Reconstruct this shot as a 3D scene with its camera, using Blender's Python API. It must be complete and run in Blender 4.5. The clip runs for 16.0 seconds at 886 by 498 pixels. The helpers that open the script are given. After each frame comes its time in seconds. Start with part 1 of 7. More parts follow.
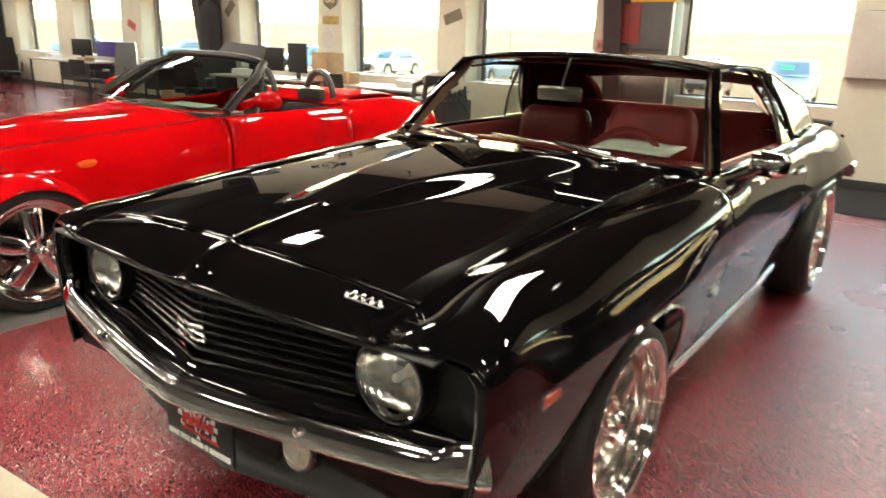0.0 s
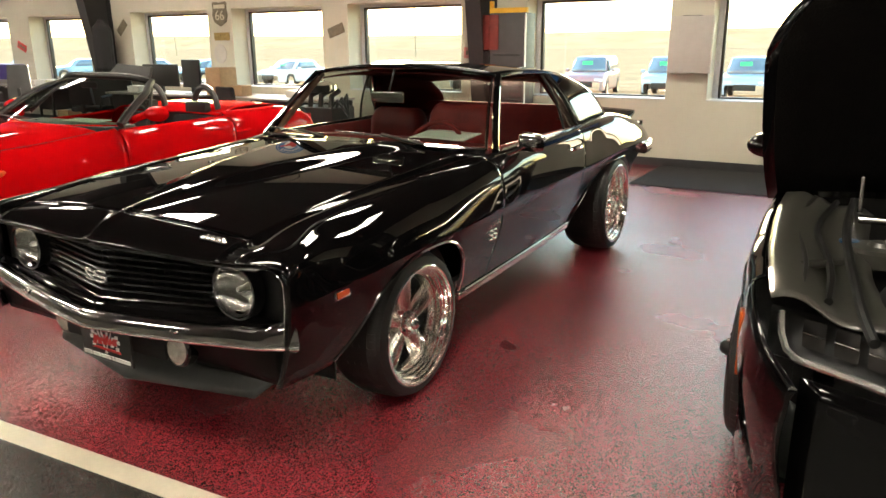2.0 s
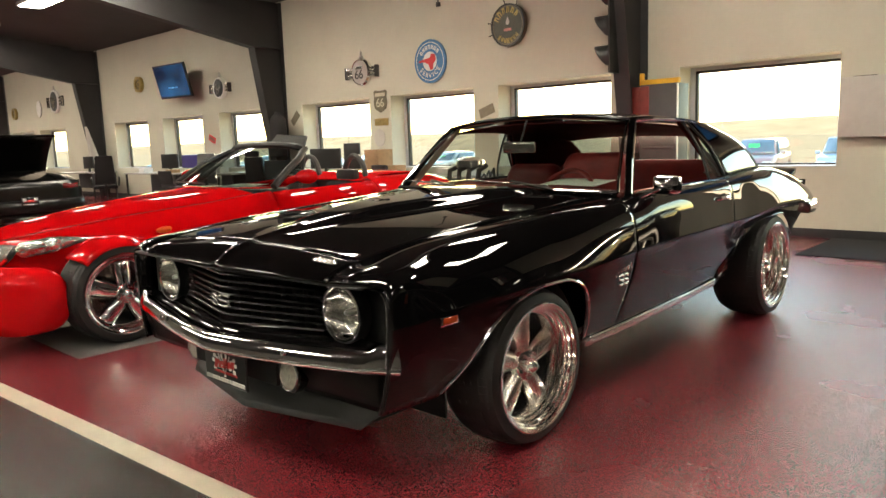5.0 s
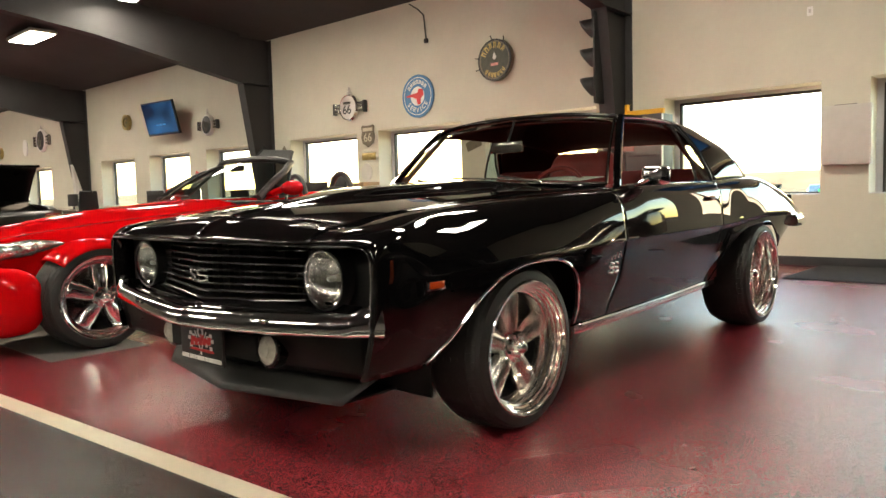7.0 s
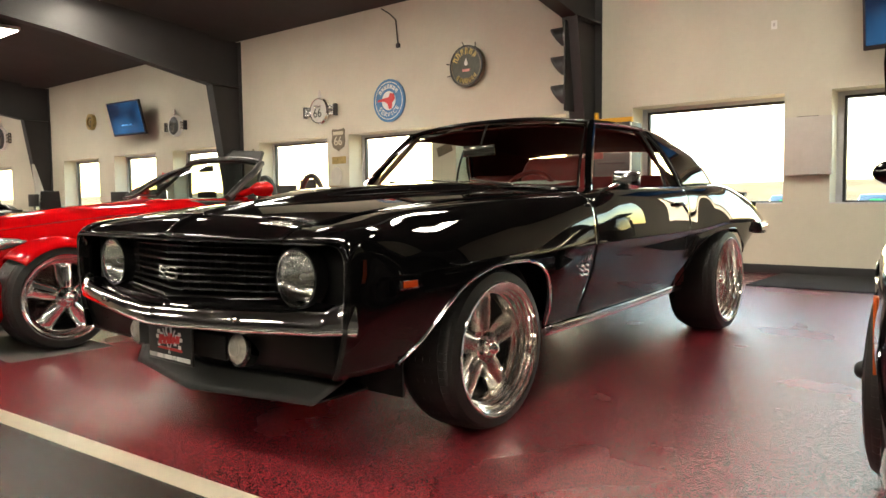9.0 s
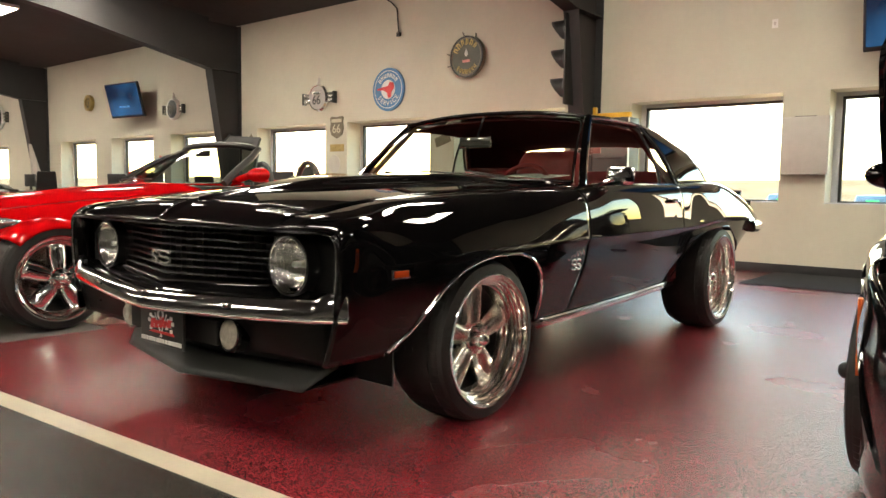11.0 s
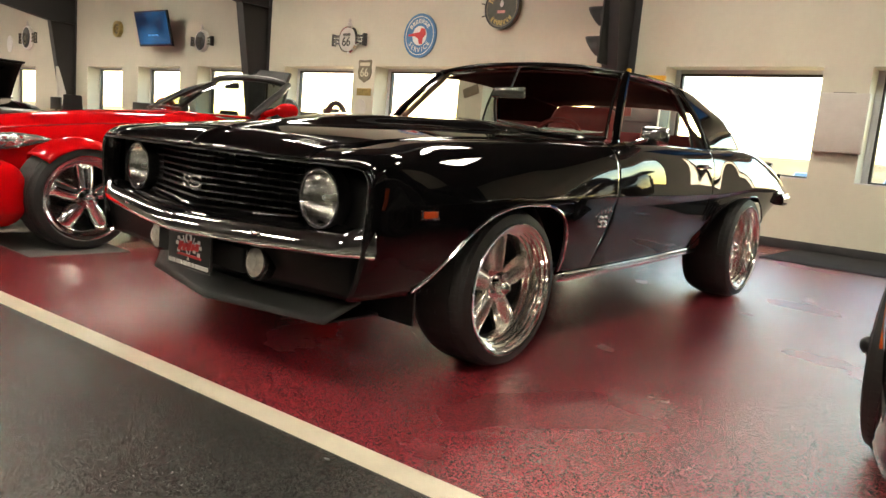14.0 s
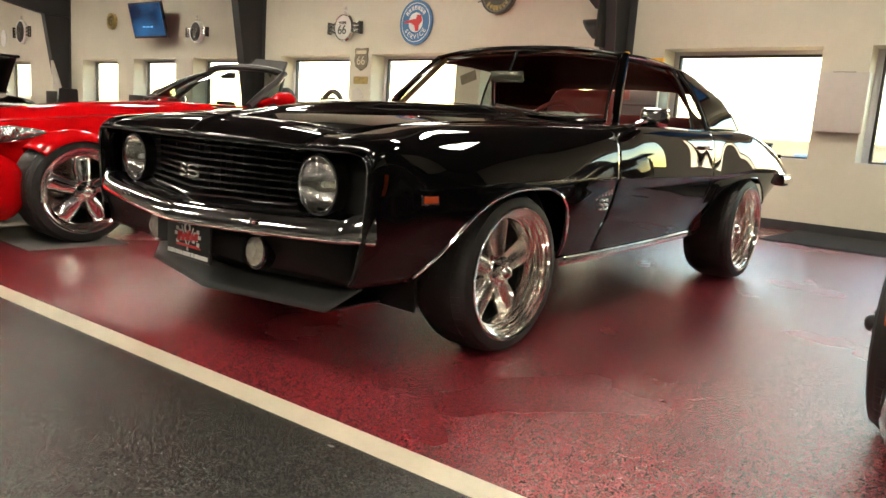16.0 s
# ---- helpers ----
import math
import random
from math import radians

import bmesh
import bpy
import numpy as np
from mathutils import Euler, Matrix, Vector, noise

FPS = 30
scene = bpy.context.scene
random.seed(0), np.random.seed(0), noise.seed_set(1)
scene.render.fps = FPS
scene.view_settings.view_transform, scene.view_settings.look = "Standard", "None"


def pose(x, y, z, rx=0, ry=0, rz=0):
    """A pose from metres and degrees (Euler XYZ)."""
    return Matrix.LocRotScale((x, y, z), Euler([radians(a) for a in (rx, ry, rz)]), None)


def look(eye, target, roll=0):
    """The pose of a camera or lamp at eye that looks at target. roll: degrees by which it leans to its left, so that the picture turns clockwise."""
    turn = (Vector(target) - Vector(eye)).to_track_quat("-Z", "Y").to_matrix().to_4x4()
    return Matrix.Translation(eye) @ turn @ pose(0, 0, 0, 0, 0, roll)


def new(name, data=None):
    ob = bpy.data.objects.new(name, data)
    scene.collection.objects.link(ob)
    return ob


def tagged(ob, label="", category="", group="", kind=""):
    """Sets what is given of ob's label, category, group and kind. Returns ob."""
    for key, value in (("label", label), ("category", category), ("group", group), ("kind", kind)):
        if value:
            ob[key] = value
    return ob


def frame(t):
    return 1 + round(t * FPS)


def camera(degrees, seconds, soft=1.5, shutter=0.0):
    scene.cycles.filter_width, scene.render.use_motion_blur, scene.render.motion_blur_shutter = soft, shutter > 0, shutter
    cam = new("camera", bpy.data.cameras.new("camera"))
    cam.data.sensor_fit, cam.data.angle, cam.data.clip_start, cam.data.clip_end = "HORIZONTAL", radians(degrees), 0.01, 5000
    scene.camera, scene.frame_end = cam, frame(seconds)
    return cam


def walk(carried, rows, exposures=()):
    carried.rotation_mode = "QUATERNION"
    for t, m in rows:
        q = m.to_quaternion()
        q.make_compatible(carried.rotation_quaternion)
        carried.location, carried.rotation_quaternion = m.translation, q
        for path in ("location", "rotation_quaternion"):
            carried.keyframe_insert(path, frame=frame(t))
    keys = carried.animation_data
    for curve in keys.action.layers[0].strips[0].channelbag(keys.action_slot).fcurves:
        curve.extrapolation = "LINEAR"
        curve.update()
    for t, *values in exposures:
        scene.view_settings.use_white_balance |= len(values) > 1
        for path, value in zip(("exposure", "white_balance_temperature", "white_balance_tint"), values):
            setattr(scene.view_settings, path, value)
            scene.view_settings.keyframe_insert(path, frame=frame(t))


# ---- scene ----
cam = camera(62.9, 16.0, shutter=0.35)
PATH = [
    (0, (1.627, -1.916, 1.418), (0.474, -0.38, 0.859), 1.7),
    (0.5, (1.825, -2.171, 1.457), (0.791, -0.569, 0.851), 1.0),
    (1, (2.042, -2.242, 1.49), (0.973, -0.653, 0.914), -0.9),
    (1.5, (2.345, -2.35, 1.453), (1.31, -0.735, 0.886), 2.1),
    (2, (2.472, -2.472, 1.479), (1.498, -0.811, 0.938), -0.3),
    (2.5, (2.552, -2.683, 1.481), (1.495, -1.044, 1.039), -0.6),
    (3, (2.6, -2.729, 1.495), (1.382, -1.181, 1.152), -0.0),
    (3.5, (2.658, -2.604, 1.521), (1.353, -1.129, 1.174), -0.7),
    (4, (2.637, -2.429, 1.48), (1.296, -0.991, 1.113), -0.6),
    (6.5, (2.485, -2.298, 0.925), (1.155, -0.81, 0.786), -3.5),
    (7, (2.526, -2.304, 0.928), (1.2, -0.815, 0.777), -1.4),
    (7.5, (2.51, -2.305, 0.903), (1.197, -0.804, 0.759), -0.1),
    (8, (2.487, -2.319, 0.903), (1.196, -0.798, 0.767), 0.4),
    (8.5, (2.491, -2.321, 0.895), (1.217, -0.785, 0.764), -0.0),
    (9, (2.515, -2.319, 0.905), (1.254, -0.772, 0.77), -0.6),
    (11.5, (2.537, -2.323, 0.91), (1.279, -0.778, 0.734), 1.8),
    (12, (2.536, -2.338, 0.896), (1.264, -0.806, 0.704), 2.9),
    (12.5, (2.516, -2.348, 0.89), (1.235, -0.828, 0.673), 3.6),
    (13, (2.502, -2.348, 0.878), (1.221, -0.834, 0.623), 4.5),
    (13.5, (2.503, -2.352, 0.872), (1.226, -0.839, 0.591), 5.0),
    (14, (2.506, -2.353, 0.87), (1.236, -0.835, 0.581), 5.1),
    (14.5, (2.512, -2.356, 0.875), (1.25, -0.832, 0.586), 4.9),
    (15, (2.512, -2.357, 0.866), (1.255, -0.829, 0.57), 4.8),
    (15.5, (2.506, -2.352, 0.864), (1.247, -0.829, 0.555), 4.6),
    (16, (2.495, -2.343, 0.857), (1.23, -0.827, 0.536), 4.1),
]
walk(cam, [(t, look(eye, target, roll)) for t, eye, target, roll in PATH], [(t, stops, 6740, 10) for t, stops in ((0.0, 4.45), (0.6, 4.18), (1.0, 3.90), (1.5, 4.11), (2.4, 4.15), (3.2, 3.90), (4.2, 3.91), (6.3, 4.14), (16.0, 4.15))])

# ---- light ----
SUN_DIR = Vector((-0.60, 0.80, 0.0)).normalized()
SUN_EL = radians(5.5)
world = bpy.data.worlds.new("sky")
scene.world = world
world.use_nodes = True
wn = world.node_tree
sky = wn.nodes.new("ShaderNodeTexSky")
sky.sky_type = "NISHITA"
sky.sun_disc = False
sky.dust_density = 0.15
sky.ozone_density = 1.35
sky.sun_elevation = SUN_EL
sky.sun_rotation = math.atan2(SUN_DIR.x, SUN_DIR.y)
wn.links.new(sky.outputs[0], wn.nodes["Background"].inputs[0])
wn.nodes["Background"].inputs[1].default_value = 0.15
sun_data = bpy.data.lights.new("sun", "SUN")
sun_data.energy, sun_data.angle, sun_data.color = 2.0, radians(0.6), (1.0, 0.80, 0.58)
sun = new("sun", sun_data)
sun.matrix_world = look(tuple(SUN_DIR * 40 * math.cos(SUN_EL) + Vector((0, 0, 40 * math.sin(SUN_EL)))), (0, 0, 0))
LAMP = 4.4  # the glow of the ceiling fixtures


# ---- materials ----
def nodes(name):
    m = bpy.data.materials.new(name)
    m.use_nodes = True
    t = m.node_tree
    return m, t, t.nodes["Principled BSDF"], t.links.new


def mat(name, color, rough=0.5, metal=0.0, coat=0.0, var=0.15, scale=8.0, bump=0.0, bscale=60.0, coat_rough=0.03, spec=0.5, sheen=0.0):
    """A painted or plain surface with uneven tone at two scales, uneven gloss and a fine relief."""
    m, t, b, link = nodes(name)
    N = t.nodes.new
    tc = N("ShaderNodeTexCoord")
    n1, n2 = N("ShaderNodeTexNoise"), N("ShaderNodeTexNoise")
    n1.inputs["Scale"].default_value, n1.inputs["Detail"].default_value = scale, 5
    n2.inputs["Scale"].default_value, n2.inputs["Detail"].default_value = scale * 9, 3
    for n in (n1, n2):
        link(tc.outputs["Object"], n.inputs["Vector"])
    add = N("ShaderNodeMath")
    add.operation = "MULTIPLY_ADD"
    add.inputs[1].default_value = 0.35
    link(n2.outputs["Fac"], add.inputs[0])
    link(n1.outputs["Fac"], add.inputs[2])
    ramp = N("ShaderNodeValToRGB")
    lo = tuple(c * (1 - var) for c in color)
    hi = tuple(min(1, c * (1 + var)) for c in color)
    ramp.color_ramp.elements[0].position, ramp.color_ramp.elements[0].color = 0.45, (*lo, 1)
    ramp.color_ramp.elements[1].position, ramp.color_ramp.elements[1].color = 0.95, (*hi, 1)
    link(add.outputs[0], ramp.inputs[0])
    link(ramp.outputs[0], b.inputs["Base Color"])
    rr = N("ShaderNodeMapRange")
    rr.inputs[3].default_value, rr.inputs[4].default_value = max(0.0, rough * 0.8), min(1, rough * 1.2)
    link(n1.outputs["Fac"], rr.inputs[0])
    link(rr.outputs[0], b.inputs["Roughness"])
    b.inputs["Metallic"].default_value = metal
    b.inputs["Coat Weight"].default_value, b.inputs["Coat Roughness"].default_value = coat, coat_rough
    b.inputs["Specular IOR Level"].default_value = spec
    b.inputs["Sheen Weight"].default_value = sheen
    if bump:
        n3, bp = N("ShaderNodeTexNoise"), N("ShaderNodeBump")
        n3.inputs["Scale"].default_value, n3.inputs["Detail"].default_value = bscale, 4
        link(tc.outputs["Object"], n3.inputs["Vector"])
        link(n3.outputs["Fac"], bp.inputs["Height"])
        bp.inputs["Strength"].default_value, bp.inputs["Distance"].default_value = bump, 0.01
        link(bp.outputs[0], b.inputs["Normal"])
    return m


def flake_floor(name, base, dark, light, share, coat=0.75):
    """Epoxy with broadcast flakes under a clear, slightly rippled coat."""
    m, t, b, link = nodes(name)
    N = t.nodes.new
    tc = N("ShaderNodeTexCoord")
    v = N("ShaderNodeTexVoronoi")
    v.inputs["Scale"].default_value = 265
    v.inputs["Randomness"].default_value = 1
    n = N("ShaderNodeTexNoise")
    n.inputs["Scale"].default_value, n.inputs["Detail"].default_value = 1.1, 6
    clump = N("ShaderNodeTexNoise")
    clump.inputs["Scale"].default_value, clump.inputs["Detail"].default_value = 55, 3
    for k in (v, n, clump):
        link(tc.outputs["Object"], k.inputs["Vector"])
    sep = N("ShaderNodeSeparateColor")
    link(v.outputs["Color"], sep.inputs[0])
    mix = N("ShaderNodeMath")
    mix.operation = "MULTIPLY_ADD"
    mix.inputs[1].default_value = 0.45
    link(clump.outputs["Fac"], mix.inputs[0])
    link(sep.outputs[0], mix.inputs[2])
    ramp = N("ShaderNodeValToRGB")
    ramp.color_ramp.interpolation = "LINEAR"
    e = ramp.color_ramp.elements
    e[0].position, e[0].color = share, (*dark, 1)
    e[1].position, e[1].color = share + 0.12, (*base, 1)
    x = e.new(1.0)
    x.color = (*base, 1)
    x = e.new(0.93 if share < 0.9 else 0.97)
    x.color = (*light, 1)
    rs = N("ShaderNodeMath")
    rs.operation = "MULTIPLY"
    rs.inputs[1].default_value = 0.72
    link(mix.outputs[0], rs.inputs[0])
    link(rs.outputs[0], ramp.inputs[0])
    tone = N("ShaderNodeMix")
    tone.data_type, tone.blend_type = "RGBA", "MULTIPLY"
    tone.inputs[0].default_value = 1.0
    tr = N("ShaderNodeValToRGB")
    tr.color_ramp.elements[0].position, tr.color_ramp.elements[0].color = 0.3, (0.88, 0.88, 0.88, 1)
    tr.color_ramp.elements[1].position, tr.color_ramp.elements[1].color = 0.7, (1.06, 1.06, 1.06, 1)
    link(n.outputs["Fac"], tr.inputs[0])
    link(ramp.outputs[0], tone.inputs[6])
    link(tr.outputs[0], tone.inputs[7])
    link(tone.outputs[2], b.inputs["Base Color"])
    rr = N("ShaderNodeMapRange")
    rr.inputs[3].default_value, rr.inputs[4].default_value = 0.20, 0.32
    link(n.outputs["Fac"], rr.inputs[0])
    link(rr.outputs[0], b.inputs["Roughness"])
    b.inputs["Specular IOR Level"].default_value = 0.5
    b.inputs["Coat Weight"].default_value, b.inputs["Coat Roughness"].default_value, b.inputs["Coat IOR"].default_value = coat, 0.105, 1.66
    bp = N("ShaderNodeBump")
    rip = N("ShaderNodeTexNoise")
    rip.inputs["Scale"].default_value, rip.inputs["Detail"].default_value = 130, 3
    link(tc.outputs["Object"], rip.inputs["Vector"])
    link(rip.outputs["Fac"], bp.inputs["Height"])
    bp.inputs["Strength"].default_value, bp.inputs["Distance"].default_value = 0.75, 0.006
    link(bp.outputs[0], b.inputs["Normal"])
    link(bp.outputs[0], b.inputs["Coat Normal"])
    return m


def glass(name, tint=(1, 1, 1), clear=1.0):
    """A thin pane: clear, tinted, with a Fresnel gloss."""
    m, t, b, link = nodes(name)
    t.nodes.remove(b)
    N = t.nodes.new
    tr, gl, mx, lw = N("ShaderNodeBsdfTransparent"), N("ShaderNodeBsdfGlossy"), N("ShaderNodeMixShader"), N("ShaderNodeLayerWeight")
    pw, fr = N("ShaderNodeMath"), N("ShaderNodeMath")
    pw.operation, fr.operation = "POWER", "MULTIPLY_ADD"
    lw.inputs[0].default_value = 0.5
    pw.inputs[1].default_value = 5.0
    fr.inputs[1].default_value, fr.inputs[2].default_value = 0.75, 0.04
    link(lw.outputs["Facing"], pw.inputs[0])
    link(pw.outputs[0], fr.inputs[0])
    tr.inputs[0].default_value = (*[c * clear for c in tint], 1)
    gl.inputs["Roughness"].default_value = 0.02
    link(fr.outputs[0], mx.inputs[0])
    link(tr.outputs[0], mx.inputs[1])
    link(gl.outputs[0], mx.inputs[2])
    link(mx.outputs[0], t.nodes["Material Output"].inputs[0])
    return m


def glow(name, color, strength):
    m, t, b, link = nodes(name)
    b.inputs["Base Color"].default_value = (*[min(c, 0.8) for c in color], 1)
    b.inputs["Emission Color"].default_value = (*color, 1)
    b.inputs["Emission Strength"].default_value = strength
    return m


M_UNSEENWALL = mat("dark unseen wall", (0.10, 0.096, 0.09), 0.55, var=0.08, scale=1.2, bump=0.1, bscale=60)
M_WALL = mat("wall paint", (0.545, 0.525, 0.43), 0.6, var=0.05, scale=1.5, bump=0.08, bscale=220)
# cool cast of the daylight in the reveals is put into this colour
M_REVEAL = mat("cool daylit reveal paint", (0.52, 0.53, 0.55), 0.55, var=0.05, scale=3, bump=0.06, bscale=220)
M_CEIL = mat("dark ceiling", (0.030, 0.026, 0.026), 0.75, var=0.3, scale=0.8, bump=0.25, bscale=30)
M_STEEL = mat("charcoal steel paint", (0.022, 0.021, 0.022), 0.58, var=0.2, scale=3, bump=0.05, bscale=90)
M_RED = flake_floor("burgundy flake epoxy", (0.26, 0.022, 0.033), (0.064, 0.010, 0.014), (0.43, 0.056, 0.070), 0.40, 0.76)
M_DARK = flake_floor("charcoal flake epoxy", (0.034, 0.033, 0.031), (0.018, 0.018, 0.017), (0.070, 0.066, 0.060), 0.40, 0.36)
M_STRIPE = mat("cream floor line", (0.66, 0.60, 0.47), 0.32, var=0.10, scale=6, bump=0.12, bscale=120)
M_BASE = mat("black rubber base", (0.025, 0.025, 0.027), 0.5, var=0.2)
M_RUG = mat("dark walk-off mat", (0.012, 0.012, 0.013), 0.95, var=0.35, scale=25, bump=0.6, bscale=350)
M_FRAME = mat("dark bronze window frame", (0.030, 0.027, 0.025), 0.4, var=0.15)
M_BLACKPAINT = mat("black car paint", (0.0030, 0.0028, 0.0030), 0.5, coat=1.0, var=0.1, coat_rough=0.008, spec=0.0)
M_REDPAINT = mat("red car paint", (0.60, 0.0035, 0.006), 0.5, coat=0.55, var=0.03, coat_rough=0.01, spec=0.0)
M_CHROME = mat("chrome", (0.86, 0.85, 0.83), 0.08, metal=1.0, var=0.03, scale=20)
M_ALLOY = mat("polished alloy", (0.84, 0.81, 0.76), 0.10, metal=0.96, var=0.06, scale=25)
M_GREYALLOY = mat("brushed alloy", (0.62, 0.59, 0.55), 0.24, metal=1.0, var=0.08, scale=30)
M_FROST = mat("frosted lamp glass", (0.52, 0.50, 0.43), 0.22, coat=1.0, var=0.25, scale=45, bump=0.25, bscale=160)
M_BADGE = mat("bright badge metal", (0.85, 0.84, 0.80), 0.22, metal=0.75, var=0.04)
M_SPOKE = mat("satin cast alloy", (0.74, 0.70, 0.63), 0.24, metal=0.92, var=0.06, scale=25)
M_FACET = mat("fluted bright reflector", (0.80, 0.78, 0.70), 0.16, metal=1.0, var=0.04, scale=40, bump=0.14, bscale=45)
M_CUT = mat("cut glass reflector", (0.88, 0.88, 0.86), 0.10, metal=0.9, var=0.05, scale=40, bump=1.0, bscale=34)
# dark colour puts the shade behind the spokes into the wheel barrels
M_BARREL = mat("dark barrel metal", (0.030, 0.026, 0.024), 0.4, metal=0.4, var=0.25, scale=15)
M_TYRE = mat("tyre rubber", (0.017, 0.0165, 0.016), 0.55, var=0.25, scale=14, bump=0.15, bscale=160)
M_BLACK = mat("satin black trim", (0.010, 0.010, 0.010), 0.42, var=0.2)
M_DEEP = mat("matt black", (0.006, 0.006, 0.006), 0.85, var=0.2)
M_GRILLE = mat("black enamel grille", (0.010, 0.010, 0.010), 0.24, var=0.2)
M_DAM = mat("black polymer sheet", (0.046, 0.048, 0.047), 0.48, var=0.2, bump=0.1, bscale=300)
M_SATIN = mat("dull black paint", (0.003, 0.003, 0.003), 0.30, var=0.2, spec=0.05)
M_GREYPLASTIC = mat("dark grey plastic", (0.055, 0.055, 0.055), 0.5, var=0.15, bump=0.1, bscale=300)
M_LEATHER = mat("oxblood leather", (0.165, 0.014, 0.013), 0.45, var=0.25, scale=10, bump=0.25, bscale=140, spec=0.3)
M_TAN = mat("tan vinyl", (0.30, 0.17, 0.11), 0.45, var=0.12, scale=14, bump=0.1, bscale=200)
M_PINK = mat("faded red print", (0.55, 0.22, 0.20), 0.6, var=0.3, scale=14)
M_POLE = mat("weathered pole wood", (0.34, 0.26, 0.17), 0.9, var=0.2, scale=3)
M_SCREEN = glass("tinted windscreen", (0.88, 0.92, 0.86), 0.60)
M_LINING = mat("dark red roof cloth", (0.055, 0.009, 0.008), 0.95, var=0.15, scale=12, bump=0.15, bscale=200, spec=0.05)
M_GLASS = glass("car glass", (0.86, 0.92, 0.89), 0.84)
M_OLDPAINT = mat("dulled black paint", (0.004, 0.004, 0.004), 0.35, coat=0.22, var=0.2, coat_rough=0.08, spec=0.2)
M_TINT = glass("dark tinted glass", (0.82, 0.93, 0.87), 0.46)
M_PANE = glass("window pane", (0.98, 0.99, 0.98), 0.97)
M_LENS = glass("lamp lens", (0.98, 0.99, 1.0), 0.97)
M_AMBERDULL = mat("ribbed amber plastic", (0.70, 0.11, 0.012), 0.45, var=0.1, scale=40, spec=0.25)
M_AMBER = mat("amber lens", (0.46, 0.055, 0.010), 0.15, coat=1.0, var=0.1, scale=40)
M_TAIL = mat("red lens", (0.16, 0.006, 0.006), 0.15, coat=1.0, var=0.1, scale=40)
M_WHITE = mat("white paint", (0.72, 0.71, 0.68), 0.4, var=0.06)
M_CREAM = mat("cream enamel", (0.55, 0.50, 0.36), 0.35, var=0.15, scale=12)
M_BLUE = mat("blue enamel", (0.05, 0.17, 0.36), 0.35, var=0.12, scale=10)
M_SIGNRED = mat("red enamel", (0.62, 0.03, 0.03), 0.35, var=0.1)
M_BRASS = mat("aged brass", (0.42, 0.31, 0.12), 0.35, metal=0.8, var=0.3, scale=20)
M_PAPER = mat("paper", (0.62, 0.70, 0.62), 0.8, var=0.04, scale=15)
M_DESKTOP = mat("pale laminate", (0.27, 0.25, 0.22), 0.35, var=0.1)
M_STEELBOX = mat("light grey enamel", (0.50, 0.475, 0.44), 0.4, var=0.05)
M_MATGREY = mat("pale grey floor mat", (0.11, 0.105, 0.10), 0.7, var=0.15, scale=10)
M_YELLOW = mat("yellow plastic", (0.72, 0.40, 0.03), 0.4, var=0.1)
M_CARD = mat("brown cardboard", (0.33, 0.21, 0.11), 0.8, var=0.15, scale=12)
M_FABRIC = mat("black office fabric", (0.014, 0.014, 0.015), 0.9, var=0.3, scale=30, bump=0.3, bscale=300)
M_PURPLE = mat("violet plastic", (0.045, 0.030, 0.20), 0.4, var=0.15)
M_GRAVEL = mat("sandy gravel", (0.40, 0.285, 0.17), 0.95, var=0.35, scale=0.6, bump=0.5, bscale=25, spec=0.0)
M_FIELD = mat("hazy dry grass", (0.29, 0.20, 0.11), 0.95, var=0.3, scale=0.05, bump=0.5, bscale=4, spec=0.0)
fb_ = M_FIELD.node_tree.nodes["Principled BSDF"]     # emission on the far rise stands in for bright low-sun haze
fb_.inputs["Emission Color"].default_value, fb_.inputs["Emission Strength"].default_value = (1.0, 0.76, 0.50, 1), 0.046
M_LAMP = glow("ceiling light diffuser", (1.0, 0.925, 0.775), LAMP)


# ---- mesh helpers ----
def ip(xs, ys):
    """A smooth curve through a few values."""
    xs, ys = np.array(xs, float), np.array(ys, float)
    d = np.diff(ys) / np.diff(xs)
    m = np.r_[d[0], [0 if a * b <= 0 else 2 * a * b / (a + b) for a, b in zip(d, d[1:])], d[-1]]

    def f(x):
        x = min(max(x, xs[0]), xs[-1])
        i = min(max(int(np.searchsorted(xs, x)) - 1, 0), len(xs) - 2)
        h = xs[i + 1] - xs[i]
        t = (x - xs[i]) / h
        a, b = (1 + 2 * t) * (1 - t) ** 2, t * (1 - t) ** 2
        return float(a * ys[i] + b * h * m[i] + t * t * (3 - 2 * t) * ys[i + 1] + t * t * (t - 1) * h * m[i + 1])

    return f


def lerp(a, b, t):
    return a + (b - a) * t


def sstep(a, b, x):
    t = min(max((x - a) / (b - a), 0), 1)
    return t * t * (3 - 2 * t)


def finish(name, bm, material, parent=None, label="", smooth=35.0, solid=0.0):
    me = bpy.data.meshes.new(name)
    bmesh.ops.recalc_face_normals(bm, faces=bm.faces)
    bm.to_mesh(me)
    bm.free()
    me.materials.append(material)
    if smooth:
        me.shade_smooth()
        me.set_sharp_from_angle(angle=radians(smooth))
    ob = new(name, me)
    if parent:
        ob.parent = parent
    if label:
        ob["label"] = label
    if solid:
        s = ob.modifiers.new("thickness", "SOLIDIFY")
        s.thickness, s.offset = solid, 0
    return ob


def part(name, bm, material, parent, label="", smooth=35.0, solid=0.0):
    return finish(name, bm, material, parent, label, smooth, solid)


def thing(name, label, category, group="", at=None):
    ob = new(name)
    ob.empty_display_size = 0.2
    if at is not None:
        ob.matrix_world = at
    return tagged(ob, label, category, group)


def single(name, bm, material, label, category, group="", smooth=35.0, kind="", solid=0.0):
    return tagged(finish(name, bm, material, None, "", smooth, solid), label, category, group, kind)


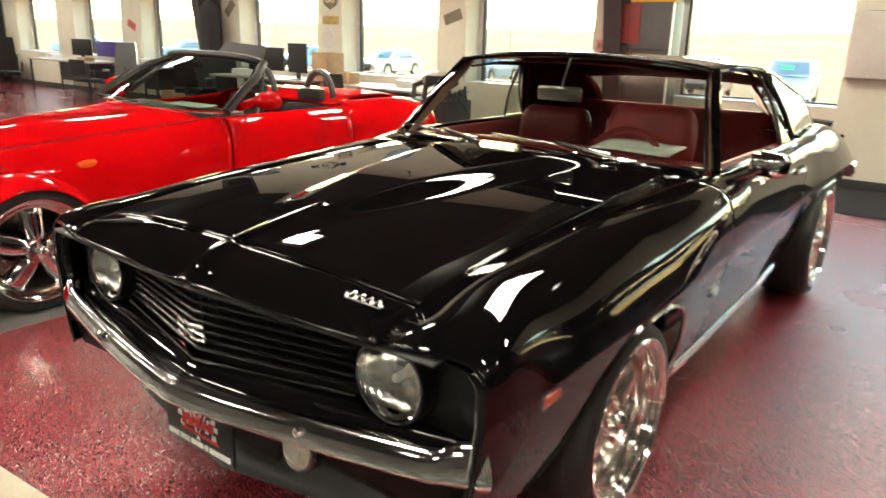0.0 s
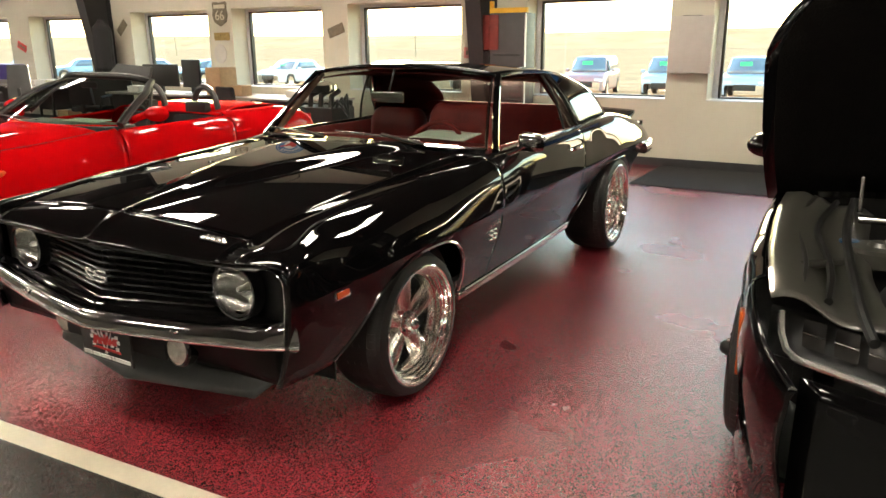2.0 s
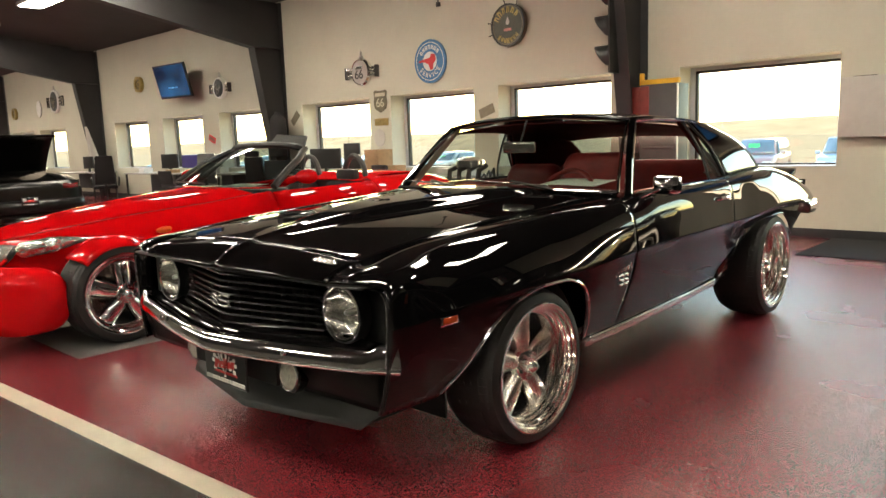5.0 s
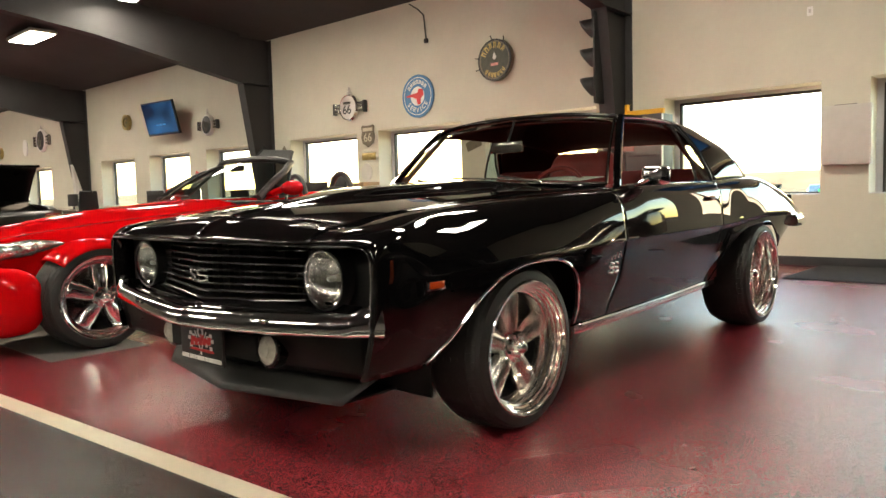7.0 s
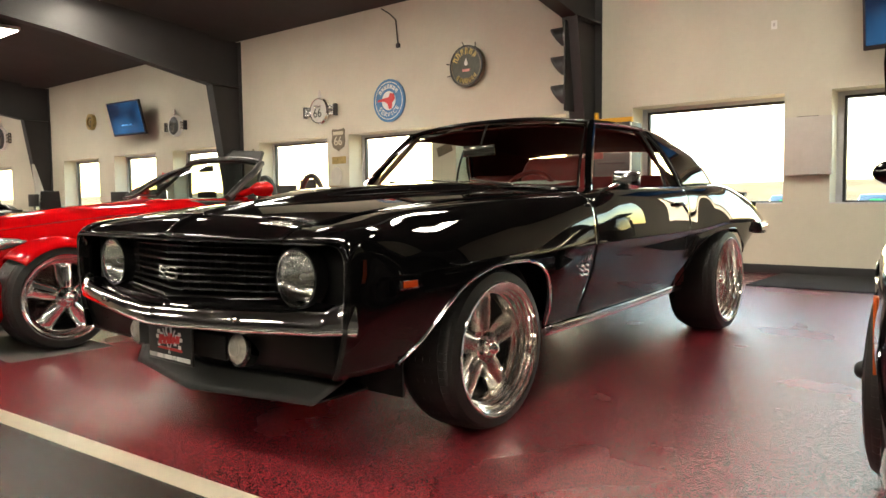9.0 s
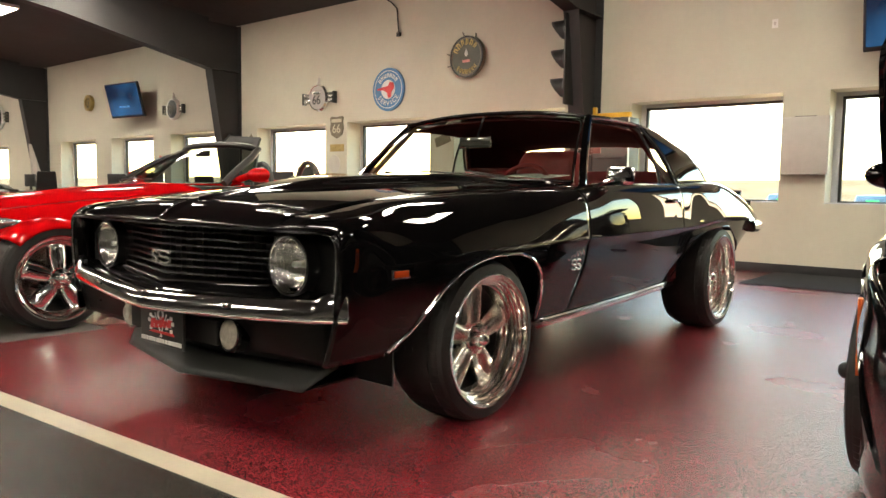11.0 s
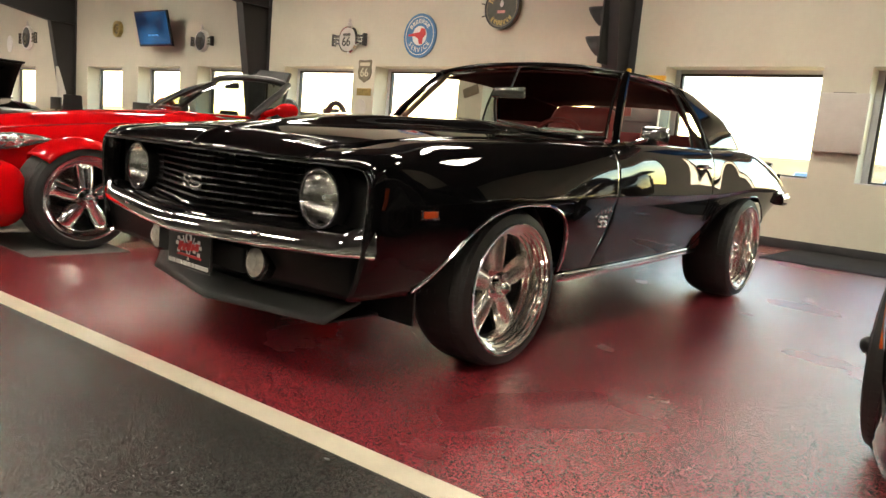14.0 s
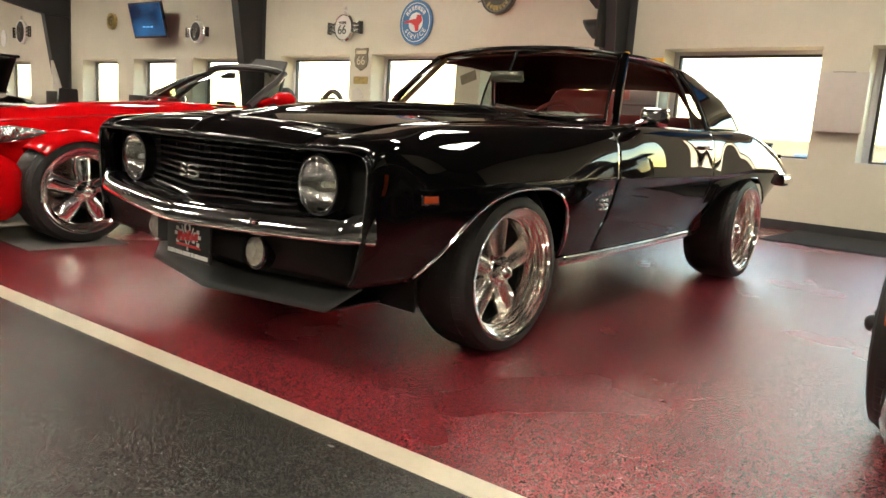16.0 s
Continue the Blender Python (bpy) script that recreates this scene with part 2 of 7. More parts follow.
def box(bm, x0, x1, y0, y1, z0, z1, bev=0.0, m=None):
    r = bmesh.ops.create_cube(bm, size=1)
    t = Matrix.Translation(((x0 + x1) / 2, (y0 + y1) / 2, (z0 + z1) / 2)) @ Matrix.Diagonal((x1 - x0, y1 - y0, z1 - z0, 1))
    bmesh.ops.transform(bm, matrix=t, verts=r["verts"])
    vs = r["verts"]
    if bev:
        es = {e for v in vs for e in v.link_edges}
        o = bmesh.ops.bevel(bm, geom=list(es), offset=bev, segments=2, profile=0.6, affect="EDGES")
        vs = list({v for f in o["faces"] for v in f.verts} | {v for v in vs if v.is_valid})
    if m is not None:
        bmesh.ops.transform(bm, matrix=m, verts=vs)
    return bm


def B(*a, **k):
    return box(bmesh.new(), *a, **k)


def rod(bm, p, q, r, r2=None, seg=14, caps=True):
    p, q = Vector(p), Vector(q)
    d = q - p
    t = Matrix.Translation((p + q) / 2) @ d.to_track_quat("Z", "Y").to_matrix().to_4x4()
    bmesh.ops.create_cone(bm, cap_ends=caps, segments=seg, radius1=r, radius2=r if r2 is None else r2, depth=d.length, matrix=t)
    return bm


def tube(bm, pts, r, seg=8, flat=1.0, closed=False):
    """A round or flattened rod along a line of points."""
    pts = [Vector(p) for p in pts]
    rings = []
    n = len(pts)
    for i, p in enumerate(pts):
        a = pts[(i - 1) % n] if closed or i else p
        b = pts[(i + 1) % n] if closed or i < n - 1 else p
        t = (b - a).normalized()
        u = t.cross(Vector((0, 0, 1)))
        u = u.normalized() if u.length > 1e-4 else Vector((1, 0, 0))
        w = u.cross(t).normalized()
        rings.append([bm.verts.new(p + u * r * flat * math.cos(k * math.tau / seg) + w * r * math.sin(k * math.tau / seg)) for k in range(seg)])
    for i in range(n if closed else n - 1):
        A, C = rings[i], rings[(i + 1) % n]
        for k in range(seg):
            bm.faces.new((A[k], A[(k + 1) % seg], C[(k + 1) % seg], C[k]))
    if not closed:
        bm.faces.new(rings[0])
        bm.faces.new(rings[-1][::-1])
    return bm


def lathe(bm, prof, m=None, seg=40, closed=False):
    """A profile of (radius, height) turned round z, then laid by m."""
    m = m or Matrix()
    rows = [[bm.verts.new(m @ Vector((r * math.cos(a), r * math.sin(a), h))) for a in (k * math.tau / seg for k in range(seg))] for r, h in prof]
    for A, C in zip(rows, rows[1:] + (rows[:1] if closed else [])):
        for k in range(seg):
            bm.faces.new((A[k], A[(k + 1) % seg], C[(k + 1) % seg], C[k]))
    return bm


def sheet(bm, f, us, vs):
    """A surface f(u, v) -> place over the steps us and vs."""
    g = [[bm.verts.new(f(u, v)) for v in vs] for u in us]
    for A, C in zip(g, g[1:]):
        for k in range(len(vs) - 1):
            bm.faces.new((A[k], A[k + 1], C[k + 1], C[k]))
    return bm


def prism(bm, pts, a, b, axis="y", m=None):
    """A flat outline pushed from a to b along an axis; pts are the two other coordinates in order."""
    def put(p, h):
        v = {"x": (h, p[0], p[1]), "y": (p[0], h, p[1]), "z": (p[0], p[1], h)}[axis]
        return (m @ Vector(v)) if m is not None else Vector(v)

    A, C = [bm.verts.new(put(p, a)) for p in pts], [bm.verts.new(put(p, b)) for p in pts]
    bm.faces.new(A)
    bm.faces.new(C[::-1])
    for k in range(len(pts)):
        bm.faces.new((A[k], C[k], C[(k + 1) % len(pts)], A[(k + 1) % len(pts)]))
    return bm


def steps(a, b, n):
    return [a + (b - a) * i / n for i in range(n + 1)]


# ---- the hall ----
WY, WT = 6.75, 0.45                     # inner face and thickness of the window wall
X0, X1, YB = -40.0, 22.0, -16.0
EAVE, SLOPE = 4.18, 0.10                # height of the roof lining at the wall, and its rise
SILL, HEAD = 0.82, 2.095
GAPS = [(-29.6, -27.8), (-26.7, -24.9), (-23.9, -22.1), (-18.12, -16.43), (-15.30, -13.60), (-12.58, -10.93), (-9.41, -7.60), (-6.85, -5.09), (-4.45, -2.62), (-1.53, 0.24), (0.80, 2.6), (3.3, 5.1), (6.0, 7.8)]

GAPS = [(a + min(0, a - 0.5) * 0.0148 - 0.07, b) for a, b in GAPS]   # the jambs run straight through the deep wall


def roof_z(y):
    return EAVE + (WY - y) * SLOPE if y > -4.5 else EAVE + (WY + 4.5) * SLOPE - (-4.5 - y) * SLOPE


def build_hall():
    bm = bmesh.new()
    box(bm, X0, X1, WY, WY + WT, -0.3, SILL)
    box(bm, X0, X1, WY, WY + WT, HEAD, EAVE + 0.3)
    xs = [X0] + [v for g in GAPS for v in g] + [X1]
    for a, b in zip(xs[::2], xs[1::2]):
        box(bm, a, b, WY, WY + WT, SILL, HEAD)
    bmesh.ops.remove_doubles(bm, verts=bm.verts, dist=1e-5)
    single("wall_north", bm, M_WALL, "cream painted wall with a row of deep windows", "wall", kind="structure", smooth=0)
    # the unseen east and south walls are added dark to dim reflections in paint
    for name, c in (("wall_east", (X1, X1 + 0.3, YB, WY + WT)), ("wall_west", (X0 - 0.3, X0, YB, WY + WT)), ("wall_south", (X0, X1, YB - 0.3, YB))):
        single(name, B(*c, -0.3, 6.2), M_WALL if name == "wall_west" else M_UNSEENWALL, "plain cream painted wall" if name == "wall_west" else "unseen dark grey wall added to close the hall", "wall", kind="structure", smooth=0)
    bm = bmesh.new()
    prism(bm, [(YB - 0.3, roof_z(YB - 0.3)), (-4.5, roof_z(-4.5)), (WY + WT, roof_z(WY + WT)), (WY + WT, 6.4), (YB - 0.3, 6.4)], X0 - 0.3, X1 + 0.3, "x")
    single("ceiling", bm, M_CEIL, "dark insulated roof lining under steel frames", "ceiling", kind="structure", smooth=0)
    # floor: burgundy bay, cream line, charcoal aisle
    ex = lambda x: -1.048 + 0.068 * x
    bm = bmesh.new()
    prism(bm, [(X0, ex(X0)), (X1, ex(X1)), (X1, WY + 0.02), (X0, WY + 0.02)], -0.2, 0.0, "z")
    single("floor_bay", bm, M_RED, "glossy burgundy flake epoxy floor", "floor", kind="structure", smooth=0)
    bm = bmesh.new()
    prism(bm, [(X0, YB), (X1, YB), (X1, ex(X1) - 0.092), (X0, ex(X0) - 0.092)], -0.2, 0.0, "z")
    single("floor_aisle", bm, M_DARK, "glossy charcoal flake epoxy floor", "floor", kind="structure", smooth=0)
    bm = bmesh.new()
    prism(bm, [(X0, ex(X0) - 0.092), (X1, ex(X1) - 0.092), (X1, ex(X1)), (X0, ex(X0))], -0.2, 0.0015, "z")
    single("floor_line", bm, M_STRIPE, "worn cream line painted between the floor colours", "floor line", kind="structure", smooth=0)
    single("baseboard", B(X0, X1, WY - 0.012, WY - 0.0005, 0, 0.105, 0.003), M_BASE, "black rubber baseboard", "baseboard", kind="structure")
    single("walk_off_mat", B(0.26, 3.6, 5.34, 6.72, 0.0, 0.012, 0.004), M_RUG, "dark ribbed entrance mat on the burgundy floor", "mat")
    for i, (a, b) in enumerate(GAPS):
        w = thing("window_%d" % (i + 1), "dark-framed fixed window in a deep reveal", "window", "windows of the long wall")
        w["kind"] = "structure"
        y = WY + 0.33
        f = 0.032
        part("jamb_trim", B(a, a + 0.068, y - 0.004, y + 0.07, SILL, HEAD, 0.003), M_REVEAL, w)
        part("head_trim", B(a + 0.068, b, y - 0.004, y + 0.07, HEAD - 0.045, HEAD, 0.003), M_REVEAL, w)
        a, top = a + 0.07, HEAD - 0.047
        bm = bmesh.new()
        box(bm, a, b, y, y + 0.07, SILL, SILL + f, 0.004)
        box(bm, a, b, y, y + 0.07, top - f, top, 0.004)
        box(bm, a, a + f, y, y + 0.07, SILL + f, top - f, 0.004)
        box(bm, b - f, b, y, y + 0.07, SILL + f, top - f, 0.004)
        part("window_frame", bm, M_FRAME, w)
        p = part("pane", B(a + f, b - f, y + 0.03, y + 0.036, SILL + f, top - f), M_PANE, w, smooth=0)
        p.visible_shadow = False
        part("window_sill", B(a - 0.07, b, WY + 0.002, y - 0.005, SILL, SILL + 0.012, 0.003), M_REVEAL, w)


build_hall()


def frame_bent(x, top=0.68, half=0.11):
    """A tapered steel column and rafter of a portal frame."""
    bent = thing("steel_frame", "charcoal painted tapered steel portal frame against the wall", "steel frame", "portal frames")
    ztop = roof_z(WY) - 0.02
    zk = 3.25
    bm = bmesh.new()
    prism(bm, [(WY - 0.001, 0), (WY - 0.17, 0), (WY - top, zk), (WY - top, ztop), (WY - 0.001, ztop)], x - 0.006, x + 0.006, "x")
    part("web", bm, M_STEEL, bent, smooth=0)
    bm = bmesh.new()
    prism(bm, [(WY - 0.17, 0), (WY - 0.19, 0), (WY - top - 0.02, zk), (WY - top, zk)], x - half, x + half, "x")
    part("inner_flange", bm, M_STEEL, bent, smooth=0)
    part("outer_flange", B(x - half, x + half, WY - 0.016, WY - 0.002, 0, ztop), M_STEEL, bent, smooth=0)
    part("stiffener", B(x - half, x + half, WY - top, WY - 0.02, zk - 0.01, zk + 0.01), M_STEEL, bent, smooth=0)
    zr = lambda y: roof_z(y) - 0.02
    ye = -4.5
    bm = bmesh.new()
    prism(bm, [(WY - top, zk), (WY - top, zr(WY - top)), (ye, zr(ye)), (ye, zr(ye) - 0.55), (3.2, zr(3.2) - 0.72)], x - 0.006, x + 0.006, "x")
    part("rafter_web", bm, M_STEEL, bent, smooth=0)
    bm = bmesh.new()
    prism(bm, [(WY - top, zk - 0.02), (WY - top, zk), (3.2, zr(3.2) - 0.72), (ye, zr(ye) - 0.55), (ye, zr(ye) - 0.57), (3.2, zr(3.2) - 0.74)], x - half, x + half, "x")
    part("rafter_flange", bm, M_STEEL, bent, smooth=0)
    return bent


BENTS = (-27.5, -19.30, -10.25, -2.18, 6.6)
for cx in BENTS:
    frame_bent(cx)


def ceiling_light(x, y):
    z = roof_z(y) - 0.16
    lamp = thing("ceiling_light", "white high-bay ceiling light with a glowing panel", "ceiling light", "ceiling lights", pose(x, y, z))
    bm = bmesh.new()
    box(bm, -0.66, 0.66, -0.26, 0.26, 0.0, 0.07, 0.01)
    part("housing", bm, M_WHITE, lamp)
    part("diffuser", B(-0.62, 0.62, -0.22, 0.22, -0.012, 0.0, 0.003), M_LAMP, lamp)
    for s in (-0.5, 0.5):
        part("hanger", rod(bmesh.new(), (s, 0, 0.07), (s, 0, 0.16), 0.006, seg=6), M_STEEL, lamp)


for lx in [-13.85 + 4.1 * k for k in range(-4, 7)]:
    near = [c for c in BENTS if abs(lx - c) < 0.95]
    if near:
        lx = near[0] + 1.05                              # clear of the rafters
    for ly in (3.5, -2.5, -8.5):
        ceiling_light(lx, ly)

# ---- outdoors ----
bm = bmesh.new()
box(bm, -1500, 1500, WY + WT + 0.001, 2500, -1.2, -0.72)
single("ground", bm, M_GRAVEL, "sandy gravel car park running out to open fields", "ground", kind="structure", smooth=0)
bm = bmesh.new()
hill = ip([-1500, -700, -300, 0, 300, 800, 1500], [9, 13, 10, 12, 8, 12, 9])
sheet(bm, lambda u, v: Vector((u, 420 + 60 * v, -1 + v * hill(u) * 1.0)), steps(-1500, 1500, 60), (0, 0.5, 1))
single("far_rise", bm, M_FIELD, "low hazy dry grass rise at the horizon", "backdrop", kind="structure", smooth=60)

for px, py in ((-75.3, 120), (-142.8, 120)):
    p = thing("utility_pole", "weathered wooden utility pole far out in the fields", "utility pole", "poles in the fields")
    part("pole", rod(bmesh.new(), (px, py, -0.72), (px, py, 17.0), 0.15, 0.10, seg=10), M_POLE, p)
    part("cross_arm", B(px - 1.4, px + 1.4, py - 0.1, py + 0.1, 16.0, 16.25, 0.02), M_POLE, p)


# ---- wheels ----
def wheel(car, m, R, rim, width, spokes, paint, spoke_paint, dish=0.5, twist=0.0, slim=1.0, deep=0.0):
    """A wheel at the pose m, its axle along local z, its outer face at z = 0."""
    bm = bmesh.new()
    w = width
    lip = rim - 0.040
    lathe(bm, [(rim + 0.004, -0.012), (rim + 0.004, -0.003), (rim, 0.0), (rim - 0.010, -0.003), (rim - 0.013, -0.014), (rim - 0.020, -0.018), (rim - 0.023, -0.032), (rim - 0.029, -0.036), (rim - 0.031, -w * dish * 0.40), (rim - 0.038, -w * dish * 0.43), (rim - 0.040, -w * dish * 0.60), (rim - 0.046, -w * dish * 0.63), (rim - 0.047, -w * dish * 0.78), (lip - 0.010, -w * dish * 0.82), (lip - 0.012, -w * dish - 0.012)], m, 56)
    wh = part("wheel", bm, paint, car)
    bm = bmesh.new()
    lathe(bm, [(lip - 0.012, -w * dish - 0.012), (rim - 0.056, -w * 0.6), (rim - 0.056, -w + 0.02), (rim, -w + 0.005), (rim + 0.004, -w + 0.02)], m, 40)
    part("barrel", bm, M_BARREL, wh)
    bm = bmesh.new()
    s = R - rim
    lathe(bm, [(rim + 0.002, -0.012), (rim + 0.008, -0.005), (rim + s * 0.40, -0.006), (rim + s * 0.72, -0.015), (R - 0.013, -0.028), (R - 0.004, -0.044), (R, -0.066), (R, -w + 0.05), (R - 0.003, -w + 0.028), (R - 0.016, -w + 0.01), (rim + s * 0.6, -w - 0.008), (rim + 0.002, -w + 0.004)], m, 64, closed=True)
    part("tyre", bm, M_TYRE, wh)
    bm = bmesh.new()
    for k in range(4):                                   # circumferential grooves stand out as raised ribs between them
        z = lerp(-0.070, -w + 0.055, (k + 0.5) / 4)
        rows = []
        for q in range(120):
            ang = q * math.tau / 120 + k * 0.013
            h = 0.004 if q % 5 else 0.001               # cross grooves between the lugs
            rows.append([bm.verts.new(m @ Vector((r * math.cos(ang + t), r * math.sin(ang + t), d))) for r, d, t in ((R - 0.004, z - w * 0.085, 0.0), (R + h, z - w * 0.078, 0.0), (R + h, z + w * 0.078, 0.02), (R - 0.004, z + w * 0.085, 0.02))])
        for A, C in zip(rows, rows[1:] + rows[:1]):
            for q in range(3):
                bm.faces.new((A[q], A[q + 1], C[q + 1], C[q]))
    for q in range(64):                                  # shoulder blocks with gaps between them
        a0 = q * math.tau / 64
        prof = ((R - 0.015, -0.029), (R - 0.006, -0.036), (R - 0.0005, -0.050), (R + 0.002, -0.070))
        A, C = [[bm.verts.new(m @ Vector((r * math.cos(ang), r * math.sin(ang), d))) for r, d in prof] for ang in (a0, a0 + math.tau / 64 * 0.90)]
        E = [[bm.verts.new(m @ Vector(((r - 0.010) * math.cos(ang), (r - 0.010) * math.sin(ang), d))) for r, d in prof] for ang in (a0, a0 + math.tau / 64 * 0.90)]
        for j in range(3):
            bm.faces.new((A[j], A[j + 1], C[j + 1], C[j]))
            bm.faces.new((A[j + 1], A[j], E[0][j], E[0][j + 1]))
            bm.faces.new((C[j], C[j + 1], E[1][j + 1], E[1][j]))
    part("tread", bm, M_TYRE, wh)
    zf = -w * dish * 0.55 - deep
    for k in range(spokes):
        a = k * math.tau / spokes + 0.3
        bm = bmesh.new()
        # a tapered, crowned spoke from the hub out to the barrel
        def f(u, v, a=a):
            r = lerp(0.030, rim - 0.038, u)
            half = slim * (0.032 + 0.013 * sstep(0.12, 0.60, u) + 0.016 * sstep(0.8, 1.0, u))
            ang = a + twist * u
            off = (v - 0.5) * 2 * half
            crown = math.sqrt(max(1 - abs(2 * v - 1) ** 2.2, 0))
            zz = lerp(zf + 0.012, -w * dish * 0.92, sstep(0.0, 1.0, u)) + crown * lerp(0.040, 0.052, u) * (1 - 0.35 * sstep(0.85, 1, u)) - 0.030
            return m @ Vector((r * math.cos(ang) - off * math.sin(ang), r * math.sin(ang) + off * math.cos(ang), zz))
        sheet(bm, f, steps(0, 1, 14), [0.5 - 0.5 * math.cos(k * math.pi / 12) for k in range(13)])
        part("spoke", bm, spoke_paint, wh, solid=0.02, smooth=60)
    bm = bmesh.new()
    lathe(bm, [(0.0001, zf + 0.082), (0.014, zf + 0.080), (0.026, zf + 0.070), (0.031, zf + 0.055), (0.033, zf + 0.042), (0.062, zf + 0.036), (0.074, zf + 0.02), (0.078, zf - 0.02)], m, 32)
    part("hub_cap", bm, paint, wh)
    for k in range(5):
        a = k * math.tau / 5 + 0.3 + math.pi / 5
        p = Vector((0.052 * math.cos(a), 0.052 * math.sin(a), 0))
        part("wheel_nut", rod(bmesh.new(), m @ (p + Vector((0, 0, zf + 0.02))), m @ (p + Vector((0, 0, zf + 0.052))), 0.010, 0.008, 6), M_CHROME, wh)
    bm = bmesh.new()
    lathe(bm, [(0.06, -w * 0.72), (rim - 0.075, -w * 0.72), (rim - 0.075, -w * 0.72 - 0.025), (0.06, -w * 0.72 - 0.025)], m, 40, closed=True)
    part("brake_disc", bm, M_GREYALLOY, wh)
    bm = bmesh.new()
    lathe(bm, [(0.03, -w * 0.95), (rim - 0.052, -w * 0.95), (rim - 0.052, -w), (0.03, -w)], m, 32, closed=True)
    part("backing_plate", bm, M_DEEP, wh)
    return wh


LEFT = lambda x, y, z: pose(x, y, z) @ pose(0, 0, 0, 90, 0, 90)        # outer face towards +x
RIGHT = lambda x, y, z: pose(x, y, z) @ pose(0, 0, 0, 90, 0, -90)      # outer face towards -x


# ---- the black coupe ----
xi = ip([-0.90, 0.60, 0.80, 1.00, 1.95, 2.30, 2.65, 2.95, 3.2, 3.75], [0.655, 0.670, 0.71, 0.800, 0.812, 0.800, 0.765, 0.712, 0.66, 0.60])
zt = ip([-0.90, -0.72, -0.4, 0.0, 0.4, 0.8, 1.2, 2.0, 2.4, 2.8, 3.2, 3.5, 3.75], [0.792, 0.826, 0.868, 0.898, 0.918, 0.938, 0.955, 0.962, 0.980, 0.990, 0.958, 0.908, 0.86])
xc = ip([-0.90, -0.6, -0.2, 0.3, 1.0, 1.45, 1.85, 2.10, 2.40, 2.75, 3.0, 3.25, 3.5, 3.75], [0.900, 0.926, 0.942, 0.946, 0.940, 0.937, 0.926, 0.923, 0.938, 0.950, 0.945, 0.930, 0.904, 0.862])
zc = ip([-0.90, -0.2, 0.75, 2.1, 2.75, 3.3, 3.75], [0.64, 0.672, 0.695, 0.712, 0.755, 0.74, 0.70])
zb = ip([-0.90, -0.57, 0.36, 1.85, 2.9, 3.3, 3.75], [0.345, 0.345, 0.345, 0.378, 0.40, 0.565, 0.68])
ARCH_F = ip([-0.550, -0.475, -0.392, -0.29, -0.17, 0.0, 0.13, 0.225, 0.297, 0.343, 0.371], [0.355, 0.41, 0.49, 0.58, 0.635, 0.661, 0.659, 0.638, 0.595, 0.525, 0.42])
ARCH_R = ip([1.90, 2.05, 2.20, 2.45, 2.75, 2.92, 3.05, 3.15], [0.375, 0.49, 0.60, 0.685, 0.695, 0.63, 0.55, 0.50])


def cut(y):
    z = zb(y)
    if -0.550 < y <= 0.371:
        z = max(z, ARCH_F(y))
    if 1.90 < y < 3.15:
        z = max(z, ARCH_R(y))
    return min(z, zc(y) - 0.004)


def nose_drop(y):
    return 0.024 * min(max((-0.714 - y) / 0.14, 0), 1) ** 4


def side(y, s, y_at=None):
    """The coupe's flank: s from 0 at the hood seam or belt, 0.62 at the crease, to 1 at the lower edge."""
    q = y if y_at is None else y_at
    a, c, t, k = xi(y), xc(y), zt(y), zc(y)
    if s <= 0.62:
        r = s / 0.62 * math.pi / 2
        g, d, h, w = sstep(-0.30, -0.82, y), sstep(-0.75, -0.35, y), sstep(1.7, 2.9, y), sstep(0.7, 1.9, y)
        # a rounded fender, squarer towards the nose
        x1 = a + (c - a) * math.sin(r) ** lerp(0.84, 0.32, g)
        z1 = k + (t - k) * max(math.cos(r), 0) ** lerp(0.76, 0.24, g)
        if d <= 0:
            return x1, q, z1
        # doors and haunch: an upright panel that rolls over at the belt
        f = sstep(0.1, 0.7, y)
        n, p1, p2 = lerp(4.6, 5.0, h), lerp(lerp(lerp(0.20, 0.07, f), 0.10, w), 0.25, h), lerp(lerp(lerp(0.10, 0.03, f), 0.04, w), 0.15, h)
        e = max(math.cos(r), 0) ** (2 / n)
        x2 = c - (c - a) * (p1 * e + p2 * e * e + (1 - p1 - p2) * (1 - math.sin(r) ** (2 / n)))
        return lerp(x1, x2, d), q, lerp(z1, k + (t - k) * e, d)
    v = (s - 0.62) / 0.38
    low = cut(y)
    z = lerp(k - 0.003, low, v)
    d = (k - z) / (k - zb(y) + 1e-6)
    d, f = max(d, 0), sstep(0.25, 0.75, y)               # the fender stays upright below the crease, the door tucks under
    return c - lerp(0.002, 0.010, f) * sstep(0, 0.08, d) - lerp(0.006, 0.026, f) * d - lerp(0.057, 0.029, f) * d * d, q, z


def flank(name, car, sx, ya, yb, bend_a=0.0, bend_b=0.0, n=60, lean=False):
    """One panel of the flank between two seams; the seams lean forward below by bend."""
    def f(t, s):
        y = lerp(ya, yb, t)
        low = sstep(0.66, 1.0, s) * 1.0
        y2 = y - (bend_a * (1 - t) ** 6 + bend_b * t ** 6) * low
        x, _, z = side(y, s)
        if lean:
            k = max(0, 1 - t / 0.14)
            y2 += k * k * 0.052 * sstep(0.66, 0.875, x)
            z -= nose_drop(y) * sstep(0.70, 0.77, z)
        return Vector((sx * x, y2, z))
    ss = [0.62 * (1 - (1 - w) ** 2) for w in steps(0, 1, 36)] + steps(0.622, 1.0, 14)
    # close steps where the wheel arches turn
    ts = steps(0, 1, n)
    bm = sheet(bmesh.new(), f, ts, ss)
    return part(name, bm, M_BLACKPAINT, car, solid=0.007, smooth=40)


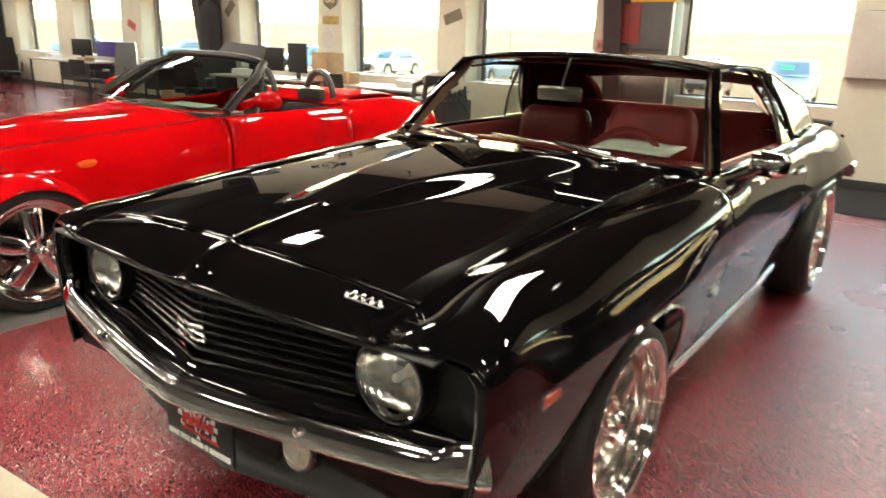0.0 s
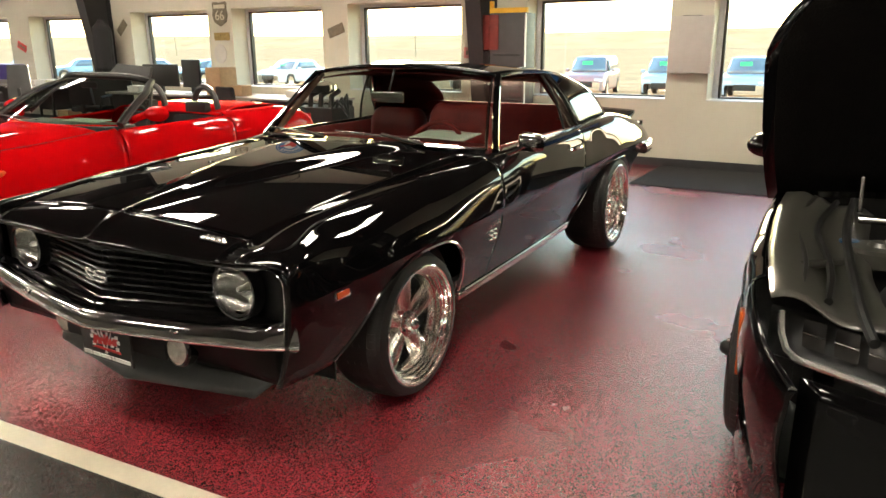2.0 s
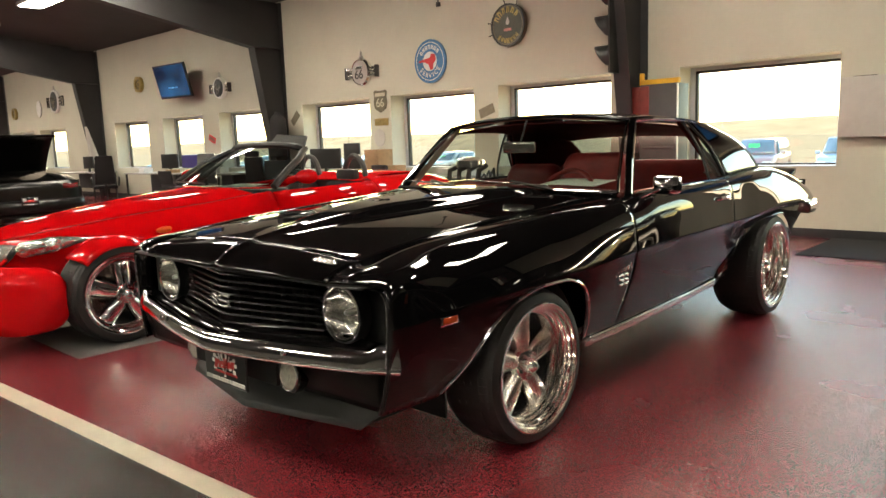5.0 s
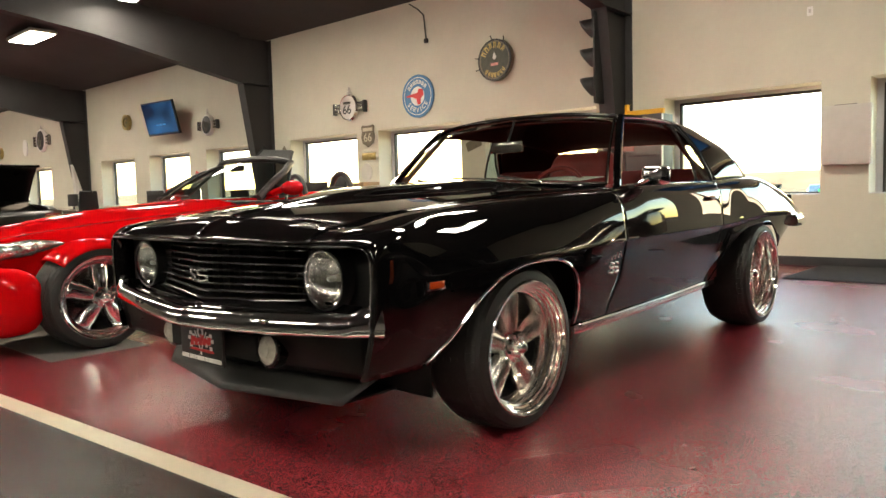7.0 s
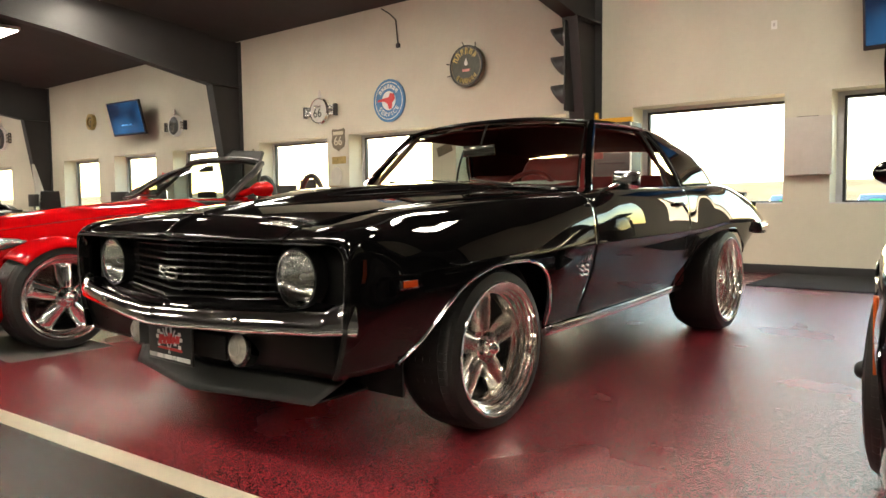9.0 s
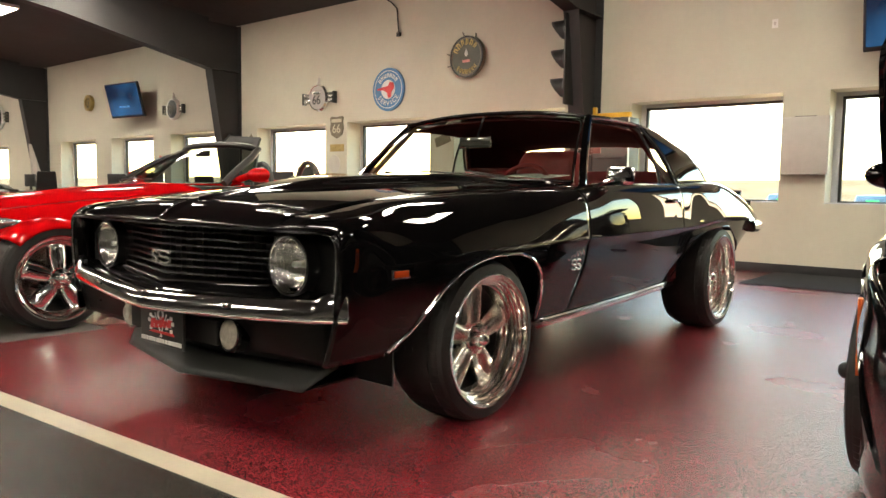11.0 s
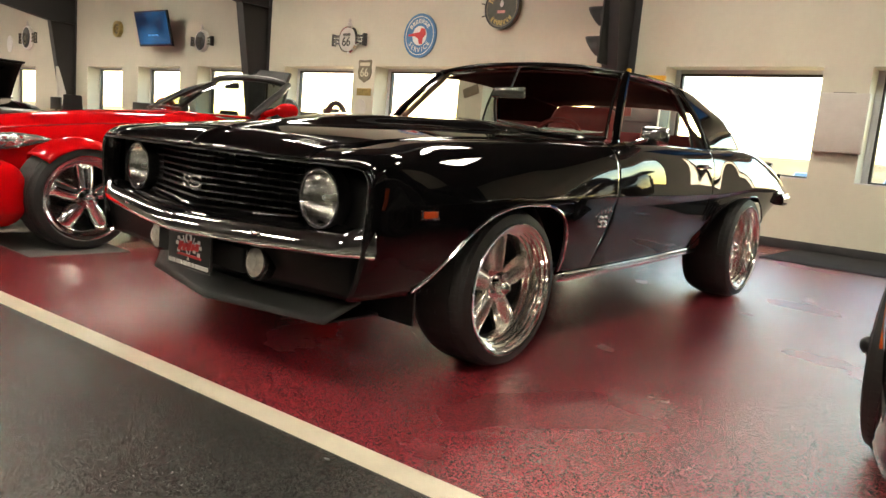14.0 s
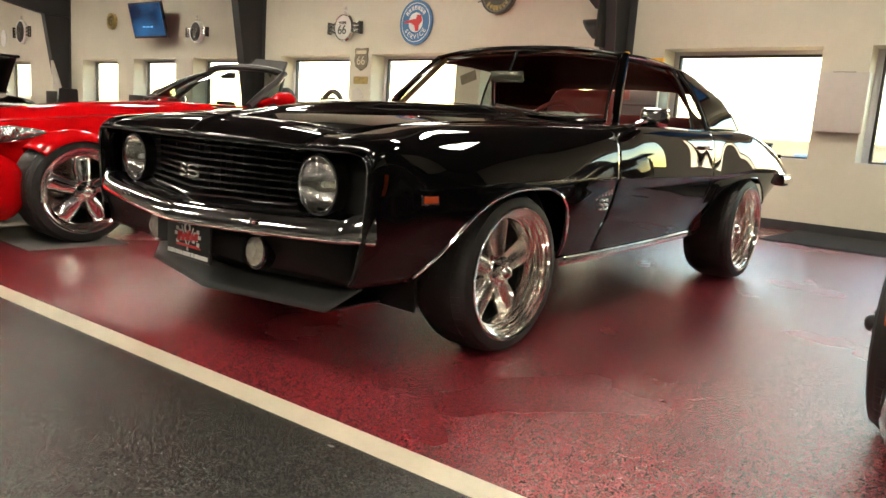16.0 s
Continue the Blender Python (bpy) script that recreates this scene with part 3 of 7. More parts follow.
def hood_z(x, y):
    u = min(abs(x) / 0.655, 1)
    z = zt(y) + 0.026 * (1 - u ** 2.2)
    wb = lerp(0.03, 0.36, max((y + 0.71) / 1.48, 0) ** 0.8)   # the raised spine fans out from the nose to the cowl
    hb = 0.040 * sstep(-0.80, 0.0, y) * (1 - 0.55 * sstep(0.50, 0.78, y))
    z += hb * (1 - sstep(wb - 0.08, wb + 0.06, abs(x)))
    z += 0.010 * math.exp(-(x / 0.02) ** 2) * (1 - sstep(-0.72, -0.3, y))
    return z


def nose_y(x):
    return -0.888 + 0.05 * (min(abs(x), 0.9) / 0.85) ** 1.4


def text_s(bm, x, z, h, y, m, r):
    """A letter-like double bend in chrome wire."""
    pts = []
    for k in range(37):
        t = k / 36
        if t <= 0.5:
            a = math.radians(lerp(20, 270, t * 2))
            p = (x + 0.44 * h * math.cos(a), z + 0.25 * h + 0.25 * h * math.sin(a))
        else:
            a = math.radians(lerp(90, -160, (t - 0.5) * 2))
            p = (x + 0.44 * h * math.cos(a), z - 0.25 * h + 0.25 * h * math.sin(a))
        pts.append(m @ Vector((p[0], y, p[1])))
    return tube(bm, pts, r, 6)


def ws(u, v):
    """Windscreen: u from -1 to 1 across, v from 0 at the base to 1 at the header."""
    x = u * lerp(0.772, 0.612, v)
    y = lerp(0.80 + 0.075 * abs(u) ** 2.2, 1.225 + 0.035 * abs(u) ** 2, v) - 0.012 * math.sin(v * math.pi)
    z = lerp(0.972 - 0.012 * u * u, 1.352 - 0.034 * u * u, v) + 0.012 * math.sin(v * math.pi)
    return Vector((x, y, z))


rail_x = ip([1.22, 1.5, 1.85, 2.1, 2.42], [0.632, 0.655, 0.660, 0.657, 0.650])
rail_z = ip([1.22, 1.5, 1.85, 2.1, 2.42], [1.316, 1.326, 1.316, 1.295, 1.236])


def roof(u, v):
    y = lerp(1.232, 2.42, v)
    e = rail_z(y)
    return Vector((u * rail_x(y), y + 0.03 * (u * u - 1) * (1 - v), e + (0.046 - 0.006 * v) * (1 - abs(u) ** 2.6)))


def seat(name, cx, cy, tilt, car, wide=0.42, label="", tall=0.56):
    s = part(name, B(cx - wide / 2, cx + wide / 2, cy, cy + 0.50, 0.46, 0.60, 0.05), M_LEATHER, car, label)
    m = Matrix.Translation((cx, cy + 0.47, 0.58)) @ Matrix.Rotation(radians(-tilt), 4, "X")

    def f(u, v):
        k = max((v - 0.74) / 0.26, 0)
        w = wide / 2 * (1 - 0.26 * (1 - math.sqrt(max(1 - k ** 2.2, 0))))   # rounded shoulders
        a = u * math.tau
        ca, sa = math.cos(a), math.sin(a)
        sx = math.copysign(abs(ca) ** 0.45, ca)
        sy = math.copysign(abs(sa) ** 0.6, sa)
        d = (0.062 + 0.022 * sstep(0.52, 0.72, v)) * math.sqrt(max(1 - k ** 3 * 0.85, 0))
        return m @ Vector((w * sx, d * sy - 0.012 * (abs(sx) > 0.7), tall * v))
    bm = sheet(bmesh.new(), f, steps(0, 1, 32), steps(0, 0.72, 7) + steps(0.76, 1, 12))
    bmesh.ops.contextual_create(bm, geom=[e for e in bm.edges if e.is_boundary and all((m.inverted() @ v.co).z > tall - 0.01 for v in e.verts)])
    part("backrest", bm, M_LEATHER, s, smooth=60)
    for k in (-0.3, 0, 0.3):
        part("pleat", tube(bmesh.new(), [m @ Vector((k * wide * 0.8, -0.066, h)) for h in (0.08, 0.22, 0.36)], 0.006, 6), M_LEATHER, s)
    part("seat_hinge", tube(bmesh.new(), [m @ Vector((-wide / 2 - 0.006, -0.03, h)) for h in (0.30, 0.42, tall - 0.08)], 0.007, 6), M_CHROME, s)
    return s


def head_rest(cx, cy, cz, parent, wide=0.26, tall=0.15, deep=0.09):
    part("head_rest", B(cx - wide / 2, cx + wide / 2, cy - deep / 2, cy + deep / 2, cz, cz + tall, 0.04), M_LEATHER, parent)
    for k in (-0.06, 0.06):
        part("head_rest_post", rod(bmesh.new(), (cx + k, cy, cz - 0.08), (cx + k, cy, cz + 0.03), 0.006, seg=8), M_CHROME, parent)


def build_coupe():
    car = thing("muscle_coupe", "glossy black vintage muscle coupe with chrome trim and red leather", "car", "cars in the showroom")
    for sx in (1, -1):
        flank("front_fender", car, sx, -0.850, 0.7439, 0, 0.095, 130, True)
        flank("door", car, sx, 0.7461, 1.9739, 0.095, 0.11, 60)
        flank("quarter_panel", car, sx, 1.9761, 3.74, 0.11, 0, 120)
        for ys, bend in ((0.745, 0.095), (1.975, 0.11)):  # dark jambs behind the door gaps
            part("door_jamb", sheet(bmesh.new(), lambda w, s: Vector((sx * (side(ys + w, s)[0] - 0.016), ys + w - bend * sstep(0.66, 1.0, s), side(ys + w, s)[2] - 0.010 * (1 - s))), (-0.035, 0, 0.035), steps(0.04, 1, 24)), M_DEEP, car, solid=0.003)
            # dark strip added over each gap as its shade, hiding the bright edges
            part("door_gap_strip", tube(bmesh.new(), [Vector((sx * (side(ys, s)[0] - 0.0016), ys - bend * sstep(0.66, 1.0, s), side(ys, s)[2] - 0.001 * (1 - s))) for s in steps(0.05, 1, 40)], 0.0028, 6), M_DEEP, car)
        # wheel arch lips and sill trim
        arc = [(y, cut(y)) for y in steps(-0.548, 0.20, 50) + steps(0.21, 0.370, 24)]
        pts = []
        for y, z in arc:
            x, _, _ = side(y, 1.0)
            pts.append((sx * (x + 0.004), y, z))
        pts.append((sx * (side(0.372, 1)[0] + 0.004), 0.372, 0.36))
        part("wheel_arch_trim", tube(bmesh.new(), pts, 0.0065, 6), M_CHROME, car, "thin chrome arch lip")
        pts = [(sx * (side(y, 1.0)[0] + 0.003), y, cut(y)) for y in steps(1.902, 3.14, 60)]
        part("wheel_arch_trim", tube(bmesh.new(), pts, 0.004, 6), M_BLACKPAINT, car)
        bm = bmesh.new()
        sheet(bm, lambda y, v: Vector((sx * (side(y, 1)[0] + 0.007 - 0.004 * abs(v - 0.5)), y, zb(y) + lerp(-0.034, 0.004, v))), steps(0.378, 1.90, 24), steps(0, 1, 4))
        part("sill_trim", bm, M_CHROME, car, "bright rocker strip", solid=0.006)
        # inner wheel housings
        for yc, ra, ar in ((-0.10, 0.48, 0.70), (2.55, 0.62, 0.74)):
            bm = bmesh.new()
            def f(u, v, yc=yc, ra=ra, ar=ar):
                a = u * math.pi
                return Vector((sx * lerp(0.845, 0.50, v), yc + ra * math.cos(a), max(0.372, 0.28 + (ar - 0.24) * math.sin(a))))
            sheet(bm, f, steps(0, 1, 24), steps(0, 1, 2))
            part("wheel_housing", bm, M_DEEP, car, solid=0.004)
            part("housing_wall", B(min(sx * 0.50, sx * 0.49), max(sx * 0.50, sx * 0.49), yc - ra, yc + ra, 0.28, ar), M_DEEP, car)
    # hood, header panel, cowl, deck
    bm = sheet(bmesh.new(), lambda x, y: Vector((x, y, hood_z(x, y))), steps(-0.652, 0.652, 120), steps(-0.708, 0.775, 70))
    part("hood", bm, M_BLACKPAINT, car, "raised cowl hood", solid=0.012, smooth=60)
    def header(x, v):
        y = lerp(-0.714, nose_y(x), v)
        u = min(abs(x) / 0.655, 1)
        return Vector((x, y, zt(y) + 0.026 * (1 - u ** 2.2) * (1 - 0.35 * v) + 0.010 * math.exp(-(x / 0.02) ** 2) - nose_drop(y) * (1 + 0.25 * (1 - u))))
    part("header_panel", sheet(bmesh.new(), header, steps(-0.654, 0.654, 60), steps(0, 1, 14)), M_BLACKPAINT, car, solid=0.008, smooth=60)
    def cowl(x, v):
        return Vector((x, lerp(0.778, 0.815 + 0.075 * abs(x / 0.77) ** 2.2, v), lerp(zt(0.78) - 0.012, 0.962 - 0.012 * (x / 0.74) ** 2, v)))
    cw = part("cowl_panel", sheet(bmesh.new(), cowl, steps(-0.76, 0.76, 30), steps(0, 1, 6)), M_BLACKPAINT, car, solid=0.008)
    for k in range(14):
        x = -0.34 + k * 0.052
        part("vent_slot", B(x, x + 0.034, 0.80, 0.835, zt(0.78) - 0.005, zt(0.78) + 0.004, 0.002), M_DEEP, cw)
    def deck(x, y):
        u = abs(x) / 0.64
        return Vector((x, y, zt(y) + 0.012 * (1 - u * u)))
    part("trunk_lid", sheet(bmesh.new(), lambda x, y: deck(x, y), steps(-0.632, 0.632, 30), steps(2.99, 3.70, 16)), M_BLACKPAINT, car, solid=0.01, smooth=50)
    bm = bmesh.new()
    sheet(bm, lambda x, v: Vector((x, 3.56 + 0.20 * v, 0.893 + 0.055 * v ** 1.4 - 0.05 * abs(x) ** 3)), steps(-0.72, 0.72, 30), steps(0, 1, 6))
    part("rear_spoiler", bm, M_BLACKPAINT, car, solid=0.03)
    bm = sheet(bmesh.new(), lambda x, v: Vector((x, 3.735 - 0.05 * v, lerp(0.86, 0.62, v))), steps(-0.80, 0.80, 20), steps(0, 1, 6))
    part("tail_panel", bm, M_BLACKPAINT, car, solid=0.01)
    for sx in (1, -1):
        part("tail_lamp", B(min(sx * 0.42, sx * 0.76), max(sx * 0.42, sx * 0.76), 3.735, 3.76, 0.68, 0.77, 0.01), M_TAIL, car)
    bm = bmesh.new()
    prof = [(-0.03, -0.040), (0.02, -0.042), (0.036, -0.02), (0.036, 0.02), (0.02, 0.042), (-0.03, 0.040)]
    rings = []
    for t in steps(-1, 1, 80):
        b = sstep(0.80, 1.0, abs(t)) * math.pi / 2
        x, y = min(abs(t), 0.86) + 0.05 * math.sin(b), 3.765 - 0.02 * abs(t) - 0.36 * sstep(0.84, 1.0, abs(t))
        rings.append([bm.verts.new((math.copysign(1, t) * (x + o * math.sin(b)), y + o * math.cos(b), 0.672 + h)) for o, h in prof])
    for A, C in zip(rings, rings[1:]):
        for k in range(6):
            bm.faces.new((A[k], A[(k + 1) % 6], C[(k + 1) % 6], C[k]))
    bm.faces.new(rings[0])
    bm.faces.new(rings[-1][::-1])
    part("rear_bumper", bm, M_CHROME, car, "slim chrome bumper", smooth=60)
    # greenhouse
    part("roof", sheet(bmesh.new(), roof, steps(-1, 1, 30), steps(0, 1, 24)), M_BLACKPAINT, car, solid=0.02, smooth=60)
    part("headliner", sheet(bmesh.new(), lambda u, v: roof(u * 0.95, v) - Vector((0, 0, 0.04)), steps(-1, 1, 10), steps(0.02, 1, 8)), M_LINING, car, solid=0.01)
    g = part("windshield", sheet(bmesh.new(), ws, steps(-1, 1, 24), steps(0, 1, 12)), M_SCREEN, car, smooth=60)
    g.visible_shadow = False
    edge = [ws(-1, v) for v in steps(0, 1, 8)] + [ws(u, 1) for u in steps(-1, 1, 20)][1:] + [ws(1, v) for v in steps(1, 0, 8)][1:]
    part("windshield_trim", tube(bmesh.new(), edge, 0.008, 6), M_CHROME, g, "chrome surround")
    part("windshield_trim", tube(bmesh.new(), [ws(u, 0) + Vector((0, -0.004, 0)) for u in steps(-1, 1, 20)], 0.011, 6), M_CHROME, g)
    for sx in (1, -1):
        a0, a1 = Vector((sx * 0.796, 0.935, 0.945)), Vector((sx * 0.645, 1.262, 1.318))
        bm = bmesh.new()
        tube(bm, [a0.lerp(a1, t) + Vector((0, -0.01 * math.sin(t * math.pi), 0.012 * math.sin(t * math.pi))) for t in steps(0, 1, 8)], 0.020, 8)
        part("a_pillar", bm, M_BLACKPAINT, car)
        part("pillar_trim", tube(bmesh.new(), [a0.lerp(a1, t) + Vector((-sx * 0.016, 0.030, -0.006)) for t in steps(0, 1, 6)], 0.019, 8), M_TAN, car, "tan inner pillar trim")
        rail = [Vector((sx * (rail_x(y) + 0.008), y, rail_z(y) - 0.004)) for y in steps(1.235, 2.0, 20)]
        part("drip_rail", tube(bmesh.new(), rail, 0.008, 6), M_CHROME, car, "bright drip moulding")
        low = lambda t: Vector((sx * 0.798, lerp(1.035, 1.905, t), lerp(0.958, 0.964, t)))
        top = lambda t: Vector((sx * (rail_x(lerp(1.285, 1.85, t)) - 0.004), lerp(1.285, 1.85, t), rail_z(lerp(1.285, 1.85, t)) - 0.012))
        part("belt_trim", tube(bmesh.new(), [Vector((sx * (xi(y) + 0.012), y, zt(y) + 0.002)) for y in steps(0.99, 2.15, 24)], 0.006, 6), M_CHROME, car)
        c_top = lambda t: Vector((sx * (rail_x(lerp(1.875, 2.42, t)) - 0.001), lerp(1.875, 2.42, t), rail_z(lerp(1.875, 2.42, t)) + 0.004))
        c_low = lambda t: Vector((sx * lerp(xi(2.13) - 0.004, 0.762, t), lerp(2.13, 2.82, t), zt(lerp(2.13, 2.82, t)) - 0.006 * t + 0.001))
        part("c_pillar", sheet(bmesh.new(), lambda t, v: c_top(t).lerp(c_low(t), v) + Vector((sx * 0.009, 0.012 * t, 0.012 + 0.022 * t)) * math.sin(v * math.pi), steps(0, 1, 10), steps(0, 1, 14)), M_BLACKPAINT, car, solid=0.016, smooth=60)
        part("pillar_lining", sheet(bmesh.new(), lambda t, v: c_top(t).lerp(c_low(t), v) + Vector((-sx * lerp(0.045, 0.035, v) - sx * 0.17 * t * (0.6 + 0.4 * math.sin(v * math.pi)), -0.02, -0.012)), steps(0, 1, 8), steps(0, 1, 8)), M_LINING, car, solid=0.012)
        q = part("quarter_window", sheet(bmesh.new(), lambda t, v: (low(1).lerp(top(1), v)).lerp(c_low(0).lerp(c_top(0), v), t) + Vector((sx * 0.012 * math.sin(v * math.pi), 0, 0)), (0.03, 1), steps(0, 1, 8)), M_GLASS, car)
        q.visible_shadow = False
        part("window_trim", tube(bmesh.new(), [low(1).lerp(top(1), v) + Vector((sx * 0.022 * math.sin(v * math.pi), 0, 0)) for v in steps(0, 1, 8)], 0.009, 6), M_BLACK, q)
        part("quarter_trim", tube(bmesh.new(), [c_low(0).lerp(c_top(0), v) + Vector((sx * 0.03 * math.sin(v * math.pi), -0.004, 0)) for v in steps(0, 1, 8)], 0.008, 6), M_BLACK, q)
        # deck shoulder between pillar and lid
        part("tulip_panel", sheet(bmesh.new(), lambda y, v: Vector((sx * lerp(0.58, xi(y) + 0.002, v), y, zt(y) + 0.004 * (1 - v))), steps(2.33, 2.9, 10), (0, 0.5, 1)), M_BLACKPAINT, car, solid=0.006)
    rw = part("rear_window", sheet(bmesh.new(), lambda u, v: Vector((u * lerp(0.615, 0.64, v), lerp(2.40, 2.88, v), lerp(1.245, 0.985, v) + 0.03 * math.sin(v * math.pi) + 0.015 * (1 - u * u))), steps(-1, 1, 14), steps(0, 1, 10)), M_GLASS, car)
    rw.visible_shadow = False
    # front: grille, lamps, bumper, valance
    part("grille_back", sheet(bmesh.new(), lambda x, z: Vector((x, -0.690 - 0.09 * (1 - min(abs(x) / 0.5, 1)), z)), steps(-0.87, 0.87, 24), steps(0.50, 0.80, 2)), M_DEEP, car, solid=0.01)
    gy = lambda x: -0.862 + 0.115 * (abs(x) / 0.52)
    gr = part("grille_frame", tube(bmesh.new(), [(x, gy(x) - 0.006, 0.770 - 0.012 * abs(x)) for x in steps(-0.505, 0.505, 24)], 0.006, 6), M_CHROME, car, "bright grille edge")
    part("grille_edge", tube(bmesh.new(), [(x, gy(x) - 0.006, 0.556 + 0.03 * abs(x)) for x in steps(-0.505, 0.505, 24)], 0.006, 6), M_CHROME, gr)
    part("filler_panel", sheet(bmesh.new(), lambda x, v: Vector((x, lerp(gy(min(abs(x), 0.5)) + 0.004, -0.912 + 0.155 * (abs(x) / 0.9) ** 1.25, v), lerp(0.556 + 0.03 * min(abs(x), 0.5), 0.480 + 0.02 * abs(x), v))), steps(-0.86, 0.86, 40), (0, 0.5, 1)), M_BLACKPAINT, car, solid=0.004)
    for k in range(7):
        z = 0.584 + k * 0.0268
        bm = bmesh.new()
        sheet(bm, lambda x, v: Vector((x, gy(x) + 0.030 * v, z + 0.012 * abs(x) * (1 if k < 3 else -0.4) + 0.004 * v)), steps(-0.50, 0.50, 24), (0, 0.5, 1))
        part("grille_bar", bm, M_GRILLE, gr, solid=0.005)
    bm = bmesh.new()
    for k in range(-9, 10):
        x = k * 0.054
        box(bm, x - 0.0015, x + 0.0015, gy(x) + 0.030, gy(x) + 0.05, 0.57, 0.765)
    part("grille_mesh", bm, M_BLACK, gr, smooth=0)
    bm = bmesh.new()
    for c in (-0.034, 0.034):
        turn = math.atan2(gy(abs(c) + 0.03) - gy(abs(c) - 0.03), 0.06) * math.copysign(1, c)
        text_s(bm, 0, 0, 0.044, 0, Matrix.Translation((c, gy(c) - 0.022, 0.645)) @ Matrix.Rotation(turn, 4, "Z") @ Matrix.Diagonal((1.35, 1, 1, 1)), 0.0048)
    part("grille_badge", bm, M_BADGE, gr, "double bend chrome emblem")
    for sx in (1, -1):
        c = Vector((sx * 0.622, -0.755, 0.652))
        bz = bmesh.new()
        m = Matrix.Translation(c) @ Matrix.Rotation(radians(90), 4, "X")
        lathe(bz, [(0.098, 0.0), (0.099, 0.014), (0.104, 0.018), (0.108, 0.0), (0.108, -0.03)], m, 40)
        lamp = part("headlamp", bz, M_BLACK, car)
        part("lamp_ring", lathe(bmesh.new(), [(0.091, 0.012), (0.094, 0.019), (0.098, 0.018), (0.099, 0.0)], m, 40), M_CHROME, lamp)
        part("reflector", lathe(bmesh.new(), [(0.094, 0.008), (0.082, -0.008), (0.060, -0.022), (0.035, -0.030), (0.012, -0.034), (0.0005, -0.034)], m, 40), M_FACET, lamp)
        part("bulb", lathe(bmesh.new(), [(0.010, -0.034), (0.011, -0.012), (0.007, -0.004), (0.0003, -0.003)], m, 16), M_WHITE, lamp)
        part("lens", lathe(bmesh.new(), [(0.094, 0.014), (0.080, 0.026), (0.055, 0.036), (0.028, 0.041), (0.0005, 0.043)], m, 40), M_LENS, lamp, smooth=80).visible_shadow = False
        bm = bmesh.new()
        for k in range(-5, 6):
            x = k * 0.016
            h = math.sqrt(max(0.088 ** 2 - x * x, 0))
            tube(bm, [(c.x + x, c.y - 0.043 + 4.2 * (x * x + (h * t) ** 2), c.z + h * t) for t in (-1, -0.5, 0, 0.5, 1)], 0.0012, 4)
        part("lens_ribs", bm, M_LENS, lamp)
        bm = bmesh.new()
        lx = lambda a: sx * a
        sheet(bm, lambda t, z: Vector((lx(lerp(0.49, 0.865, t)), lerp(-0.712, -0.705, t), z)), steps(0, 1, 4), steps(0.50, 0.765, 4))
        part("lamp_panel", bm, M_BLACK, car, solid=0.01)
        bm = bmesh.new()
        def front(q, inset=0.0, back=0.0):
            x, _, z = side(-0.850, q)
            return Vector((lx(x - inset), -0.850 + 0.052 * sstep(0.66, 0.875, x) + back, z - (inset * 0.6 + nose_drop(-0.85)) * sstep(0.70, 0.77, z)))
        sheet(bm, lambda t, q: front(q, 0.016 + 0.022 * t).lerp(Vector((front(q, 0.038).x, -0.735, front(q, 0.038).z)), t), steps(0, 1, 4), [0.62 * (1 - (1 - w) ** 2) for w in steps(0.1, 1, 50)] + steps(0.63, 0.90, 12))
        part("bezel_return", bm, M_BLACKPAINT, car, solid=0.004)
        part("fender_edge", sheet(bmesh.new(), lambda t, q: front(q, 0.016 * t, -0.004 * math.sin(t * math.pi)), (0, 0.5, 1), [0.62 * (1 - (1 - w) ** 2) for w in steps(0.3, 1, 50)] + steps(0.63, 1.0, 14)), M_BLACKPAINT, car, solid=0.003, smooth=80)
        part("bezel_trim", tube(bmesh.new(), [front(q, 0.017, -0.003) for q in [0.62 * (1 - (1 - w) ** 2) for w in steps(0.3, 1, 50)] + steps(0.63, 0.80, 10)], 0.0032, 6), M_CHROME, car)
        part("upper_return", sheet(bmesh.new(), lambda x, v: Vector((lx(x), lerp(nose_y(x) + 0.004, -0.73, v), 0.770)), steps(0.0, 0.80, 16), (0, 1)), M_BLACK, car, solid=0.006)
        # parking lamp in the valance, side marker
        m2 = Matrix.Translation((sx * 0.345, -0.800, 0.385)) @ Matrix.Rotation(radians(84), 4, "X")
        pl = part("parking_lamp", lathe(bmesh.new(), [(0.066, -0.03), (0.067, 0.006), (0.063, 0.012), (0.057, 0.014)], m2, 32), M_BLACKPAINT, car, "round parking lamp under the bumper")
        part("lamp_ring", lathe(bmesh.new(), [(0.058, 0.010), (0.057, 0.017), (0.053, 0.017), (0.052, 0.010)], m2, 32), M_CHROME, pl)
        part("lens", lathe(bmesh.new(), [(0.054, 0.014), (0.044, 0.024), (0.026, 0.031), (0.0005, 0.034)], m2, 32), M_FROST, pl, "frosted clear lens", smooth=80)
        part("lens_rib", lathe(bmesh.new(), [(0.030, 0.028), (0.031, 0.032), (0.027, 0.033), (0.026, 0.030)], m2, 32), M_FROST, pl)
        mk = part("side_marker", B(sx * 0.926 - 0.005, sx * 0.926 + 0.005, -0.595, -0.50, 0.612, 0.648, 0.003), M_CHROME, car)
        part("lens", B(sx * 0.930 - 0.004, sx * 0.930 + 0.004, -0.583, -0.512, 0.618, 0.642, 0.003), M_AMBER, mk)
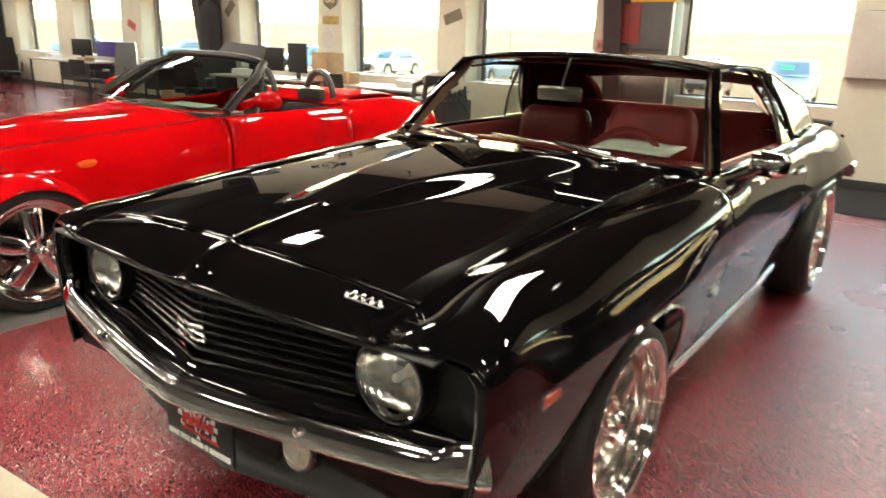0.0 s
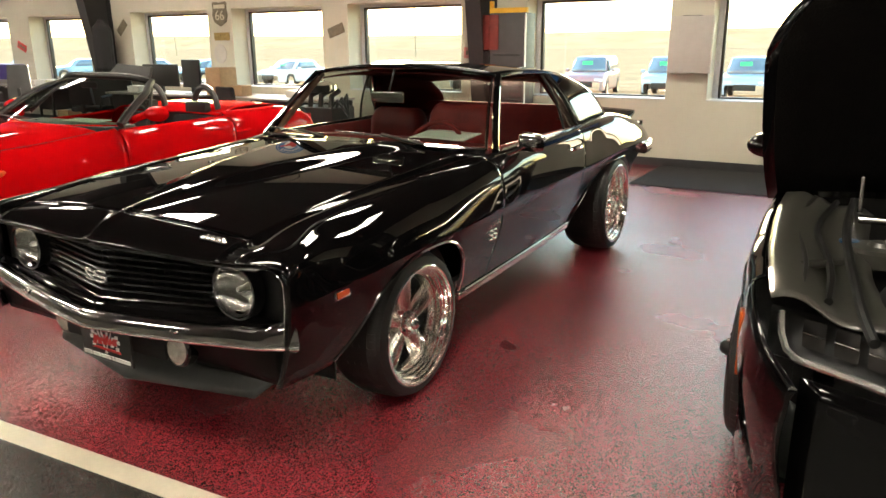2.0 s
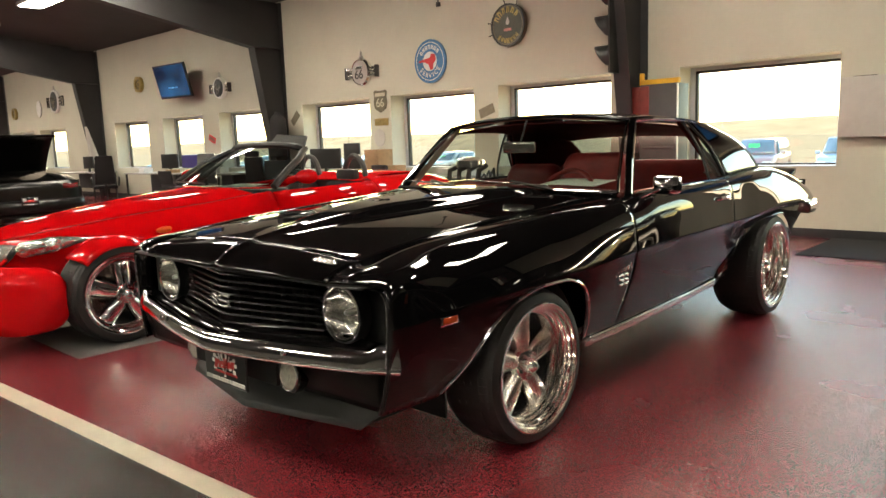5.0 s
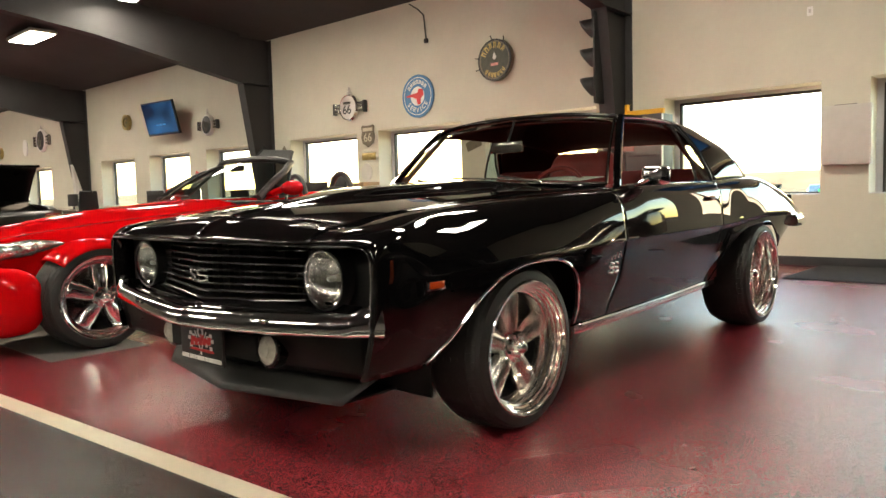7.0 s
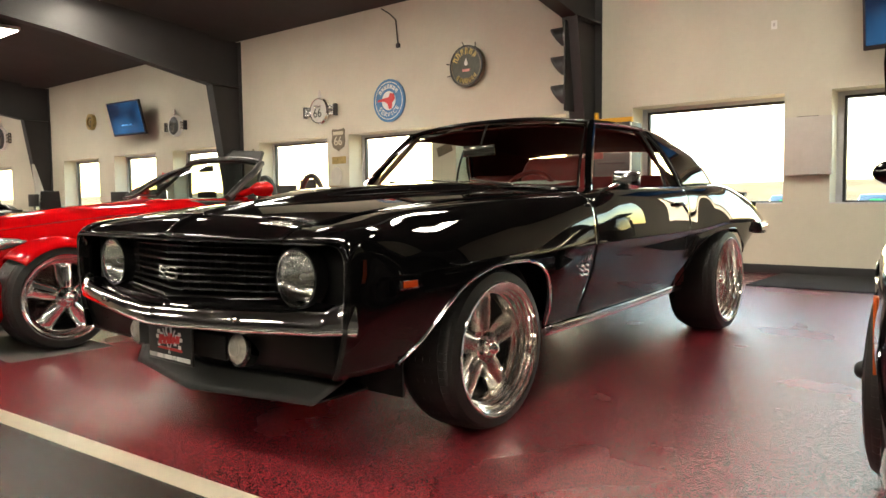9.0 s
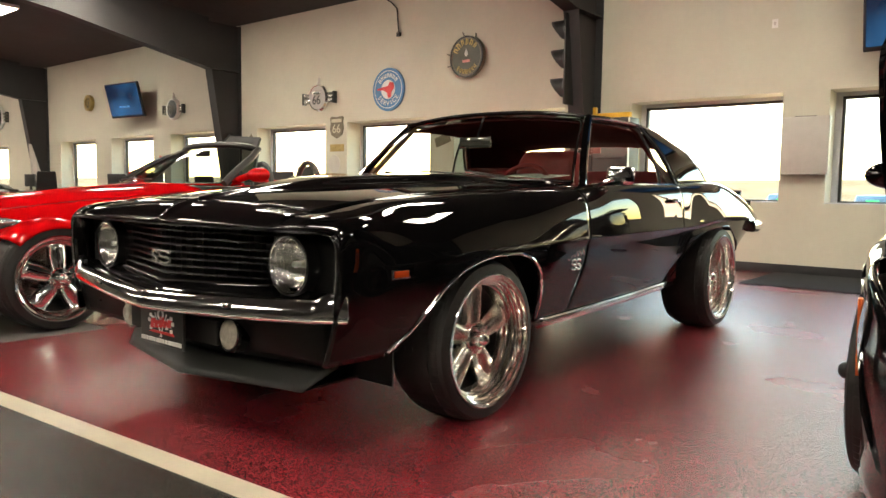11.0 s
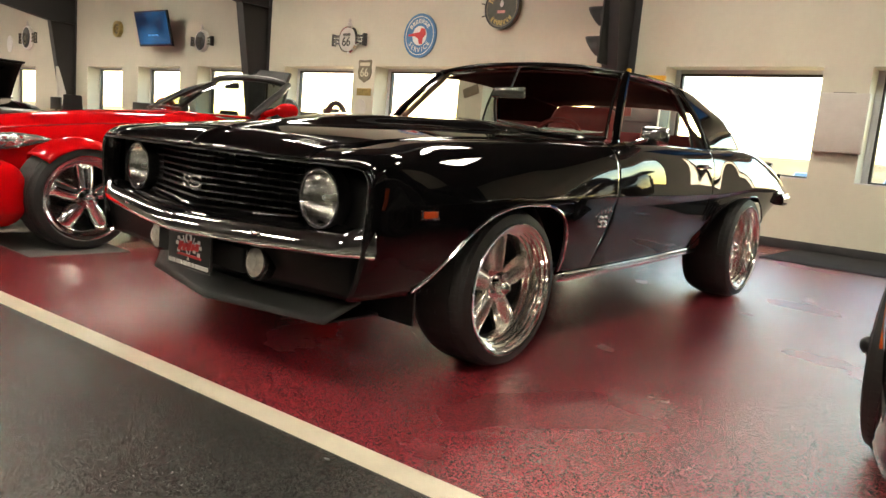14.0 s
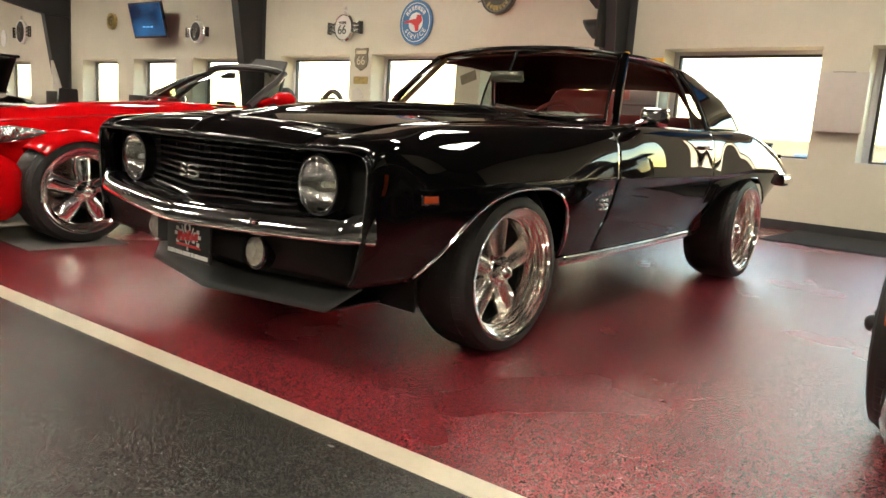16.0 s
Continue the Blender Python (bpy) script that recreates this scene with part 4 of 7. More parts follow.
        # door furniture
        if sx == 1:
            m3 = pose(0.968, 1.0, 0.992, 0, 4, -14)
            bm = bmesh.new()
            rings = []
            for dy, k in ((-0.052, 0.30), (-0.046, 0.58), (-0.032, 0.84), (-0.008, 0.98), (0.020, 1.0), (0.026, 0.94)):   # a tapered head, flat behind
                rings.append([bm.verts.new(m3 @ Vector((math.copysign(abs(math.cos(a)) ** 0.36, math.cos(a)) * 0.072 * k - 0.014 * (1 - k), dy, math.copysign(abs(math.sin(a)) ** 0.40, math.sin(a)) * 0.048 * k + 0.012 * math.cos(a) * (math.sin(a) < 0) * k))) for a in steps(0, math.tau, 28)[:-1]])
            for A, C in zip(rings, rings[1:]):
                for k in range(len(A)):
                    bm.faces.new((A[k], A[(k + 1) % len(A)], C[(k + 1) % len(A)], C[k]))
            bm.faces.new(rings[0][::-1])
            bm.faces.new(rings[-1])
            mr = part("door_mirror", bm, M_CHROME, car, "chrome mirror head on a stalk", smooth=28)
            part("stalk", tube(bmesh.new(), [(0.866, 0.905, 0.922), (0.876, 0.91, 0.938), (0.915, 0.945, 0.958), (0.968, 0.968, 0.985)], 0.010, 8), M_CHROME, mr)
            part("foot", lathe(bmesh.new(), [(0.026, -0.012), (0.026, 0.004), (0.020, 0.012), (0.010, 0.016)], pose(0.858, 0.90, 0.915, 0, 40, 0) @ Matrix.Diagonal((0.8, 1.5, 1, 1)), 20), M_CHROME, mr)
        x = side(1.80, 0.35)[0]
        h = part("door_handle", tube(bmesh.new(), [(sx * (x + 0.010), 1.71, 0.862), (sx * (x + 0.030), 1.74, 0.866), (sx * (x + 0.032), 1.86, 0.868), (sx * (x + 0.012), 1.90, 0.868)], 0.011, 8), M_CHROME, car)
        part("push_button", rod(bmesh.new(), (sx * (x + 0.004), 1.915, 0.868), (sx * (x + 0.024), 1.915, 0.868), 0.013, seg=14), M_CHROME, h)
        # fender badge: script bar over two bends
        bm = bmesh.new()
        xs_ = side(0.645, 0.72)[0] + 0.004
        turn = Matrix(((0, sx, 0, sx * xs_), (1 * sx, 0, 0, 0.645), (0, 0, 1, 0.0), (0, 0, 0, 1)))
        for c in (-0.020, 0.022):
            text_s(bm, c, 0.578, 0.046, 0.0, turn, 0.0055)
        pts = [turn @ Vector((-0.070 + 0.15 * t, 0, 0.624 + 0.013 * math.sin(t * 30) + 0.012 * t)) for t in steps(0, 1, 44)]
        tube(bm, pts, 0.0042, 5)
        tube(bm, [turn @ Vector((-0.066 + 0.022 * math.cos(a), 0, 0.634 + 0.032 * math.sin(a))) for a in steps(0.6, 5.4, 16)], 0.0042, 5)
        tube(bm, [turn @ Vector((-0.022 + 0.014 * math.cos(a), 0, 0.662 + 0.018 * math.sin(a))) for a in steps(0, 5, 12)], 0.0036, 5)
        part("fender_badge", bm, M_BADGE, car, "chrome script emblem")
        # gills ahead of the rear wheel
        for k in range(3):
            y = 2.00 + 0.05 * k
            part("quarter_gill", tube(bmesh.new(), [(sx * (side(y - 0.02, 0.70)[0] + 0.002), y + 0.07, 0.68), (sx * (side(y, 0.84)[0] + 0.003), y - 0.05, 0.545)], 0.005, 6), M_BLACKPAINT, car)
    bm = bmesh.new()
    tube(bm, [header(0.48 + 0.115 * t, 0.30 + 0.07 * math.sin(t * 28)) + Vector((0, 0, 0.005)) for t in steps(0, 1, 48)], 0.0038, 5)
    tube(bm, [header(0.485 + 0.11 * t, 0.40) + Vector((0, 0, 0.004)) for t in steps(0, 1, 8)], 0.003, 5)
    part("hood_badge", bm, M_BADGE, car, "chrome script emblem")
    # bumper: a bright blade, pointed in plan, with ends wrapped round the corners
    sec = [(0.040, 0.036), (0.024, 0.040), (0.010, 0.036), (0.000, 0.022), (-0.008, 0.004), (-0.013, -0.012), (-0.014, -0.020), (-0.008, -0.030), (0.012, -0.039), (0.036, -0.039)]
    rings = []
    bm = bmesh.new()
    for t in steps(-1.0, 1.0, 120):
        a = abs(t) * 0.985
        b = sstep(0.80, 0.985, a) * radians(62)
        x = min(a, 0.80) + 0.127 * math.sin(b)
        y = -0.952 + 0.155 * (min(a, 0.9) / 0.9) ** 1.25 + 0.040 * (1 - math.cos(b))
        z = 0.492 + 0.028 * (a / 0.9) ** 1.6 + 0.012 * sstep(0.76, 0.90, a)
        g = (1 + 0.38 * sstep(0.76, 0.92, a)) * (1 - 0.14 * sstep(0.970, 0.985, a))
        sg = math.copysign(1, t)
        rings.append([bm.verts.new((sg * (x - o * math.sin(b)), y + o * math.cos(b), z + h * g)) for o, h in sec])
    for A, C in zip(rings, rings[1:]):
        for k in range(len(sec)):
            bm.faces.new((A[k], A[(k + 1) % len(sec)], C[(k + 1) % len(sec)], C[k]))
    bm.faces.new(rings[0])
    bm.faces.new(rings[-1][::-1])
    fb = part("front_bumper", bm, M_CHROME, car, "pointed chrome blade bumper", smooth=50)
    for x in (-0.45, 0.45):
        part("bumper_bolt", lathe(bmesh.new(), [(0.013, 0.0), (0.010, 0.008), (0.0004, 0.011)], Matrix.Translation((x, -0.952 + 0.155 * (0.5) ** 1.25 - 0.013, 0.515)) @ Matrix.Rotation(radians(90), 4, "X"), 14), M_CHROME, fb)
    def val(x, v):
        a = abs(x)
        return Vector((x * (1 - 0.045 * v), lerp(-0.862 + 0.066 * (a / 0.85) ** 1.3, -0.705 - 0.06 * (a / 0.87) ** 2, v ** 1.2), lerp(0.50 + 0.03 * a, 0.268 + 0.078 * a, v)))
    part("valance", sheet(bmesh.new(), val, steps(-0.872, 0.872, 40), steps(0, 1, 8)), M_SATIN, car, solid=0.008, smooth=60)
    part("air_intake", B(-0.30, 0.30, -0.835, -0.82, 0.34, 0.43, 0.004), M_DEEP, car)
    def dam(x, v):
        a = abs(x) / 0.62
        return Vector((x * lerp(1.10, 0.96, v), lerp(-0.71 + 0.11 * a, -0.805 + 0.115 * a, v), lerp(0.272 + 0.012 * a, 0.188 + 0.008 * a, v)))
    part("chin_spoiler", sheet(bmesh.new(), dam, steps(-0.62, 0.62, 32), steps(0, 1, 4)), M_DAM, car, "dark grey plastic air dam", solid=0.008, smooth=40)
    part("splitter_floor", B(-0.56, 0.56, -0.68, -0.38, 0.185, 0.193), M_DEEP, car)
    part("splash_apron", B(-0.74, 0.74, -0.385, -0.375, 0.18, 0.46, 0.002), M_DEEP, car, "black rubber apron ahead of the wheels")
    PX = 0.064                                           # the plate hangs a little off the centre line
    pl = part("number_plate", B(PX - 0.148, PX + 0.148, -0.912, -0.902, 0.318, 0.460, 0.004), M_BLACK, car, "black dealer plate with a red and white emblem")
    part("plate_rim", tube(bmesh.new(), [(PX + x, -0.911, z) for x, z in ((-0.145, 0.321), (0.145, 0.321), (0.145, 0.457), (-0.145, 0.457))], 0.0022, 5, closed=True), M_GREYPLASTIC, pl)
    bm = bmesh.new()
    for k, h in enumerate((0.036, 0.028, 0.040, 0.026, 0.028)):     # slanting red blocks, rising a little
        x0, z0 = PX - 0.072 + k * 0.029, 0.382 + 0.003 * k
        prism(bm, [(x0, z0), (x0 + 0.023, z0), (x0 + 0.023 + h * 0.3, z0 + h), (x0 + h * 0.3, z0 + h)], -0.916, -0.9115, "y")
    prism(bm, [(PX - 0.080, 0.366), (PX + 0.088, 0.364), (PX + 0.080, 0.374), (PX - 0.060, 0.374)], -0.916, -0.9115, "y")
    part("plate_emblem", bm, M_SIGNRED, pl, smooth=0)
    for q in (-1, 1):
        for i in range(3):
            for j in range(4):
                if (i + j) % 2 == 0:                     # a tilted chequered flag on each side
                    c = PX + q * (0.040 + i * 0.015 + j * 0.005)
                    z0 = 0.384 + j * 0.014 - i * 0.005
                    part("plate_check", B(c - 0.0075, c + 0.0075, -0.915, -0.9113, z0, z0 + 0.0135), M_WHITE, pl)
        part("flag_pole", tube(bmesh.new(), [(PX - q * 0.006, -0.914, 0.352), (PX + q * 0.040, -0.914, 0.440)], 0.0022, 5), M_WHITE, pl)
    part("plate_ring", lathe(bmesh.new(), [(0.013, -0.001), (0.021, -0.001), (0.021, 0.002), (0.013, 0.002)], Matrix.Translation((PX, -0.914, 0.436)) @ Matrix.Rotation(radians(90), 4, "X"), 20, closed=True), M_WHITE, pl)
    for x0, x1 in ((-0.138, -0.092), (-0.084, -0.042), (-0.034, 0.018), (0.026, 0.040), (0.048, 0.136)):
        part("plate_bar", B(PX + x0, PX + x1, -0.915, -0.9113, 0.330, 0.345), M_WHITE, pl)
    # underbody
    part("floor_pan", B(-0.72, 0.72, -0.5, 3.5, 0.30, 0.33, 0.01), M_DEEP, car)
    part("engine_block", B(-0.48, 0.48, -0.55, 0.60, 0.28, 0.66, 0.03), M_DEEP, car)
    part("rear_axle", rod(bmesh.new(), (-0.75, 2.74, 0.345), (0.75, 2.74, 0.345), 0.05), M_DEEP, car)
    part("exhaust", tube(bmesh.new(), [(0.35, 0.6, 0.27), (0.35, 1.6, 0.26), (0.42, 2.4, 0.27)], 0.03, 10), M_GREYALLOY, car)
    # cabin
    part("firewall", B(-0.72, 0.72, 0.78, 0.80, 0.33, 0.92), M_DEEP, car)
    part("cabin_floor", B(-0.72, 0.72, 0.80, 2.6, 0.33, 0.36), M_LEATHER, car)
    def dash(x, v):
        return Vector((x, lerp(0.90, 1.13, v), 0.972 - 0.03 * v ** 4 - 0.02 * (x / 0.7) ** 2))
    dp = part("dashboard", sheet(bmesh.new(), dash, steps(-0.70, 0.70, 20), steps(0, 1, 6)), M_LEATHER, car, solid=0.02)
    part("dash_face", B(-0.70, 0.70, 1.07, 1.13, 0.70, 0.955, 0.03), M_LEATHER, dp)
    for sx in (1, -1):
        part("door_card", sheet(bmesh.new(), lambda y, z: Vector((sx * (0.755 + 0.0 * y), y, z)), steps(0.95, 2.3, 8), steps(0.36, 0.955, 4)), M_LEATHER, car, "red leather door lining", solid=0.02)
    seat("front_seat", 0.345, 0.84, 11, car, 0.42, "red leather bucket seat", 0.57)
    seat("front_seat", -0.385, 1.26, 12, car, 0.42, "red leather bucket seat", 0.49)
    part("rear_bench", B(-0.66, 0.66, 2.02, 2.42, 0.42, 0.58, 0.05), M_LEATHER, car)
    bm = B(-0.68, 0.68, -0.06, 0.06, 0, 0.54, 0.05)
    bmesh.ops.transform(bm, matrix=pose(0, 2.42, 0.54, -16), verts=bm.verts)
    part("rear_backrest", bm, M_LEATHER, car)
    part("parcel_shelf", B(-0.62, 0.62, 2.52, 2.98, 0.955, 0.975, 0.005), M_LEATHER, car)
    mw = pose(0.345, 1.06, 0.900, 62)
    sw = part("steering_wheel", lathe(bmesh.new(), [(0.175 + 0.014 * math.cos(a), 0.014 * math.sin(a)) for a in steps(0, math.tau, 8)[:-1]], mw, 36, closed=True), M_LEATHER, car)
    for a in (0.3, math.pi - 0.3, -math.pi / 2):
        part("spoke", tube(bmesh.new(), [mw @ Vector((0.02 * math.cos(a), 0.02 * math.sin(a), -0.02)), mw @ Vector((0.172 * math.cos(a), 0.172 * math.sin(a), 0))], 0.010, 6), M_CHROME, sw)
    part("column", rod(bmesh.new(), mw @ Vector((0, 0, -0.02)), mw @ Vector((0, 0, -0.25)), 0.03), M_BLACK, sw)
    part("inner_mirror", B(-0.12, 0.11, 1.105, 1.125, 1.155, 1.222, 0.012), M_ALLOY, car)
    part("mirror_stem", rod(bmesh.new(), (0, 1.12, 1.21), (0, 1.19, 1.345), 0.006), M_BLACK, car)
    # wipers lying at the base of the screen
    for x0, x1 in ((0.42, -0.16), (-0.20, -0.70)):
        a, b = ws(x0 / 0.735, 0.02), ws(x1 / 0.735, 0.075)
        off = Vector((0, -0.022, 0.020))
        w = part("wiper", tube(bmesh.new(), [a + off + Vector((0.02, -0.04, -0.02)), a.lerp(b, 0.45) + off * 1.3], 0.009, 6), M_ALLOY, car)
        part("blade", tube(bmesh.new(), [a.lerp(b, t) + Vector((0, -0.016, 0.012)) for t in steps(0.05, 1, 8)], 0.006, 6), M_GREYALLOY, w)
    # wheels
    wheel(car, LEFT(0.93, -0.012, 0.322) , 0.318, 0.261, 0.265, 5, M_ALLOY, M_SPOKE, 0.42, deep=0.045)
    wheel(car, RIGHT(-0.93, -0.012, 0.322) , 0.318, 0.261, 0.265, 5, M_ALLOY, M_SPOKE, 0.42, deep=0.045)
    wheel(car, LEFT(0.93, 2.720, 0.345), 0.341, 0.282, 0.30, 5, M_ALLOY, M_SPOKE, 0.5, deep=0.045)
    wheel(car, RIGHT(-0.93, 2.720, 0.345), 0.341, 0.282, 0.30, 5, M_ALLOY, M_SPOKE, 0.5, deep=0.045)
    return car


coupe = build_coupe()
bm = bmesh.new()
sheet(bm, lambda u, v: Vector((0.25 + 0.34 * u, 0.94 + 0.22 * v + 0.02 * u, 0.985 + 0.020 * v + 0.004 * math.sin(u * 5))), steps(0, 1, 6), steps(0, 1, 4))
single("window_sheet", bm, M_PAPER, "pale green printed sheet lying on the dashboard", "paper", solid=0.002)


# ---- the red roadster ----
def build_roadster():
    CX, FY, RY = -2.98, -0.345, 2.50
    car = thing("hot_rod_roadster", "bright red open two-seat roadster with cycle fenders", "car", "cars in the showroom")
    V = lambda x, y, z: Vector((CX + x, y, z))
    hw = ip([-1.02, -0.8, -0.5, -0.1, 0.4, 1.0, 1.6, 2.1, 2.5, 2.9, 3.15], [0.10, 0.24, 0.36, 0.50, 0.63, 0.71, 0.74, 0.86, 0.93, 0.86, 0.66])
    top = ip([-1.02, -0.8, -0.4, 0.1, 0.6, 1.0, 1.6, 2.1, 2.5, 2.9, 3.15], [0.685, 0.740, 0.812, 0.880, 0.922, 0.950, 0.965, 0.985, 0.99, 0.925, 0.80])
    low = ip([-1.02, -0.6, 0.0, 1.0, 2.0, 2.6, 3.15], [0.30, 0.26, 0.24, 0.22, 0.24, 0.30, 0.45])

    def shell(y, s, sx):
        a = s * math.pi / 2
        w, t, l = hw(y), top(y), low(y)
        mid = lerp(l, t, 0.42)
        if s <= 0.7:
            b = s / 0.7 * math.pi / 2
            g = sstep(0.35, 1.1, y)
            return V(sx * w * math.sin(b) ** lerp(0.80, 0.50, g), y, mid + (t - mid) * max(math.cos(b), 0) ** lerp(0.62, 0.36, g))
        v = (s - 0.7) / 0.3
        return V(sx * (w - 0.10 * v * v), y, lerp(mid, l, v))

    for sx in (1, -1):
        part("hood_side", sheet(bmesh.new(), lambda y, s: shell(y, s, sx), steps(-1.0, 0.985, 50), steps(0.36, 1, 20)), M_REDPAINT, car, solid=0.008, smooth=60)
        d = part("door", sheet(bmesh.new(), lambda y, s: shell(y, s, sx), steps(0.992, 1.96, 24), steps(0.40, 1, 20)), M_REDPAINT, car, solid=0.02, smooth=60)
        part("rear_quarter", sheet(bmesh.new(), lambda y, s: (shell(y, s, sx)), steps(1.967, 3.15, 40), steps(0.30, 1, 22)), M_REDPAINT, car, solid=0.008, smooth=60)
        h = shell(2.04, 0.62, sx)
        part("door_handle", tube(bmesh.new(), [h + Vector((sx * 0.004, -0.09, 0.0)), h + Vector((sx * 0.022, -0.05, 0.006)), h + Vector((sx * 0.022, 0.04, 0.012)), h + Vector((sx * 0.004, 0.08, 0.014))], 0.012, 8), M_REDPAINT, d)
        # character groove along the hood
        part("hood_seam", tube(bmesh.new(), [shell(y, 0.355, sx) + Vector((0, 0, 0.001)) for y in steps(-0.95, 0.98, 30)], 0.004, 5), M_BLACK, car)
        # lamp, marker
        def lampface(u, v, g=1.0):
            e = min(1, (u / 0.10 + 0.02)) ** 0.5 * min(1, (1.0 - u) / 0.5 + 0.03) ** 0.6
            return V(sx * (lerp(0.33, 0.455, u) + 0.048 * g * e * math.cos(v)), lerp(-0.79, -0.41, u) + 0.02 * math.cos(v), lerp(0.622, 0.668, u) + 0.060 * g * e * math.sin(v))
        hl = part("headlamp", sheet(bmesh.new(), lambda u, v: lampface(u, v, 0.90), steps(0, 1, 24), steps(0, math.tau, 20)), M_CUT, car, smooth=80)
        part("lens", sheet(bmesh.new(), lampface, steps(0, 1, 24), steps(0, math.tau, 20)), M_LENS, hl, smooth=80).visible_shadow = False
        for u, r in ((0.28, 0.036), (0.52, 0.032)):
            p = lampface(u, 0.1, 0.86)
            part("reflector", lathe(bmesh.new(), [(r, 0.010), (r * 0.8, -0.006), (r * 0.3, -0.012), (0.0005, -0.002)], Matrix.Translation(p) @ Matrix.Rotation(radians(90), 4, "X") @ Matrix.Rotation(sx * 0.7, 4, "Y"), 16), M_CHROME, hl)
        p = shell(0.13, 0.575, sx)
        bm = bmesh.new()
        lathe(bm, [(0.046, -0.004), (0.044, 0.006), (0.024, 0.012), (0.0005, 0.013)], Matrix.Translation(p) @ Matrix.Rotation(sx * radians(82), 4, "Y") @ Matrix.Diagonal((0.50, 1.75, 1, 1)), 24)
        part("side_marker", bm, M_AMBERDULL, car, "orange side marker")
        # cycle fender over the front wheel
        fx = sx * 0.745
        def fend(u, v):
            a = lerp(radians(136), radians(22), u)
            r = 0.362 + 0.018 * (1 - (2 * v - 1) ** 2) - 0.035 * abs(2 * v - 1) ** 3
            return V(fx + (v - 0.5) * 0.34, FY + r * math.cos(a), 0.318 + r * math.sin(a))
        part("cycle_fender", sheet(bmesh.new(), fend, steps(0, 1, 30), steps(0, 1, 10)), M_REDPAINT, car, solid=0.012, smooth=60)
        for yy, zz in ((-0.25, 0.42), (-0.05, 0.42), (-0.2, 0.27)):
            part("suspension_arm", rod(bmesh.new(), V(sx * 0.30, FY + yy, zz), V(sx * 0.74, FY + yy * 0.3, zz + 0.0), 0.017, seg=10), M_GREYALLOY, car)
        # bumper pod ahead of the wheel
        def pod(u, v):
            a = v * math.tau
            k = (1 - abs(2 * u - 1) ** 6) ** 0.5
            c, d = math.cos(a), math.sin(a)
            return V(sx * lerp(0.08, 0.80, u), lerp(-1.06, -0.74, u ** 1.7) + 0.17 * math.copysign(abs(c) ** 0.6, c) * k, 0.335 + 0.215 * math.copysign(abs(d) ** 0.7, d) * k)
        part("bumper_pod", sheet(bmesh.new(), pod, [0.5 - 0.5 * math.cos(k * math.pi / 30) for k in range(31)], steps(0, 1, 24)), M_REDPAINT, car, smooth=70)
        # mirrors
        m = Matrix.Translation(V(sx * 0.90, 1.13, 1.005))
        mr = part("door_mirror", lathe(bmesh.new(), [(0.0005, -0.075), (0.035, -0.065), (0.06, -0.03), (0.068, 0.01), (0.064, 0.03), (0.0005, 0.03)], m @ Matrix.Rotation(radians(-90), 4, "X") @ Matrix.Diagonal((1.5, 0.85, 1.1, 1)), 24), M_REDPAINT, car, smooth=60)
        part("stalk", tube(bmesh.new(), [V(sx * 0.70, 1.05, 0.95), V(sx * 0.76, 1.07, 0.975), V(sx * 0.84, 1.11, 1.005)], 0.026, 8), M_REDPAINT, mr)
    yend = lambda k: 0.72 + 0.22 * (0.69 * math.sin(abs(k) / 0.7 * math.pi / 2) ** 0.8 / 0.70) ** 2
    part("hood", sheet(bmesh.new(), lambda t, k: shell(lerp(-0.97, yend(k), t), abs(k), 1 if k > 0 else -1) + Vector((0, 0, 0.004)), steps(0, 1, 46), steps(-0.355, 0.355, 24)), M_REDPAINT, car, solid=0.008, smooth=60)
    # pointed grille of upright bars, narrowing downwards
    gy = lambda x: -1.07 + 0.72 * abs(x)
    gl = lambda x: 0.33 + 0.95 * max(0, abs(x) - 0.05)
    gr = part("grille_back", sheet(bmesh.new(), lambda x, v: V(x, gy(x) + 0.03 + 0.06 * v, lerp(gl(x), 0.672 - 0.06 * abs(x), v)), steps(-0.31, 0.31, 20), (0, 0.5, 1)), M_BARREL, car, solid=0.01)
    for k in range(-19, 20):
        x = k * 0.016
        part("grille_bar", tube(bmesh.new(), [V(x, gy(x) - 0.012 * math.sin(v * math.pi) + 0.05 * v, lerp(gl(x), 0.672 - 0.06 * abs(x), v)) for v in (0, 0.35, 0.7, 1)], 0.0055, 6), M_SPOKE, gr)
    for sx in (1, -1):
        part("grille_rim", tube(bmesh.new(), [V(sx * x, gy(x) - 0.004, gl(x) - 0.004) for x in steps(0.0, 0.31, 14)], 0.012, 6), M_REDPAINT, gr)
    # windscreen
    def scr(u, v):
        k = 1 - 0.13 * sstep(0.62, 1.0, v)                # rounded upper corners
        return V(-0.03 * (1 - v) + u * lerp(0.785, 0.635, v) * k, lerp(0.72 + 0.20 * u * u, 1.27 + 0.12 * u * u, v), lerp(0.935, 1.262 - 0.045 * u ** 4, v) + 0.02 * math.sin(v * math.pi))
    g = part("windshield", sheet(bmesh.new(), scr, steps(-1, 1, 20), steps(0, 1, 8)), M_TINT, car, smooth=60)
    g.visible_shadow = False
    edge = [scr(-1, v) for v in steps(0, 1, 8)] + [scr(u, 1) for u in steps(-1, 1, 20)][1:] + [scr(1, v) for v in steps(1, 0, 8)][1:]
    part("windshield_frame", tube(bmesh.new(), edge, 0.028, 8), M_BLACK, g, "black screen frame")
